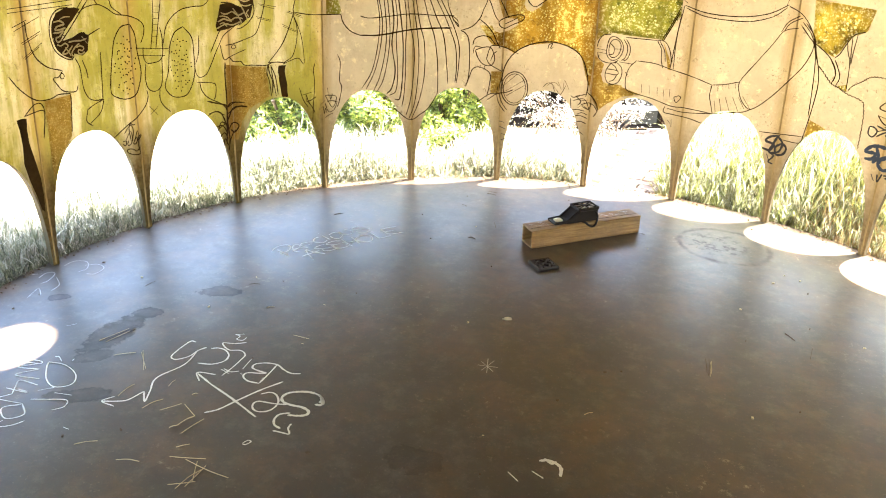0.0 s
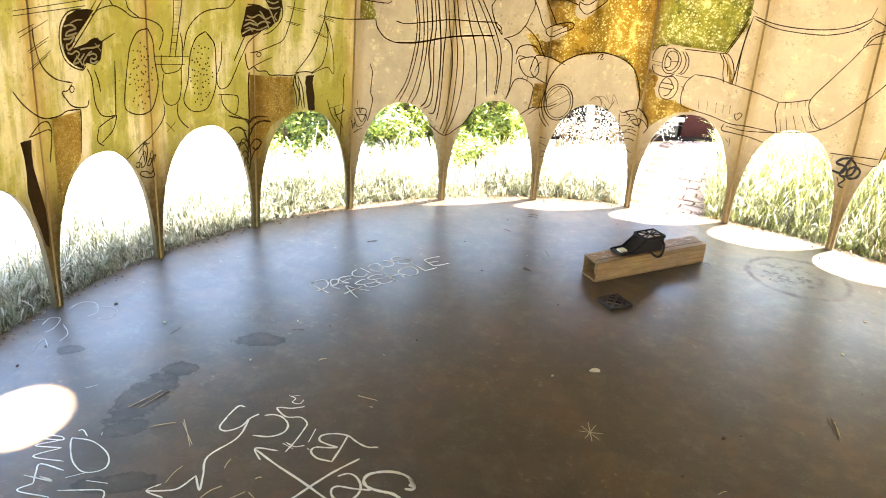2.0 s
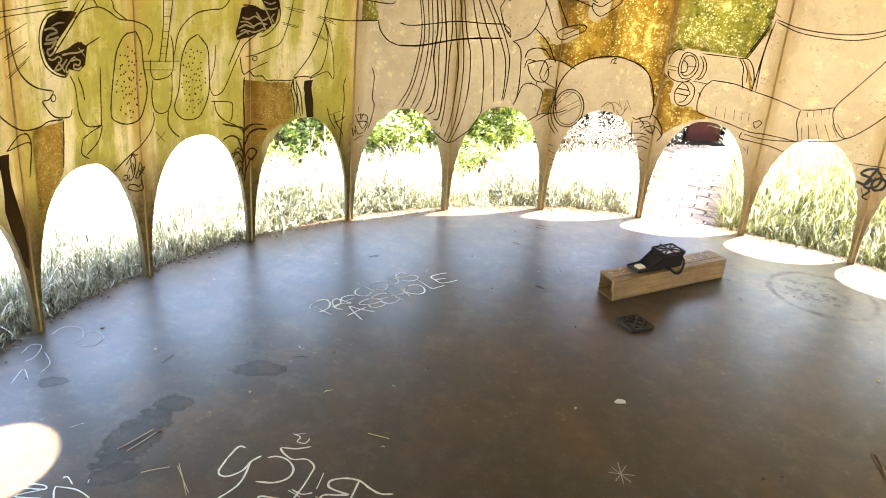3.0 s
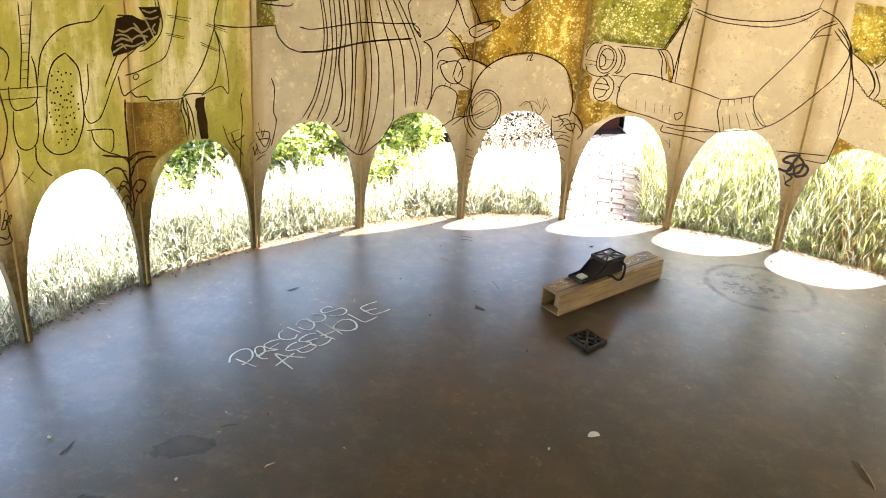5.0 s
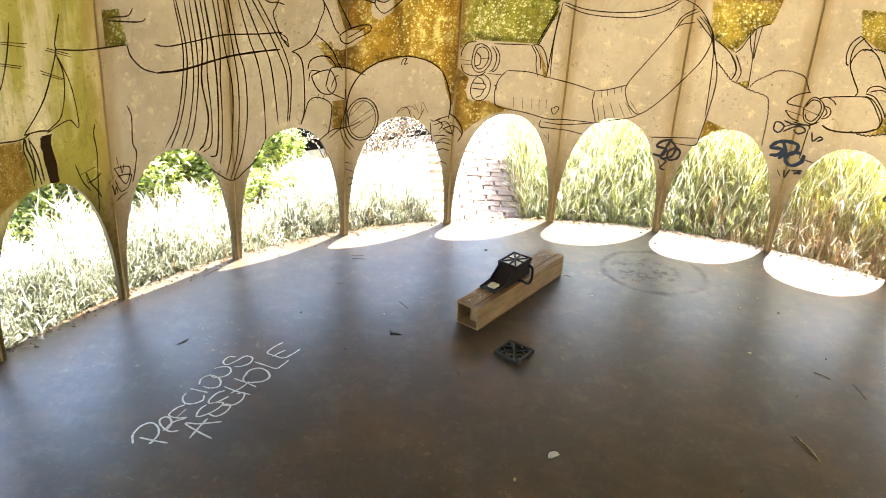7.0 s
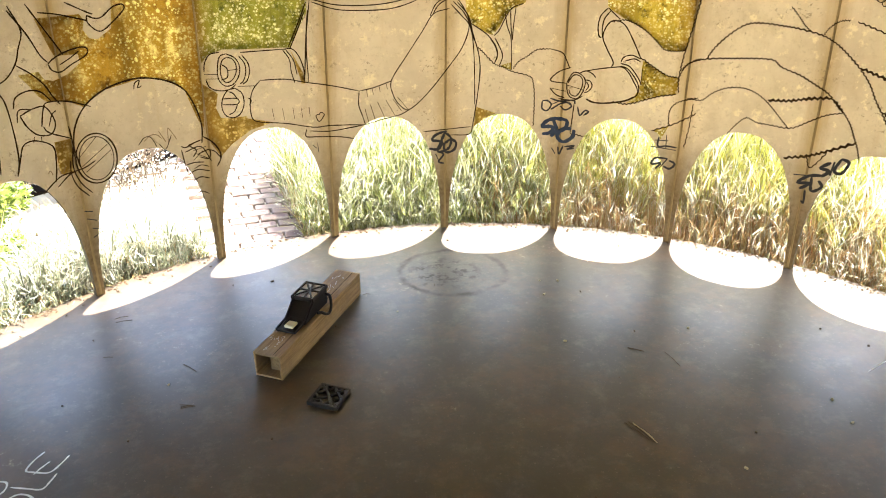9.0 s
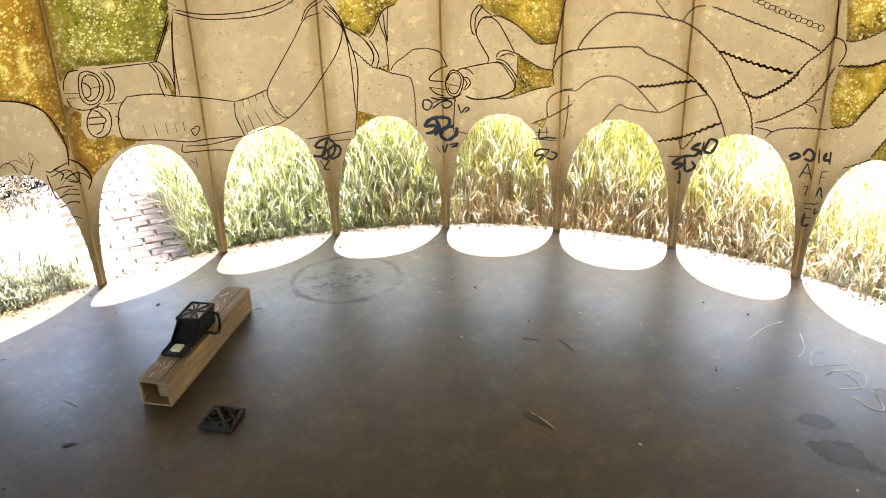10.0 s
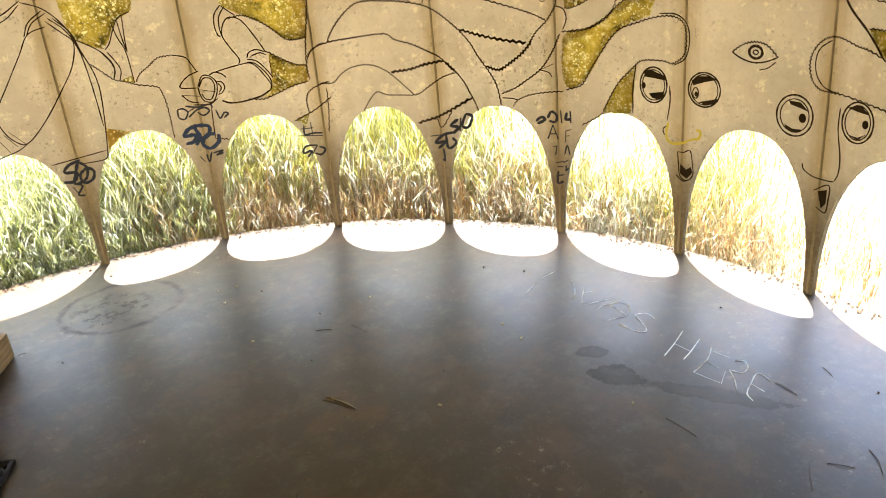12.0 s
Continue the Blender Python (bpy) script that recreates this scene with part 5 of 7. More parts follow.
m.line(9, (2.384, 1.106), (2.395, 1.137), (2.334, 1.213), (2.294, 1.282), (2.328, 1.350), (2.381, 1.373), (2.464, 1.350), (2.545, 1.260), (2.617, 1.162))
m.line(9, (2.320, 1.442), (2.266, 1.397), (2.250, 1.336), (2.263, 1.282), (2.284, 1.274))
m.line(9, (2.351, 1.434), (2.297, 1.381), (2.285, 1.320), (2.294, 1.274))
m.line(9, (2.320, 1.442), (2.382, 1.404), (2.423, 1.381))
m.line(9, (2.102, 0.873), (2.094, 0.777), (2.085, 0.680))
m.line(13, (2.602, 0.939), (2.516, 0.906), (2.368, 0.885), (2.261, 0.885), (2.198, 0.904))
m.rope(9, (2.360, 1.366), (2.465, 1.378), (2.548, 1.358), (2.652, 1.314), (2.734, 1.262), (2.796, 1.225), (2.880, 1.220), (2.964, 1.230))
m.rope(9, (2.617, 1.169), (2.731, 1.118), (2.836, 1.078), (2.931, 1.070))
m.rope(9, (2.926, 0.971), (2.792, 0.951), (2.665, 0.917), (2.537, 0.888), (2.410, 0.897))
m.rope(9, (3.035, 1.539), (2.988, 1.343), (2.954, 1.222), (2.931, 1.070), (2.941, 0.979))
m.rope(9, (2.931, 1.078), (2.974, 1.140), (3.048, 1.180), (3.103, 1.189))
m.rope(9, (2.759, 0.735), (2.940, 0.793), (3.102, 0.871))
m.rope(9, (2.898, 0.775), (2.887, 0.853), (2.919, 0.909), (3.004, 0.943), (3.101, 0.963))
m.rope(9, (2.085, 0.680), (2.202, 0.663))
m.done(INK, 'outline')

m = Mural('crossing rope-edged bands')
m.rope(7, (5.106, 1.226), (5.257, 1.242), (5.407, 1.304), (5.510, 1.373), (5.617, 1.405), (5.724, 1.415), (5.774, 1.396))
m.rope(7, (5.080, 1.345), (5.136, 1.345), (5.244, 1.378), (5.347, 1.431))
m.rope(10, (2.946, 1.119), (3.004, 1.162), (3.130, 1.191), (3.337, 1.208), (3.601, 1.222), (3.682, 1.187), (3.820, 1.157), (3.936, 1.118), (4.041, 1.079), (4.125, 1.016), (4.173, 0.989), (4.234, 0.932), (4.273, 0.873), (4.313, 0.814), (4.342, 0.752))
m.rope(10, (3.126, 1.194), (3.177, 1.258), (3.270, 1.334), (3.385, 1.395), (3.499, 1.408), (3.637, 1.403), (3.751, 1.397), (3.922, 1.375), (4.025, 1.343), (4.117, 1.295), (4.222, 1.227), (4.305, 1.157), (4.366, 1.079), (4.440, 1.002), (4.505, 0.916), (4.539, 0.794))
m.rope(10, (4.790, 1.154), (4.855, 1.220), (4.932, 1.272), (4.987, 1.328), (5.019, 1.367))
m.rope(10, (4.544, 0.866), (4.647, 0.895), (4.760, 0.948), (4.871, 1.008), (4.946, 1.077), (4.998, 1.142), (5.039, 1.211))
m.rope(10, (4.140, 1.459), (4.300, 1.424), (4.506, 1.379), (4.690, 1.343), (4.828, 1.312), (4.932, 1.279))
m.rope(8, (3.684, 1.504), (3.752, 1.452), (3.797, 1.415), (3.847, 1.386))
m.rope(8, (3.934, 1.376), (3.968, 1.417), (4.026, 1.452), (4.095, 1.461))
m.rope(8, (4.634, 0.791), (4.678, 0.829), (4.769, 0.860), (4.908, 0.880), (5.059, 0.892))
m.rope(8, (3.071, 0.925), (3.061, 0.788), (3.039, 0.648))
m.rope(8, (3.014, 0.956), (3.129, 0.952), (3.198, 0.997), (3.291, 1.035), (3.406, 1.049), (3.498, 1.039), (3.592, 1.004), (3.662, 0.961), (3.733, 0.909), (3.805, 0.858))
m.rope(8, (3.353, 0.763), (3.421, 0.836), (3.490, 0.882), (3.572, 0.863), (3.689, 0.859), (3.829, 0.860), (3.943, 0.911), (4.058, 0.962), (4.173, 0.989))
m.rope(8, (3.978, 0.717), (4.018, 0.654), (4.117, 0.758))
m.rope(18, (4.222, 1.234), (4.372, 1.202), (4.558, 1.174), (4.767, 1.156))
m.rope(18, (4.812, 1.167), (4.735, 1.103), (4.635, 1.047), (4.533, 1.004), (4.427, 1.023))
m.rope(18, (3.626, 0.999), (3.777, 1.010), (3.915, 1.037), (4.077, 1.059))
m.rope(18, (4.089, 1.052), (4.161, 0.996))
m.rope(18, (3.814, 0.683), (3.978, 0.717), (4.116, 0.766), (4.299, 0.841))
m.line(8, (4.993, 1.559), (5.006, 1.445), (5.020, 1.360))
m.line(8, (4.547, 0.840), (4.629, 0.838), (4.678, 0.829))
m.line(8, (4.871, 1.008), (4.942, 0.995), (4.968, 0.968))
m.line(8, (4.871, 1.008), (4.983, 1.045))
m.done(INK, 'outline')

m = Mural('curling arms above a long blank shape with oval rings')
m.rope(9, (5.055, 1.222), (5.170, 1.225), (5.299, 1.249), (5.428, 1.312), (5.493, 1.401))
m.rope(9, (5.077, 0.902), (5.206, 0.934), (5.272, 1.012), (5.338, 1.089), (5.425, 1.181), (5.511, 1.243), (5.638, 1.277), (5.764, 1.306), (5.890, 1.317), (5.974, 1.295), (6.006, 1.242), (6.006, 1.159), (5.980, 1.116), (5.910, 1.082), (5.847, 1.092), (5.721, 1.091), (5.656, 1.078), (5.593, 1.031), (5.508, 0.968), (5.442, 0.888), (5.377, 0.793))
m.line(8, (5.807, 1.327), (5.932, 1.326), (6.014, 1.277), (6.031, 1.188), (6.002, 1.112), (5.918, 1.074))
m.line(9, (5.636, 1.062), (5.614, 0.946), (5.614, 0.798))
m.rope(8, (5.377, 0.784), (5.334, 0.759), (5.204, 0.703))
m.line(9, (5.064, 1.228), (5.095, 1.288), (5.071, 1.339), (5.003, 1.356))
m.oval(10, 5.771, 0.963, 0.102, 0.094)
m.oval(7, 5.771, 0.963, 0.085, 0.080)
m.fill((5.690, 1.032), (5.742, 1.044), (5.847, 1.018), (5.864, 0.992), (5.784, 0.999), (5.707, 1.004))
m.fill((5.734, 0.917), (5.856, 0.933), (5.849, 0.901), (5.815, 0.887), (5.763, 0.894))
m.dot(5.695, 0.957, 0.017, 0.018)
m.oval(10, 6.152, 0.965, 0.117, 0.088)
m.oval(7, 6.152, 0.965, 0.100, 0.077)
m.fill((6.058, 1.006), (6.099, 1.031), (6.183, 1.036), (6.242, 1.023), (6.151, 1.004), (6.068, 0.982))
m.fill((6.111, 0.899), (6.255, 0.928), (6.230, 0.898), (6.168, 0.889))
m.oval(8, 6.089, 0.945, 0.021, 0.027)
m.dot(6.094, 0.939, 0.013, 0.014)
m.line(9, (5.894, 0.968), (5.900, 0.883), (5.881, 0.780))
m.line(8, (5.895, 0.760), (5.853, 0.732), (5.863, 0.698))
m.fill((5.993, 0.550), (6.038, 0.522), (6.076, 0.542), (6.090, 0.511), (6.047, 0.471), (5.993, 0.496))
m.line(8, (5.969, 0.616), (6.018, 0.618), (6.065, 0.632), (6.086, 0.564), (6.092, 0.498), (6.049, 0.461), (5.995, 0.478), (5.980, 0.544), (5.969, 0.616))
m.line(8, (5.961, 0.486), (6.019, 0.454), (6.076, 0.472))
m.rope(10, (6.338, 1.166), (6.408, 1.204), (6.489, 1.222), (6.572, 1.213), (6.655, 1.162))
m.line(9, (6.338, 1.166), (6.409, 1.139), (6.492, 1.126), (6.574, 1.136), (6.655, 1.162))
m.oval(16, 6.502, 1.175, 0.045, 0.029)
m.oval(8, 6.502, 1.175, 0.017, 0.010)
m.line(7, (6.534, 1.093), (6.595, 1.110), (6.643, 1.140))
m.rope(9, (7.068, 1.040), (7.008, 1.039), (6.947, 1.043), (6.891, 1.079), (6.867, 1.146), (6.884, 1.210), (6.934, 1.257), (6.993, 1.277), (7.053, 1.276), (7.152, 1.250), (7.233, 1.236), (7.385, 1.188))
m.line(7, (7.028, 1.042), (6.966, 1.059), (6.918, 1.103), (6.902, 1.162), (6.923, 1.222), (6.994, 1.263))
m.rope(9, (7.008, 1.039), (7.130, 1.031), (7.406, 0.993))
m.line(12, (7.023, 1.479), (7.090, 1.400), (7.189, 1.325), (7.250, 1.273), (7.304, 1.220))
m.rope(8, (7.070, 1.478), (7.187, 1.448), (7.373, 1.423))
m.rope(8, (7.208, 1.326), (7.306, 1.324), (7.377, 1.308))
m.oval(10, 6.795, 0.904, 0.122, 0.098)
m.oval(7, 6.795, 0.904, 0.097, 0.079)
m.fill((6.748, 0.972), (6.830, 0.970), (6.887, 0.932), (6.845, 0.941), (6.762, 0.954))
m.fill((6.729, 0.857), (6.788, 0.840), (6.864, 0.844), (6.803, 0.823), (6.748, 0.833))
m.dot(6.849, 0.898, 0.025, 0.023)
m.oval(10, 7.204, 0.924, 0.098, 0.092)
m.oval(7, 7.204, 0.924, 0.079, 0.077)
m.fill((7.127, 0.984), (7.213, 1.002), (7.279, 0.966), (7.197, 0.973))
m.fill((7.143, 0.865), (7.213, 0.859), (7.271, 0.884), (7.215, 0.848))
m.dot(7.252, 0.923, 0.020, 0.020)
m.line(8, (7.087, 0.976), (7.087, 0.876), (7.118, 0.753), (7.119, 0.675), (7.097, 0.630))
m.line(8, (6.876, 0.683), (6.890, 0.653), (6.956, 0.629), (7.043, 0.625), (7.097, 0.628))
m.line(8, (6.968, 0.562), (7.067, 0.605), (7.073, 0.529), (7.060, 0.464), (6.995, 0.483))
m.fill((6.998, 0.563), (7.059, 0.581), (7.060, 0.512), (7.031, 0.480))
m.done(INK, 'outline')
m = Mural('yellow drip line')
m.scale = 1.0
m.line(13, (5.892, 0.772), (5.877, 0.705), (5.909, 0.661), (5.995, 0.666), (6.071, 0.694), (6.126, 0.707), (6.137, 0.743), (6.103, 0.750))
m.line(16, (5.909, 0.661), (5.952, 0.658), (6.008, 0.671))
m.done(YELLOW, 'yellow_line')
m = Mural('black sprayed scrawl')
m.scale = 1.15
m.line(14, (1.018, 0.682), (0.928, 0.663), (0.885, 0.625), (0.973, 0.611), (0.939, 0.563), (0.859, 0.568))
m.line(14, (0.998, 0.675), (0.963, 0.611), (0.937, 0.546), (1.028, 0.565), (1.052, 0.631), (0.998, 0.675))
m.line(14, (1.052, 0.631), (1.097, 0.602), (1.075, 0.554), (1.007, 0.542), (0.991, 0.593), (1.052, 0.631))
m.line(9, (0.916, 0.531), (0.951, 0.477))
m.line(9, (0.937, 0.546), (0.986, 0.526), (0.942, 0.478), (0.991, 0.466))
m.done(SPRAY_BLACK, 'spray_mark')
m = Mural('thick navy sprayed scrawl')
m.scale = 1.15
m.line(20, (1.964, 0.773), (1.888, 0.757), (1.843, 0.717), (1.932, 0.717), (1.910, 0.677), (1.844, 0.668))
m.line(20, (1.932, 0.765), (1.965, 0.701), (1.922, 0.652))
m.line(20, (1.953, 0.773), (2.051, 0.759), (2.031, 0.702), (1.955, 0.685))
m.line(20, (2.095, 0.711), (2.009, 0.702), (1.977, 0.653), (2.032, 0.621), (2.107, 0.656), (2.116, 0.704))
m.done(SPRAY_BLUE, 'spray_mark')
m = Mural('thin grey sprayed scrawl')
m.scale = 1.15
m.line(9, (1.934, 0.579), (1.968, 0.538))
m.line(9, (1.989, 0.588), (2.001, 0.538), (2.033, 0.597))
m.line(9, (2.044, 0.589), (2.130, 0.599), (2.066, 0.573), (2.130, 0.583))
m.line(9, (1.833, 0.882), (1.876, 0.883), (1.909, 0.859), (1.876, 0.820), (1.832, 0.835), (1.833, 0.882))
m.line(9, (1.909, 0.859), (1.974, 0.883))
m.line(9, (1.909, 0.828), (1.985, 0.867), (2.049, 0.875), (2.081, 0.852), (2.029, 0.829), (1.985, 0.852))
m.line(9, (1.898, 0.898), (1.985, 0.883), (2.091, 0.891), (2.112, 0.868))
m.line(9, (2.133, 0.853), (2.156, 0.799), (2.196, 0.830), (2.227, 0.823), (2.187, 0.799))
m.done(SPRAY_BLACK, 'spray_mark')
m = Mural('small black scrawl')
m.scale = 1.15
m.line(9, (2.798, 0.680), (2.909, 0.683))
m.line(9, (2.831, 0.704), (2.829, 0.644), (2.900, 0.649), (2.982, 0.646))
m.line(9, (2.771, 0.638), (2.978, 0.629))
m.line(9, (2.890, 0.718), (2.896, 0.632))
m.line(11, (2.921, 0.570), (2.821, 0.566), (2.794, 0.523), (2.869, 0.537), (2.829, 0.495))
m.line(11, (2.921, 0.570), (2.860, 0.501))
m.line(11, (2.933, 0.560), (2.984, 0.541), (2.947, 0.506), (2.893, 0.518))
m.done(SPRAY_BLACK, 'spray_mark')
m = Mural('black sprayed scrawl')
m.scale = 1.15
m.line(15, (4.111, 0.622), (4.021, 0.605), (3.950, 0.554), (4.040, 0.563), (3.970, 0.519))
m.line(15, (4.043, 0.605), (4.059, 0.520), (4.128, 0.555), (4.097, 0.589))
m.line(15, (4.160, 0.706), (4.091, 0.664), (4.157, 0.656), (4.110, 0.614))
m.line(15, (4.183, 0.714), (4.167, 0.631))
m.line(15, (4.228, 0.739), (4.281, 0.723), (4.245, 0.657), (4.190, 0.665), (4.228, 0.739))
m.line(10, (3.909, 0.597), (3.999, 0.605))
m.line(10, (4.014, 0.520), (4.019, 0.441), (3.998, 0.450))
m.done(SPRAY_BLACK, 'spray_mark')
m = Mural('grey sprayed bars in a column')
m.scale = 1.15
m.line(14, (4.823, 0.708), (4.867, 0.734), (4.898, 0.720), (4.833, 0.693))
m.line(14, (4.920, 0.730), (4.953, 0.770), (4.996, 0.749), (4.984, 0.710), (4.931, 0.714))
m.line(14, (5.029, 0.781), (5.037, 0.705))
m.line(14, (5.081, 0.770), (5.071, 0.730), (5.113, 0.733))
m.line(14, (5.109, 0.779), (5.112, 0.710))
m.line(12, (4.963, 0.692), (4.917, 0.603))
m.line(12, (4.963, 0.692), (5.004, 0.608))
m.line(10, (4.935, 0.635), (4.993, 0.640))
m.line(10, (4.959, 0.557), (4.991, 0.566))
m.line(10, (4.991, 0.566), (4.979, 0.509))
m.line(10, (4.978, 0.459), (5.049, 0.473))
m.line(10, (4.989, 0.435), (5.043, 0.439))
m.line(12, (4.977, 0.374), (5.043, 0.389))
m.line(12, (4.999, 0.410), (4.994, 0.333), (5.042, 0.346))
m.line(8, (5.069, 0.660), (5.063, 0.588))
m.line(8, (5.069, 0.660), (5.112, 0.671))
m.line(8, (5.069, 0.629), (5.101, 0.634))
m.line(8, (5.055, 0.515), (5.078, 0.573), (5.099, 0.518))
m.line(8, (5.044, 0.465), (5.088, 0.485))
m.line(8, (5.066, 0.450), (5.065, 0.416), (5.087, 0.435))
m.done(SPRAY_BLACK, 'spray_mark')
m = Mural('small scrawl on a pier')
m.scale = 1.15
m.line(8, (-2.007, 0.523), (-1.949, 0.511))
m.line(8, (-2.001, 0.478), (-1.930, 0.454))
m.line(8, (-1.970, 0.415), (-1.912, 0.399))
m.line(8, (-1.974, 0.361), (-1.899, 0.382))
m.done(SPRAY_BLACK, 'spray_mark')
m = Mural('small scrawl on a pier')
m.scale = 1.15
m.line(7, (-0.151, 0.651), (-0.117, 0.626))
m.line(7, (-0.109, 0.662), (-0.103, 0.599))
m.line(7, (-0.206, 0.553), (-0.181, 0.514))
m.done(SPRAY_BLACK, 'spray_mark')

m = Mural('loose dark pen scribble beside the arches')
m.line(9, (-1.165, 0.761), (-1.111, 0.772), (-1.057, 0.782))
m.line(9, (-1.155, 0.756), (-1.105, 0.725), (-1.134, 0.689))
m.line(8, (-1.128, 0.725), (-1.027, 0.738))
m.line(9, (-1.099, 0.699), (-1.002, 0.716), (-1.011, 0.663), (-1.083, 0.682))
m.line(8, (-1.191, 0.650), (-1.121, 0.654), (-1.053, 0.646))
m.line(8, (-1.002, 0.716), (-0.956, 0.696), (-0.920, 0.657))
m.line(7, (-1.138, 0.617), (-1.081, 0.632), (-1.020, 0.615))
m.line(8, (-3.962, 0.722), (-3.906, 0.724), (-3.849, 0.714))
m.line(8, (-3.849, 0.714), (-3.865, 0.679), (-3.889, 0.647))
m.line(7, (-3.889, 0.647), (-3.949, 0.639), (-3.985, 0.710))
m.line(8, (-4.011, 0.688), (-4.001, 0.655), (-3.996, 0.625))
m.line(7, (-3.996, 0.625), (-3.979, 0.669), (-3.973, 0.631))
m.line(7, (-3.931, 0.779), (-3.923, 0.735), (-3.903, 0.781))
m.line(9, (-4.194, 0.790), (-4.166, 0.726), (-4.132, 0.690), (-4.099, 0.641))
m.line(9, (-4.193, 0.734), (-4.139, 0.743), (-4.082, 0.767))
m.line(7, (-4.198, 0.792), (-4.190, 0.740))
m.line(7, (-3.986, 0.594), (-3.940, 0.615), (-3.897, 0.622))
m.done(INK, 'pen_mark')
m = Mural('faint worn pencil marks')
m.lift = 0.0064
m.line(7, (-1.493, 0.831), (-1.440, 0.858), (-1.391, 0.855), (-1.358, 0.830))
m.line(6, (-1.374, 0.873), (-1.350, 0.838), (-1.330, 0.807))
m.line(6, (-1.310, 0.793), (-1.308, 0.839), (-1.301, 0.882), (-1.270, 0.846), (-1.245, 0.809))
m.line(6, (-1.420, 0.838), (-1.396, 0.809))
m.line(6, (-2.203, 0.776), (-2.184, 0.789), (-2.172, 0.764))
m.line(6, (-2.146, 0.760), (-2.131, 0.791), (-2.115, 0.760))
m.line(6, (-2.098, 0.761), (-2.077, 0.792))
m.done(PENCIL, 'pencil_mark')

# chain hanging across two bays
m = Mural("painted chain of oval links")
chain = spline([(4.179, 1.610), (4.323, 1.544), (4.527, 1.480), (4.712, 1.436), (4.910, 1.391)], 5)
for i, (ck, cz) in enumerate(chain):
    m.oval(5, ck, cz, 0.026 if i % 2 else 0.020, 0.011 if i % 2 else 0.016)
m.done(INK, "outline")

# ---- marks on the floor ----
m = FloorMark('white sprayed lettering with long arrow tails')
m.line(18, (-0.647, -0.648), (-0.617, -0.632), (-0.639, -0.599), (-0.680, -0.579), (-0.735, -0.586), (-0.784, -0.615), (-0.814, -0.651), (-0.811, -0.689), (-0.780, -0.711), (-0.734, -0.709), (-0.682, -0.696), (-0.639, -0.703), (-0.628, -0.727), (-0.651, -0.752), (-0.700, -0.777))
m.line(24, (-0.637, -0.627), (-0.635, -0.607), (-0.660, -0.585))
m.line(14, (-0.699, -0.758), (-0.733, -0.791), (-0.730, -0.830), (-0.701, -0.862), (-0.661, -0.868))
m.line(11, (-0.679, -0.897), (-0.650, -0.889), (-0.603, -0.877), (-0.633, -0.848), (-0.643, -0.816))
m.line(12, (-0.756, -0.719), (-0.815, -0.745), (-0.880, -0.766), (-0.892, -0.793), (-0.870, -0.822), (-0.834, -0.829), (-0.798, -0.804), (-0.789, -0.761), (-0.808, -0.716), (-0.850, -0.685), (-0.888, -0.686), (-0.914, -0.719))
m.line(13, (-1.031, -0.964), (-0.995, -0.911), (-0.973, -0.819), (-0.941, -0.702), (-0.896, -0.587))
m.line(13, (-0.812, -0.864), (-0.906, -0.841), (-1.036, -0.812), (-1.172, -0.787), (-1.297, -0.756))
m.line(11, (-1.241, -0.798), (-1.305, -0.750), (-1.215, -0.716))
m.line(12, (-0.988, -0.660), (-1.047, -0.672), (-1.093, -0.653), (-1.096, -0.621), (-1.050, -0.596), (-1.016, -0.574), (-1.057, -0.578), (-1.105, -0.575), (-1.117, -0.542), (-1.075, -0.503), (-1.018, -0.488), (-0.962, -0.504), (-0.910, -0.509), (-0.868, -0.486))
m.line(12, (-1.020, -0.490), (-1.000, -0.575), (-0.984, -0.663))
m.line(10, (-1.139, -0.609), (-1.166, -0.519))
m.line(9, (-1.121, -0.643), (-1.107, -0.645))
m.line(10, (-1.184, -0.706), (-1.192, -0.626), (-1.208, -0.546), (-1.222, -0.506), (-1.272, -0.487), (-1.328, -0.516), (-1.403, -0.484), (-1.346, -0.455), (-1.302, -0.414))
m.line(9, (-1.141, -0.633), (-1.173, -0.660), (-1.221, -0.656))
m.line(9, (-1.229, -0.667), (-1.169, -0.675))
m.line(11, (-1.369, -0.690), (-1.303, -0.661), (-1.270, -0.610), (-1.285, -0.558), (-1.337, -0.528), (-1.385, -0.532), (-1.415, -0.557))
m.line(11, (-1.529, -0.552), (-1.558, -0.563), (-1.550, -0.644))
m.line(11, (-1.550, -0.644), (-1.527, -0.719), (-1.484, -0.724), (-1.452, -0.668), (-1.456, -0.607), (-1.442, -0.560))
m.line(11, (-1.456, -0.607), (-1.414, -0.736), (-1.437, -0.888), (-1.376, -0.979), (-1.328, -1.051), (-1.397, -0.997))
m.line(10, (-1.397, -0.997), (-1.404, -1.083), (-1.447, -1.124), (-1.498, -1.154))
m.line(9, (-1.478, -1.098), (-1.498, -1.154), (-1.416, -1.150))
m.line(7, (-1.415, -0.382), (-1.376, -0.385), (-1.370, -0.416), (-1.335, -0.408), (-1.336, -0.374))
m.line(7, (-1.372, -0.355), (-1.400, -0.379))
m.line(7, (-0.731, -1.028), (-0.722, -1.002), (-0.706, -1.006), (-0.714, -1.032), (-0.728, -1.034))
m.done(CHALK, 'paint_mark')
m = FloorMark('white sprayed zigzag lettering')
m.line(8, (-2.118, -1.152), (-2.025, -1.113), (-2.040, -1.097), (-2.110, -1.121))
m.line(8, (-2.025, -1.113), (-2.086, -1.189), (-1.982, -1.145))
m.line(8, (-1.982, -1.145), (-2.035, -1.237), (-1.905, -1.196))
m.line(8, (-1.861, -1.232), (-1.970, -1.251), (-1.945, -1.291), (-1.898, -1.339))
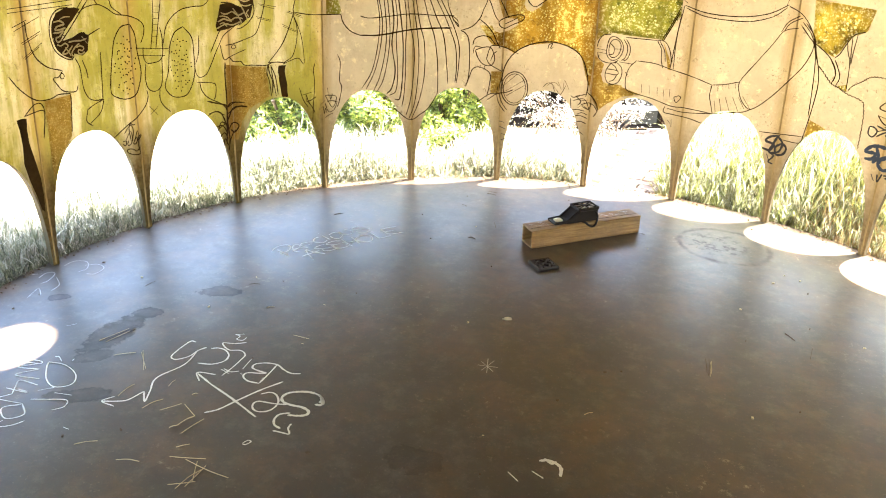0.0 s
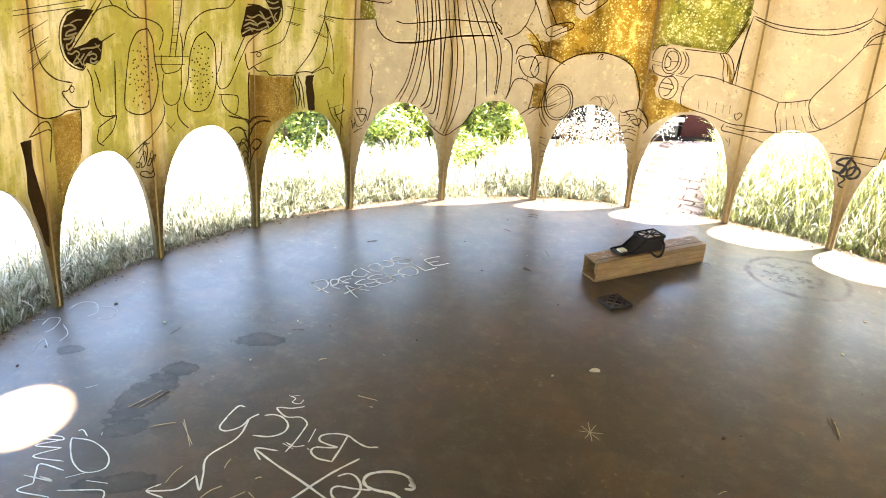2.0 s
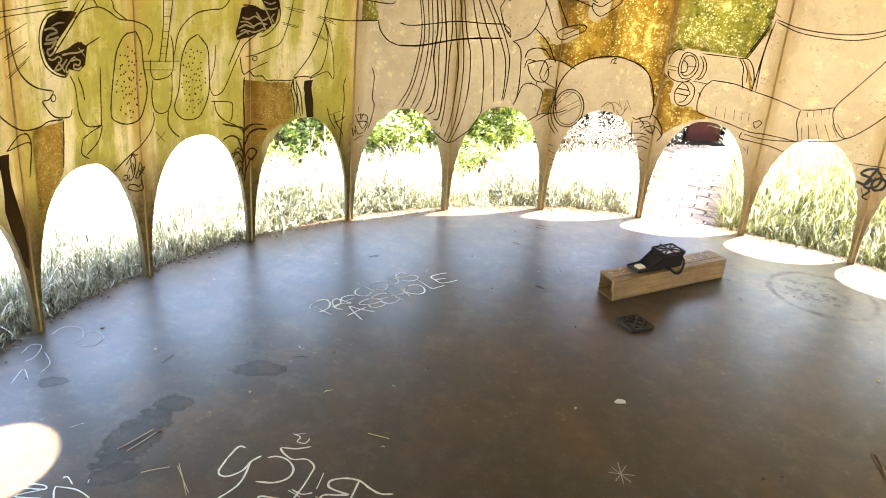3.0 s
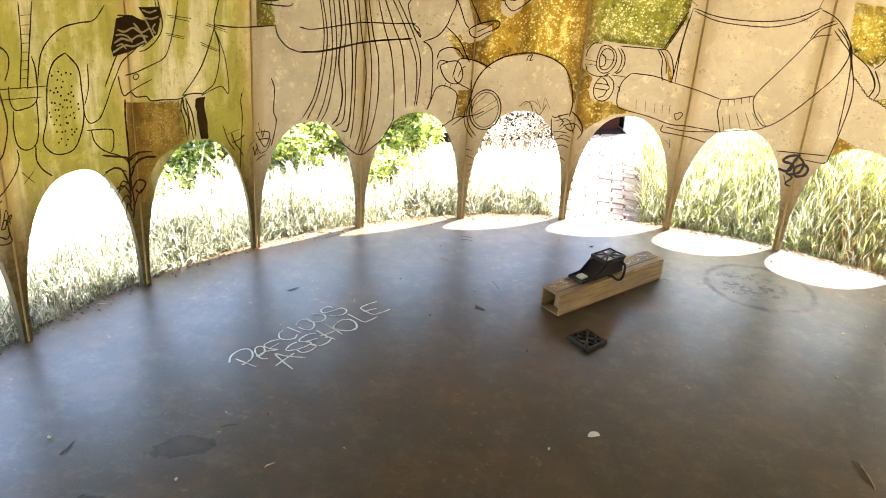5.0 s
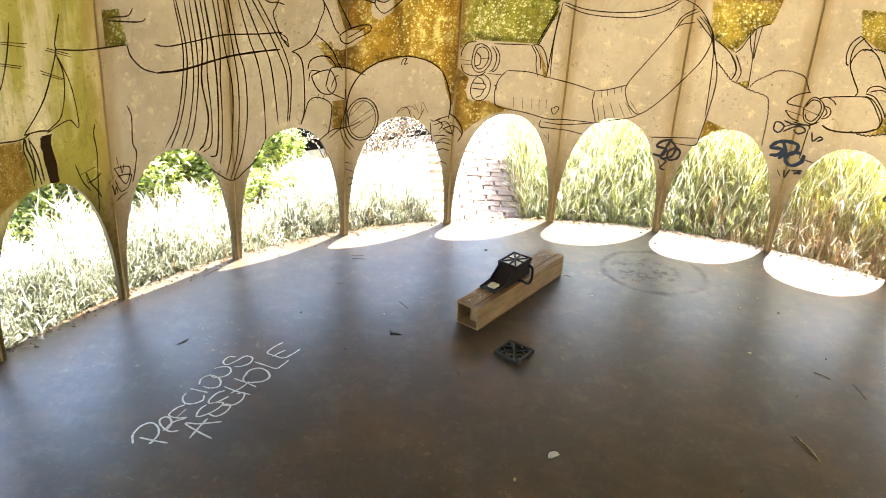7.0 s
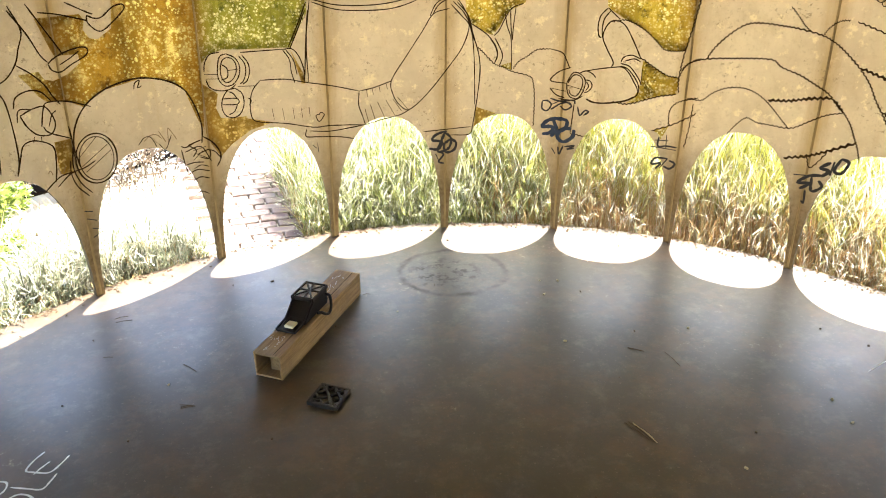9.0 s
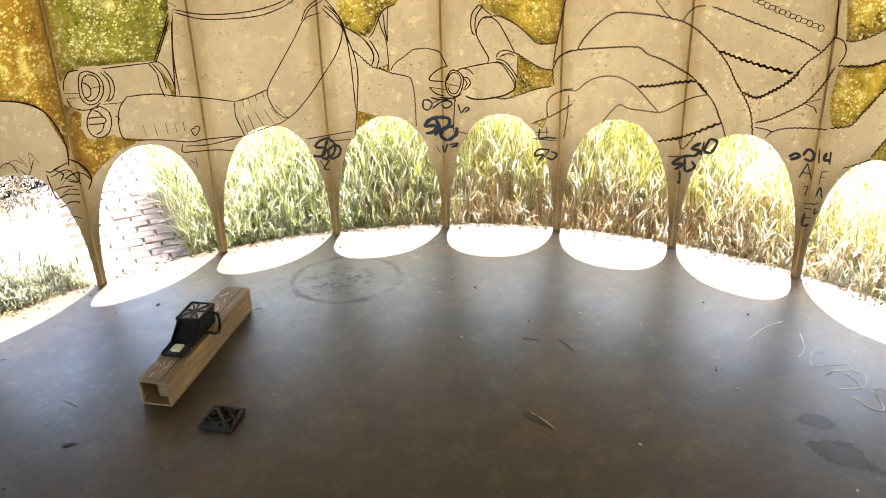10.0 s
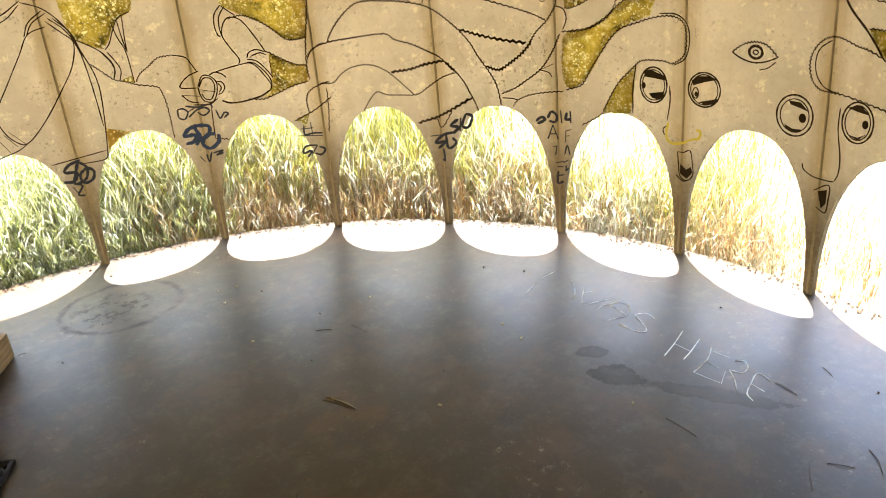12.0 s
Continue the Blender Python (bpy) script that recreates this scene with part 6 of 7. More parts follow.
m.line(8, (-1.968, -1.326), (-1.847, -1.296), (-1.912, -1.301), (-1.856, -1.291))
m.line(8, (-1.898, -1.339), (-1.915, -1.395), (-1.788, -1.360))
m.line(8, (-1.788, -1.360), (-1.705, -1.405), (-1.748, -1.467), (-1.834, -1.428), (-1.785, -1.367))
m.line(7, (-1.658, -1.430), (-1.681, -1.485), (-1.747, -1.548))
m.line(7, (-1.774, -1.510), (-1.700, -1.571))
m.line(7, (-1.747, -1.548), (-1.742, -1.482))
m.line(7, (-1.955, -1.042), (-2.003, -1.023), (-2.016, -1.035))
m.line(8, (-2.000, -1.080), (-1.907, -1.054), (-1.790, -1.080), (-1.734, -1.143), (-1.785, -1.200), (-1.878, -1.178), (-1.971, -1.112), (-2.000, -1.080))
m.line(7, (-1.822, -1.259), (-1.780, -1.203))
m.line(7, (-1.655, -1.198), (-1.739, -1.228))
m.line(8, (-1.788, -1.321), (-1.710, -1.272), (-1.640, -1.235), (-1.605, -1.273), (-1.629, -1.319))
m.line(6, (-1.911, -1.010), (-1.923, -0.992))
m.line(7, (-1.476, -1.369), (-1.441, -1.366))
m.done(CHALK, 'paint_mark')
m = FloorMark('faint chalk scribble near the floor edge')
m.line(6, (-2.896, -0.540), (-2.920, -0.469), (-2.872, -0.447), (-2.819, -0.523), (-2.818, -0.580))
m.line(6, (-2.920, -0.353), (-2.926, -0.272), (-2.854, -0.235), (-2.769, -0.296), (-2.772, -0.360))
m.line(6, (-2.815, -0.277), (-2.765, -0.222), (-2.686, -0.236), (-2.665, -0.319), (-2.711, -0.348))
m.line(5, (-2.718, -0.729), (-2.772, -0.625), (-2.685, -0.666))
m.line(5, (-2.816, -0.476), (-2.712, -0.529), (-2.683, -0.600))
m.line(5, (-2.244, -0.813), (-2.216, -0.765))
m.done(FAINT, 'paint_mark')
m = FloorMark('thin white sprayed words on the floor')
m.line(7, (2.352, 0.631), (2.304, 0.566), (2.240, 0.512), (2.179, 0.487))
m.line(7, (2.317, 0.514), (2.181, 0.419), (2.234, 0.383), (2.339, 0.336))
m.line(6, (2.278, 0.484), (2.320, 0.462))
m.line(7, (2.167, 0.328), (2.258, 0.320), (2.233, 0.192))
m.line(7, (2.258, 0.320), (2.318, 0.288), (2.311, 0.227), (2.237, 0.188), (2.171, 0.211), (2.129, 0.229))
m.line(7, (2.289, 0.067), (2.307, 0.125), (2.256, 0.158), (2.220, 0.092), (2.169, 0.036), (2.138, 0.069), (2.139, 0.171))
m.line(8, (2.276, -0.091), (2.158, -0.120), (2.037, -0.142))
m.line(8, (2.266, -0.185), (2.147, -0.209), (2.070, -0.219))
m.line(7, (2.156, -0.118), (2.147, -0.209))
m.line(8, (2.239, -0.258), (2.160, -0.290), (2.077, -0.301), (2.012, -0.301))
m.line(6, (2.212, -0.284), (2.212, -0.360))
m.line(7, (2.124, -0.303), (2.109, -0.367))
m.line(7, (2.012, -0.301), (2.014, -0.422))
m.line(6, (2.104, -0.398), (2.013, -0.430))
m.line(8, (2.129, -0.402), (2.080, -0.452), (2.007, -0.505))
m.line(8, (2.129, -0.402), (2.144, -0.457), (2.201, -0.451), (2.228, -0.416), (2.205, -0.390))
m.line(8, (2.153, -0.593), (2.184, -0.506), (2.089, -0.520), (2.019, -0.540), (1.988, -0.581))
m.line(7, (2.094, -0.517), (2.076, -0.587))
m.line(6, (2.100, 0.715), (2.254, 0.755), (2.372, 0.754))
m.done(CHALK, 'paint_mark')
m = FloorMark('small pale painted star')
m.line(8, (-0.167, 0.055), (-0.065, 0.090))
m.line(8, (-0.148, 0.138), (-0.092, 0.017))
m.line(8, (-0.166, 0.096), (-0.069, 0.043))
m.line(7, (-0.111, 0.134), (-0.125, 0.021))
m.done(WORN_WHITE, 'paint_mark')
m = FloorMark('white sprayed strokes')
m.line(20, (0.407, -0.452), (0.445, -0.428), (0.499, -0.442), (0.522, -0.496))
m.line(16, (0.419, -0.427), (0.458, -0.442), (0.471, -0.418))
m.line(16, (0.406, -0.527), (0.467, -0.543))
m.line(15, (0.325, -0.585), (0.385, -0.614))
m.done(CHALK, 'paint_mark')
m = FloorMark('two thin white sprayed words on the floor')
m.line(12, (-1.979, 0.528), (-2.000, 0.582), (-1.989, 0.637), (-1.957, 0.664), (-1.920, 0.644), (-1.897, 0.595), (-1.906, 0.542), (-1.916, 0.533))
m.line(11, (-1.967, 0.567), (-1.905, 0.552), (-1.839, 0.539))
m.line(11, (-1.821, 0.620), (-1.859, 0.613), (-1.902, 0.645), (-1.923, 0.680), (-1.913, 0.705), (-1.888, 0.702), (-1.867, 0.667), (-1.872, 0.629), (-1.888, 0.618))
m.line(10, (-1.880, 0.632), (-1.864, 0.673), (-1.817, 0.705))
m.line(10, (-1.851, 0.796), (-1.881, 0.769), (-1.897, 0.721), (-1.855, 0.703), (-1.814, 0.711))
m.line(9, (-1.860, 0.701), (-1.837, 0.767))
m.line(11, (-1.874, 0.884), (-1.877, 0.843), (-1.853, 0.806), (-1.814, 0.808), (-1.784, 0.834), (-1.789, 0.872))
m.line(11, (-1.867, 0.916), (-1.828, 0.905), (-1.779, 0.892))
m.line(10, (-1.912, 0.924), (-1.909, 0.931))
m.line(11, (-1.836, 0.949), (-1.838, 0.996), (-1.807, 1.025), (-1.770, 1.012), (-1.744, 0.979), (-1.744, 0.938), (-1.782, 0.926), (-1.815, 0.938))
m.line(11, (-1.814, 1.034), (-1.781, 1.009), (-1.737, 1.023), (-1.719, 1.059), (-1.737, 1.096), (-1.775, 1.096), (-1.803, 1.081))
m.line(11, (-1.730, 1.187), (-1.763, 1.183), (-1.777, 1.140), (-1.754, 1.116), (-1.716, 1.153), (-1.683, 1.196), (-1.646, 1.182), (-1.648, 1.138), (-1.682, 1.108), (-1.715, 1.103))
m.line(12, (-1.761, 0.576), (-1.742, 0.652), (-1.724, 0.709))
m.line(12, (-1.668, 0.578), (-1.742, 0.621), (-1.809, 0.670), (-1.750, 0.670), (-1.658, 0.690))
m.line(11, (-1.758, 0.804), (-1.777, 0.766), (-1.775, 0.718), (-1.736, 0.736), (-1.700, 0.780), (-1.689, 0.822), (-1.729, 0.819))
m.line(11, (-1.729, 0.739), (-1.693, 0.725), (-1.660, 0.756), (-1.653, 0.807), (-1.690, 0.811))
m.line(11, (-1.705, 0.911), (-1.736, 0.890), (-1.755, 0.838), (-1.747, 0.813), (-1.713, 0.830), (-1.676, 0.870))
m.line(11, (-1.686, 0.801), (-1.637, 0.812), (-1.611, 0.853), (-1.615, 0.901), (-1.646, 0.891))
m.line(11, (-1.691, 1.008), (-1.632, 0.981), (-1.572, 0.949))
m.line(11, (-1.718, 0.941), (-1.647, 0.907), (-1.584, 0.889))
m.line(10, (-1.674, 0.893), (-1.633, 0.946), (-1.616, 0.992))
m.line(12, (-1.640, 1.055), (-1.647, 1.011), (-1.629, 0.982), (-1.588, 0.984), (-1.549, 0.997), (-1.529, 1.032), (-1.552, 1.078), (-1.596, 1.099), (-1.636, 1.074), (-1.649, 1.022))
m.line(11, (-1.628, 1.151), (-1.565, 1.122), (-1.513, 1.102), (-1.488, 1.135), (-1.467, 1.178))
m.line(11, (-1.528, 1.331), (-1.563, 1.287), (-1.585, 1.234), (-1.552, 1.213), (-1.497, 1.193), (-1.460, 1.230), (-1.430, 1.278))
m.line(10, (-1.554, 1.200), (-1.529, 1.233), (-1.501, 1.261))
m.done(CHALK, 'paint_mark')

# ---- timber beam with the black case, and the grating beside it ----
AXIS = math.atan2(0.693, 0.529)
BEAM = Matrix.Translation((-0.333, 1.903, 0)) @ Matrix.Rotation(AXIS, 4, "Z")
beam = thing("timber_beam", "weathered hollow box beam of boards lying on the floor", "beam", BEAM)
for name, y0, z0, y1, z1 in (("top_board", -0.073, 0.121, 0.073, 0.134), ("bottom_board", -0.072, 0.003, 0.072, 0.013), ("side_board", -0.072, 0.0135, -0.061, 0.1205), ("side_board", 0.061, 0.0135, 0.072, 0.1205)):
    bm = bmesh.new()
    box(bm, -0.436, y0, z0, 0.436, y1, z1, 0.003, 1)
    bmesh.ops.subdivide_edges(bm, edges=[e for e in bm.edges if abs(e.verts[0].co.x - e.verts[1].co.x) > 0.5], cuts=14)
    for v in bm.verts:
        v.co.z += 0.002 * noise.noise(Vector((v.co.x * 9, 0.3, 0))) * (z0 > 0.1)
        v.co.y += 0.002 * noise.noise(Vector((v.co.x * 7, y0 * 40, 5)))
    part(name, bm, WOOD, beam)
bm = bmesh.new()
box(bm, -0.385, -0.0585, 0.0145, 0.40, 0.018, 0.118, 0.004, 1)
part("inner_block", bm, WOOD, beam, "pale sawn block set back in the open end")
bm = bmesh.new()
box(bm, -0.428, -0.035, 0.1360, 0.42, -0.0325, 0.1375)
part("crack", bm, DARK_BOARD, beam, "long drying crack along the top")
m_scuff = FloorMark("white paint scrapes")
m_scuff.height, m_scuff.under = 0.1395, beam
rnd = random.Random(4)
for i in range(26):
    x0, y0 = rnd.choice((rnd.uniform(-0.41, -0.28), rnd.uniform(0.14, 0.40))), rnd.uniform(-0.02, 0.045)
    m_scuff.line(rnd.uniform(1.5, 3.5), (x0, y0), (x0 + rnd.uniform(-0.02, 0.02), y0 + rnd.uniform(-0.012, 0.012)), (x0 + rnd.uniform(0.005, 0.03), y0 + rnd.uniform(-0.01, 0.01)))
Flat.done(m_scuff, CHALK, "paint_scrape")

case = thing("black_case", "black plastic caddy with lattice top and strap, on a beam", "caddy", BEAM @ Matrix.Translation((-0.045, 0.005, 0.1375)) @ Matrix.Scale(0.95, 4))


def prism(bm, profile, y0, y1):
    """A profile in x and z, drawn out from y0 to y1."""
    a = [bm.verts.new((x, y0, z)) for x, z in profile]
    b = [bm.verts.new((x, y1, z)) for x, z in profile]
    bm.faces.new(a)
    bm.faces.new(b[::-1])
    for i in range(len(a)):
        j = (i + 1) % len(a)
        bm.faces.new((a[j], a[i], b[i], b[j]))
    return bm


bm = prism(bmesh.new(), [(-0.12, 0.0), (0.13, 0.0), (0.135, 0.085), (-0.02, 0.085), (-0.10, 0.022), (-0.12, 0.018)], -0.062, 0.062)
bmesh.ops.bevel(bm, geom=bm.edges[:], offset=0.004, segments=2, affect="EDGES")
part("body", bm, BLACK_PLASTIC, case)
bm = bmesh.new()
box(bm, -0.215, -0.055, 0.0, -0.10, 0.055, 0.012, 0.005, 2)
part("tongue", bm, BLACK_PLASTIC, case, "flat rounded black tongue")
for ya in (-0.056, 0.05):
    bm = prism(bmesh.new(), [(-0.215, 0.010), (-0.11, 0.016), (-0.02, 0.088), (-0.03, 0.096), (-0.12, 0.026), (-0.215, 0.020)], ya, ya + 0.006)
    part("side_rim", bm, BLACK_PLASTIC, case)
bm = bmesh.new()
box(bm, -0.19, -0.028, 0.012, -0.135, 0.022, 0.026, 0.006, 2)
part("pad", bm, plain("cream_pad", (0.75, 0.70, 0.50), 0.6, 0.1), case, "small cream rounded pad")
for x0, y0, x1, y1 in ((-0.03, -0.066, 0.14, -0.056), (-0.03, 0.056, 0.14, 0.066), (-0.03, -0.056, -0.02, 0.056), (0.13, -0.056, 0.14, 0.056)):
    bm = bmesh.new()
    box(bm, x0, y0, 0.086, x1, y1, 0.108, 0.003, 1)
    part("top_rim", bm, BLACK_PLASTIC, case)
# sky glare on the glossy plastic, put in as a white sheet
bm = bmesh.new()
box(bm, -0.018, -0.054, 0.0865, 0.128, 0.054, 0.1000)
part("top_lining", bm, plain("sky_glare_white", (0.92, 0.92, 0.94), 0.3, 0.1, 60), case, "sheet under the lattice with sky glare in its white colour")
for ang, ln in ((35, 0.165), (-35, 0.165), (90, 0.115), (8, 0.15)):
    bm = bmesh.new()
    box(bm, -ln / 2, -0.005, 0, ln / 2, 0.005, 0.006, 0.001, 1)
    bmesh.ops.transform(bm, matrix=Matrix.Translation((0.055, 0, 0.1015)) @ Matrix.Rotation(radians(ang), 4, "Z"), verts=bm.verts)
    part("lattice_bar", bm, BLACK_PLASTIC, case)


def tube(bm, path, r, sides=8):
    p = [Vector(q) for q in path]
    rings = []
    for i, q in enumerate(p):
        d = (p[min(i + 1, len(p) - 1)] - p[max(i - 1, 0)]).normalized()
        m = d.to_track_quat("Z", "Y").to_matrix()
        rings.append([bm.verts.new(q + m @ Vector((r * math.cos(2 * math.pi * j / sides), r * math.sin(2 * math.pi * j / sides), 0))) for j in range(sides)])
    for a, b in zip(rings, rings[1:]):
        for j in range(sides):
            bm.faces.new((a[j], a[(j + 1) % sides], b[(j + 1) % sides], b[j]))
    bm.faces.new(rings[0][::-1])
    bm.faces.new(rings[-1])
    return bm


part("strap", tube(bmesh.new(), spline([(0.11, -0.064, 0.07), (0.115, -0.088, 0.05), (0.105, -0.094, -0.01), (0.08, -0.094, -0.03), (0.05, -0.090, -0.02), (0.02, -0.080, 0.004), (0.0, -0.066, 0.008)], 5), 0.008), BLACK_PLASTIC, case, "loose black strap loop", True)

plate = thing("floor_grating", "small square rusty cast-iron grating lying on the floor", "grating", Matrix.Translation((-0.361, 1.315, 0)) @ Matrix.Rotation(radians(-38), 4, "Z"))
S = 0.074
for x0, y0, x1, y1 in ((-S, -S, S, -S + 0.013), (-S, S - 0.013, S, S), (-S, -S + 0.013, -S + 0.013, S - 0.013), (S - 0.013, -S + 0.013, S, S - 0.013)):
    bm = bmesh.new()
    box(bm, x0, y0, 0.001, x1, y1, 0.022, 0.004, 2)
    part("rim", bm, CAST_IRON, plate)


def scroll(points, r=0.0075):
    line = spline([(x, y, 0.014) for x, y in points], 4)
    part("scroll_bar", tube(bmesh.new(), line, r, 6), CAST_IRON, plate, smooth=True)


scroll([(-0.070, -0.070), (-0.03, -0.026), (0.0, 0.0), (0.03, 0.026), (0.070, 0.070)])
scroll([(-0.070, 0.070), (-0.028, 0.032), (0.0, 0.0), (0.028, -0.032), (0.070, -0.070)])
for sx, sy in ((1, 1), (-1, 1), (1, -1), (-1, -1)):
    scroll([(sx * 0.070, sy * 0.030), (sx * 0.052, sy * 0.048), (sx * 0.036, sy * 0.030), (sx * 0.050, sy * 0.014), (sx * 0.066, sy * 0.004)])
    scroll([(sx * 0.028, sy * 0.070), (sx * 0.040, sy * 0.056), (sx * 0.022, sy * 0.042), (sx * 0.008, sy * 0.056), (sx * 0.004, sy * 0.068)])

# ---- litter ----
TWIG = plain("dry_twig", (0.10, 0.065, 0.035), 0.8, 0.4)
STRAW = plain("dry_straw", (0.52, 0.42, 0.25), 0.7, 0.3)


def stick(a, b, r, material, name, label):
    n = random.Random(int(abs(a[0] * 1000 + b[1] * 700)))
    bend = n.uniform(-0.05, 0.05) * math.dist(a, b)
    mx, my = (a[0] + b[0]) / 2 + bend, (a[1] + b[1]) / 2 - bend
    bm = tube(bmesh.new(), spline([(a[0], a[1], r), (mx, my, r + 0.003), (b[0], b[1], r)], 3), r, 5)
    me = bpy.data.meshes.new(name)
    bm.to_mesh(me)
    bm.free()
    me.materials.append(material)
    return tagged(new(name, me), label, name, name + "s on the floor")


for a, b in (
    ((0.991, -0.372), (1.047, -0.444)),
    ((1.137, -0.625), (1.169, -0.703)),
    ((1.384, -0.778), (1.291, -0.828)),
    ((1.346, -0.902), (1.253, -0.996)),
    ((1.277, -0.978), (1.340, -1.050)),
    ((1.341, -0.956), (1.278, -0.998)),
    ((1.665, -0.385), (1.646, -0.526)),
    ((2.397, -0.685), (2.359, -0.741)),
    ((1.820, -0.944), (1.859, -1.023)),
    ((1.990, -1.023), (1.893, -1.103)),
    ((1.764, -0.906), (1.652, -0.964)),
    ((0.811, 0.748), (0.850, 0.620)),
    ((1.277, 1.162), (1.281, 1.040)),
    ((1.124, 1.254), (1.172, 1.204)),
    ((2.168, -0.591), (2.139, -0.690)),
    ((-0.995, 1.452), (-0.942, 1.450)),
    ((-0.975, 1.803), (-0.920, 1.722)),
    ((-0.999, 1.481), (-0.934, 1.449)),
    ((-1.347, 1.983), (-1.300, 1.974)),
    ((-1.302, 2.314), (-1.222, 2.315)),
    ((-2.049, 1.277), (-2.007, 1.311)),
    ((0.844, 0.714), (0.863, 0.593)),
    ((-1.767, 0.091), (-1.712, 0.130)),
    ((-2.272, -0.265), (-2.275, -0.181)),
    ((-0.994, 1.459), (-0.942, 1.456)),
    ((-2.036, 1.280), (-2.005, 1.332)),
    ((-2.138, 2.004), (-2.003, 2.155)),
    ((0.829, 0.748), (0.864, 0.612)),
    ((1.127, 1.245), (1.183, 1.199)),
    ((-1.310, 2.351), (-1.243, 2.362)),
    ((-0.002, 2.195), (0.036, 2.187)),
):
    stick(a, b, 0.0016, TWIG, "twig", "thin dark dry twig lying on the floor")
for a, b in (
    ((-1.687, -0.772), (-1.547, -0.862)),
    ((-1.927, -0.802), (-1.913, -0.661)),
    ((-1.297, -1.090), (-1.271, -0.991)),
    ((-1.216, -1.058), (-1.172, -0.971)),
    ((-1.157, -0.966), (-1.049, -1.004)),
    ((-1.049, -1.004), (-1.063, -1.095)),
    ((-1.063, -1.095), (-1.081, -1.124)),
    ((-1.006, -1.125), (-0.998, -0.997)),
    ((-0.951, -1.199), (-0.918, -1.155)),
    ((-1.098, -1.389), (-1.009, -1.344)),
    ((-1.333, -1.418), (-1.268, -1.349)),
    ((-0.926, -1.256), (-0.789, -1.186)),
    ((-0.855, -1.233), (-0.623, -1.221)),
    ((-0.805, -1.216), (-0.730, -1.312)),
    ((-0.800, -1.377), (-0.720, -1.306)),
    ((-0.757, -1.377), (-0.753, -1.245)),
    ((-0.755, -1.217), (-0.733, -1.349)),
    ((-1.469, -1.087), (-1.483, -0.981)),
    ((-1.186, -0.895), (-1.170, -0.874)),
    ((0.842, 0.724), (0.872, 0.616)),
    ((0.451, -0.045), (0.478, -0.010)),
    ((-1.052, -0.267), (-1.036, -0.263)),
    ((-1.968, -0.814), (-1.938, -0.650)),
    ((-1.694, -0.757), (-1.545, -0.876)),
    ((-1.144, -0.221), (-1.048, -0.207)),
    ((-1.472, -0.066), (-1.449, -0.035)),
    ((-1.783, -0.867), (-1.711, -0.789)),
    ((-1.332, -0.907), (-1.346, -0.852)),
    ((0.844, 0.735), (0.872, 0.590)),
    ((-1.473, -0.073), (-1.463, -0.049)),
    ((-1.227, 0.136), (-1.214, 0.134)),
):
    stick(a, b, 0.0017, STRAW, "straw", "single pale dry straw on the floor")


def flake(x, y, s, material, name, label, seed):
    rnd = random.Random(seed)
    bm = bmesh.new()
    top = [bm.verts.new((s * rnd.uniform(0.6, 1.1) * math.cos(t), s * 0.6 * rnd.uniform(0.6, 1.1) * math.sin(t), 0.004 + rnd.uniform(0, 0.004))) for t in [i * math.pi / 4 for i in range(8)]]
    low = [bm.verts.new((v.co.x * 0.9, v.co.y * 0.9, 0.0005)) for v in top]
    bm.faces.new(top)
    bm.faces.new(low[::-1])
    for i in range(8):
        j = (i + 1) % 8
        bm.faces.new((top[j], top[i], low[i], low[j]))
    me = bpy.data.meshes.new(name)
    bm.to_mesh(me)
    bm.free()
    me.materials.append(material)
    ob = new(name, me)
    ob.matrix_world = pose(x, y, 0, 0, 0, rnd.uniform(0, 180))
    return tagged(ob, label, name)


flake(-0.245, 0.562, 0.034, CHALK, "paint_flake", "pale flake of paint on the floor", 1)
rnd = random.Random(11)
for i in range(70):
    a, q = rnd.uniform(0, 2 * math.pi), 2.85 * math.sqrt(rnd.random())
    mat = TWIG if rnd.random() < 0.65 else STRAW
    flake(q * math.sin(a), q * math.cos(a), rnd.uniform(0.004, 0.013), mat, "crumb", "tiny dry leaf crumb on the floor", 100 + i)["group"] = "crumbs on the floor"

verts, faces = [], []
rnd = random.Random(5)
for i in range(1500):
    a = rnd.uniform(-2.4, 2.4)
    q = 3.07 - abs(rnd.gauss(0, 0.05))
    x, y, r = q * math.sin(a), q * math.cos(a), rnd.uniform(0.003, 0.012)
    t = rnd.uniform(0, 6.28)
    j = len(verts)
    for u in range(4):
        verts.append((x + r * rnd.uniform(0.6, 1.6) * math.cos(t + u * 1.57), y + r * rnd.uniform(0.4, 1.0) * math.sin(t + u * 1.57), 0.002 + rnd.uniform(0, 0.006)))
    verts.append((x, y, 0.004 + r * 0.7))
    faces += [(j, j + 1, j + 4), (j + 1, j + 2, j + 4), (j + 2, j + 3, j + 4), (j + 3, j, j + 4)]
tagged(obj("leaf_litter", verts, faces, TWIG), "dark dry leaf litter along the edge of the floor", "litter", kind="stuff")

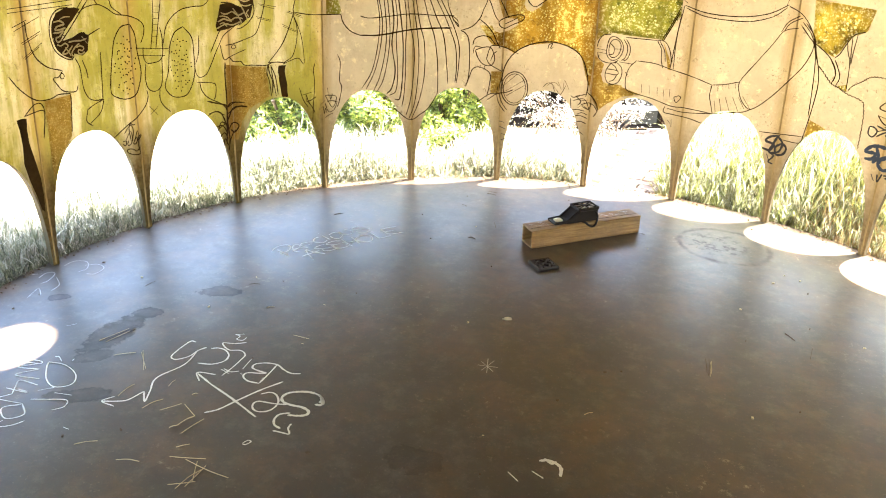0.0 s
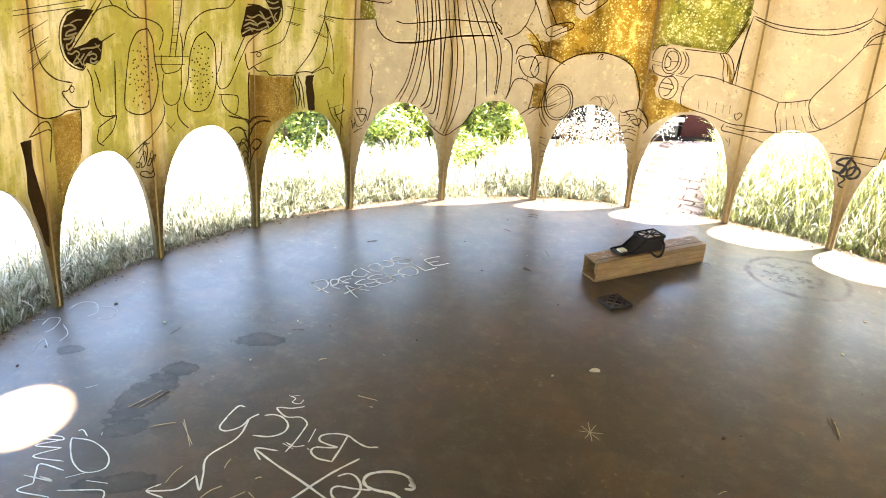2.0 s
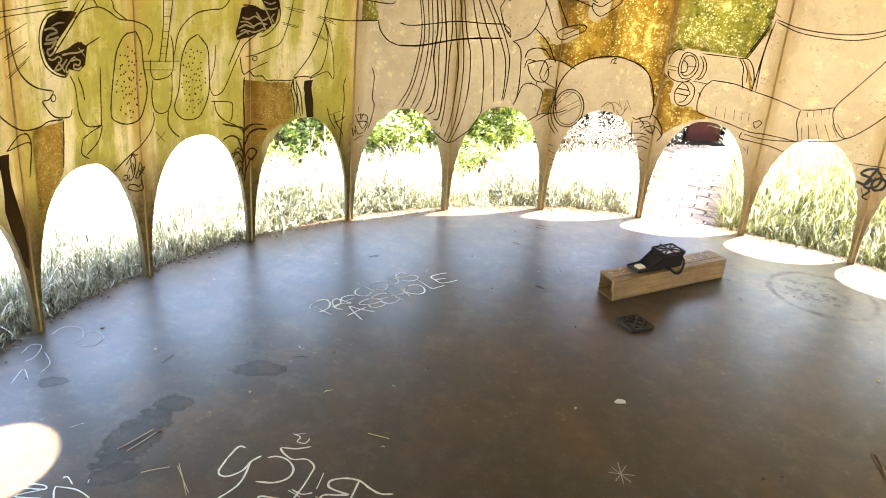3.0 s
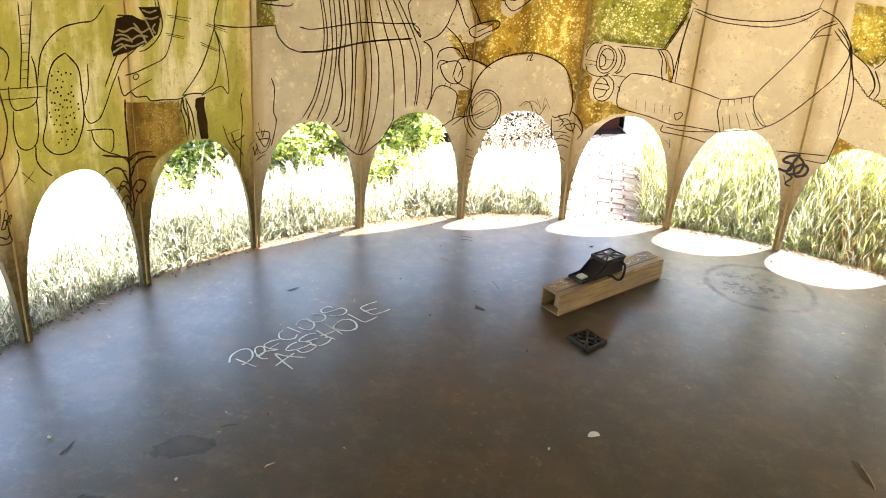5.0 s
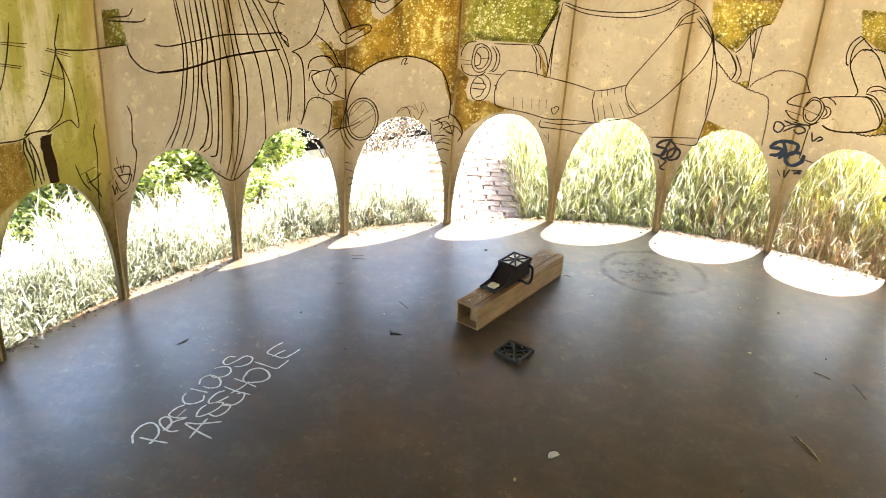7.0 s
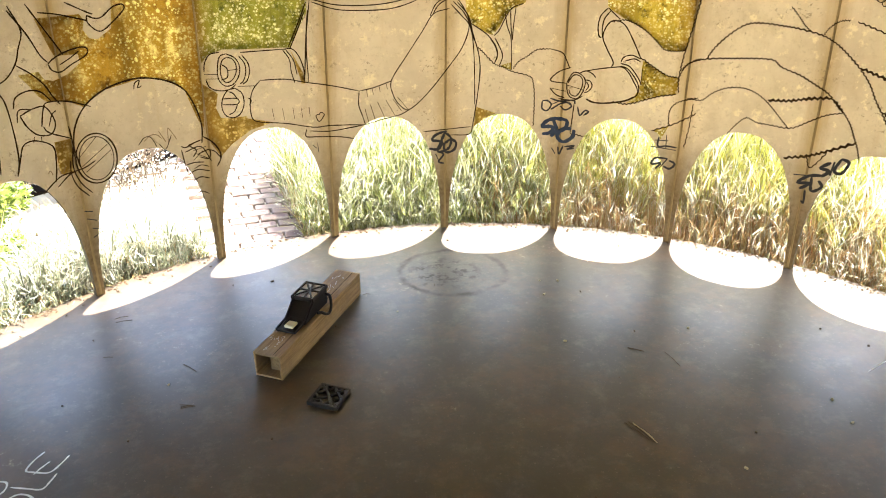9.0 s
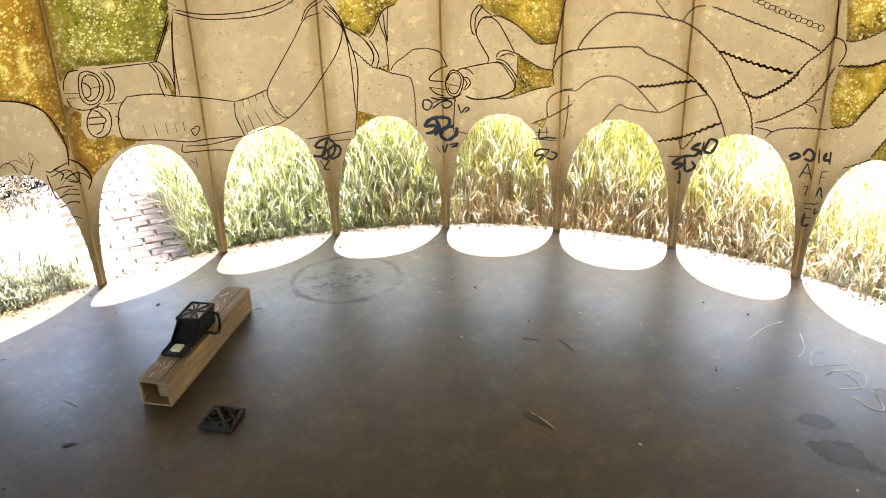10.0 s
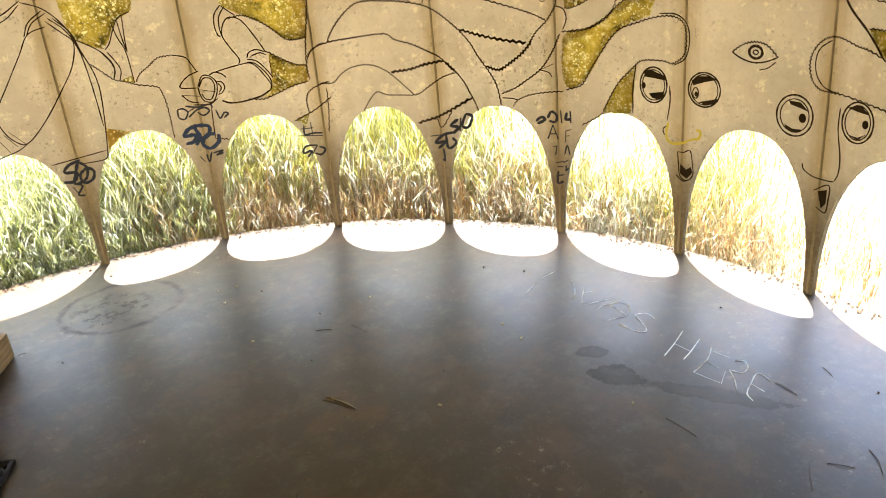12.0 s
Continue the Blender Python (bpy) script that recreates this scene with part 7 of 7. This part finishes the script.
# ---- outside: shrubs, path, shed ----
def shrub(x, y, height, spread, leaves, label, flowers=0, seed=1, leaf=0.022):
    rnd = random.Random(seed)
    ob = thing("shrub", label, "shrub", Matrix.Translation((x, y, -0.14)))
    for i in range(6):
        a = rnd.uniform(0, 6.28)
        q = spread * rnd.uniform(0.3, 0.8)
        path = spline([(0.05 * math.cos(a), 0.05 * math.sin(a), 0), (0.4 * q * math.cos(a), 0.4 * q * math.sin(a), height * 0.45), (q * math.cos(a), q * math.sin(a), height * rnd.uniform(0.7, 0.95))], 3)
        part("stem", tube(bmesh.new(), path, 0.018, 6), BARK, ob)
    clumps = []
    for i in range(64):
        a, e = rnd.uniform(0, 6.28), rnd.random()
        q = spread * math.sqrt(rnd.random()) * (1.05 - 0.5 * e)
        clumps.append((q * math.cos(a), q * math.sin(a), height * (0.08 + 0.9 * e), rnd.uniform(0.12, 0.26) * spread))
    for name, count, mat, size in (("crown", leaves, LEAF, leaf), ("blossom", flowers, BLOSSOM, leaf * 0.7)):
        if not count:
            continue
        verts, faces = [], []
        for i in range(count):
            cx, cy, cz, cr = rnd.choice(clumps)
            d = Vector((rnd.gauss(0, 1), rnd.gauss(0, 1), rnd.gauss(0, 1))).normalized()
            p = Vector((cx, cy, cz)) + d * cr * rnd.uniform(0.55, 1.0)
            if name == "blossom" and d.z < 0.1:
                continue
            if p.z < 0.02:
                continue
            u = Vector((rnd.gauss(0, 1), rnd.gauss(0, 1), rnd.gauss(0, 0.6))).normalized()
            w = u.cross(d + Vector((0, 0, 0.3))).normalized()
            s = size * rnd.uniform(0.6, 1.4)
            j = len(verts)
            verts += [p - u * s, p + w * s * 0.42, p + u * s + d * s * 0.2, p - w * s * 0.42]
            faces += [(j, j + 1, j + 2), (j, j + 2, j + 3)]
        obj(name, verts, faces, mat, ob)
    return ob


shrub(-3.78, 2.72, 0.66, 0.52, 26000, "yellow-green leafy shrub beyond the arches", 1500, 21)
shrub(-3.10, 3.15, 0.92, 0.76, 46000, "dense green shrub with flat white flower heads", 5500, 22)
shrub(-2.42, 3.60, 0.92, 0.64, 40000, "dense green shrub with a few pale flowers", 1400, 23)
shrub(-2.15, 3.01, 0.36, 0.32, 9000, "low grey-green shrub with white blossom beside the arches", 500, 26, 0.016)
shrub(-1.80, 3.27, 0.30, 0.26, 6000, "low leafy shrub with white blossom beside the arches", 500, 27, 0.015)

# bare twiggy bush with bleached flower heads
bush = thing("bush", "bare twiggy bush with dark twigs and bleached flower heads", "bush", Matrix.Translation((-1.42, 4.56, -0.13)))
rnd = random.Random(51)
tips = []
for i in range(110):
    x, y = rnd.uniform(-0.42, 0.42), rnd.uniform(-0.35, 0.35)
    a, h = rnd.uniform(0, 6.28), rnd.uniform(0.25, 0.6)
    p = [(x, y, 0), (x + 0.10 * math.cos(a), y + 0.12 * math.sin(a), h * 0.6), (x + 0.34 * math.cos(a + 0.8), y + 0.34 * math.sin(a + 0.8), h * rnd.uniform(0.7, 1.0))]
    tips.append(p[2])
    part("twig", tube(bmesh.new(), spline(p, 4), 0.004, 4), BARK, bush)
verts, faces = [], []
for x, y, z in tips:
    for i in range(30):
        q = Vector((x + rnd.gauss(0, 0.06), y + rnd.gauss(0, 0.06), z + rnd.gauss(0, 0.05)))
        u = Vector((rnd.gauss(0, 1), rnd.gauss(0, 1), rnd.gauss(0, 1))).normalized() * 0.011
        w = u.cross(Vector((rnd.gauss(0, 1), 0.3, 1))).normalized() * 0.006
        j = len(verts)
        verts += [q - u, q + w, q + u, q - w]
        faces.append((j, j + 1, j + 2, j + 3))
obj("flower_head", verts, faces, BLOSSOM, bush)

path = thing("path", "narrow path of pink paving bricks, pale glare patches in their colour", "path", kind="structure")
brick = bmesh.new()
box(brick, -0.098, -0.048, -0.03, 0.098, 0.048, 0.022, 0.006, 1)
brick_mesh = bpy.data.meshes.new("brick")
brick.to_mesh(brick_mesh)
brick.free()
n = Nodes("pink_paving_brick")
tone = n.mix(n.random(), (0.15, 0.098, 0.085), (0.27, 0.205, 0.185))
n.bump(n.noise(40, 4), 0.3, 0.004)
# pale patches: sun glare on the path put into the brick colour
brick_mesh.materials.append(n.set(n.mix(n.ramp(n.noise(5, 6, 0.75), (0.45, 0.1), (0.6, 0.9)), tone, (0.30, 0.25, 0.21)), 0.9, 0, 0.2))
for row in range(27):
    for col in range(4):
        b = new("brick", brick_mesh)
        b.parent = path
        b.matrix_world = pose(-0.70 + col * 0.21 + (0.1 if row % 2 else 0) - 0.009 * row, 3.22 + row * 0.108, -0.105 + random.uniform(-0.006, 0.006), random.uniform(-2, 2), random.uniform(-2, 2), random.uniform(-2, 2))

shed = thing("shed", "low open-fronted shed with dark boards and white posts", "shed", Matrix.Translation((-2.38, 4.50, -0.12)) @ Matrix.Rotation(radians(31), 4, "Z") @ Matrix.Scale(0.84, 4))


def block(name, material, parent, x0, y0, z0, x1, y1, z1, bevel=0.01, label=""):
    bm = bmesh.new()
    box(bm, x0, y0, z0, x1, y1, z1, bevel, 1)
    return part(name, bm, material, parent, label)


# boards, door and panel: interior shade put into their dark colours
SHED_BOARD = plain("shade_dark_boards", (0.012, 0.008, 0.006), 0.9, 0.4, 10, 0.0, 0.1)
for i in range(15):
    block("board", SHED_BOARD, shed, -0.42 + i * 0.21, 1.3, 0, -0.22 + i * 0.21, 1.34, 1.7, 0.006)
for side in (-0.46, 2.72):
    for i in range(6):
        block("side_board", SHED_BOARD, shed, side, 0.05 + i * 0.21, 0, side + 0.03, 0.25 + i * 0.21, 1.7, 0.006)
for x in (-0.44, 0.95, 2.66):
    block("post", WHITE_PAINT, shed, x, -0.05, 0, x + 0.08, 0.03, 1.7, 0.006, "white painted post")
block("roof", RENDER_GREY, shed, -0.52, -0.1, 1.7, 2.85, 1.45, 1.78, 0.01)
block("door", plain("red_brown_door", (0.035, 0.012, 0.010), 0.9, 0.3, 12, 0.0, 0.1), shed, 2.22, 0.10, 0.02, 2.64, 0.14, 1.6, 0.006, "red-brown wooden door")
block("panel", plain("grey_board", (0.055, 0.055, 0.050), 0.9, 0.3, 8, 0.0, 0.1), shed, 1.75, 0.12, 0.02, 2.18, 0.16, 0.95, 0.01, "grey board standing in the shade")
# dark sheet added over the ground, standing in for deep shade
block("platform", SHED_BOARD, shed, -0.42, -0.05, 0.015, 2.68, 1.29, 0.05, 0.004)
block("rail", WHITE_PAINT, shed, 1.5, 0.02, 0.26, 2.2, 0.06, 0.31, 0.006, "white painted rail")
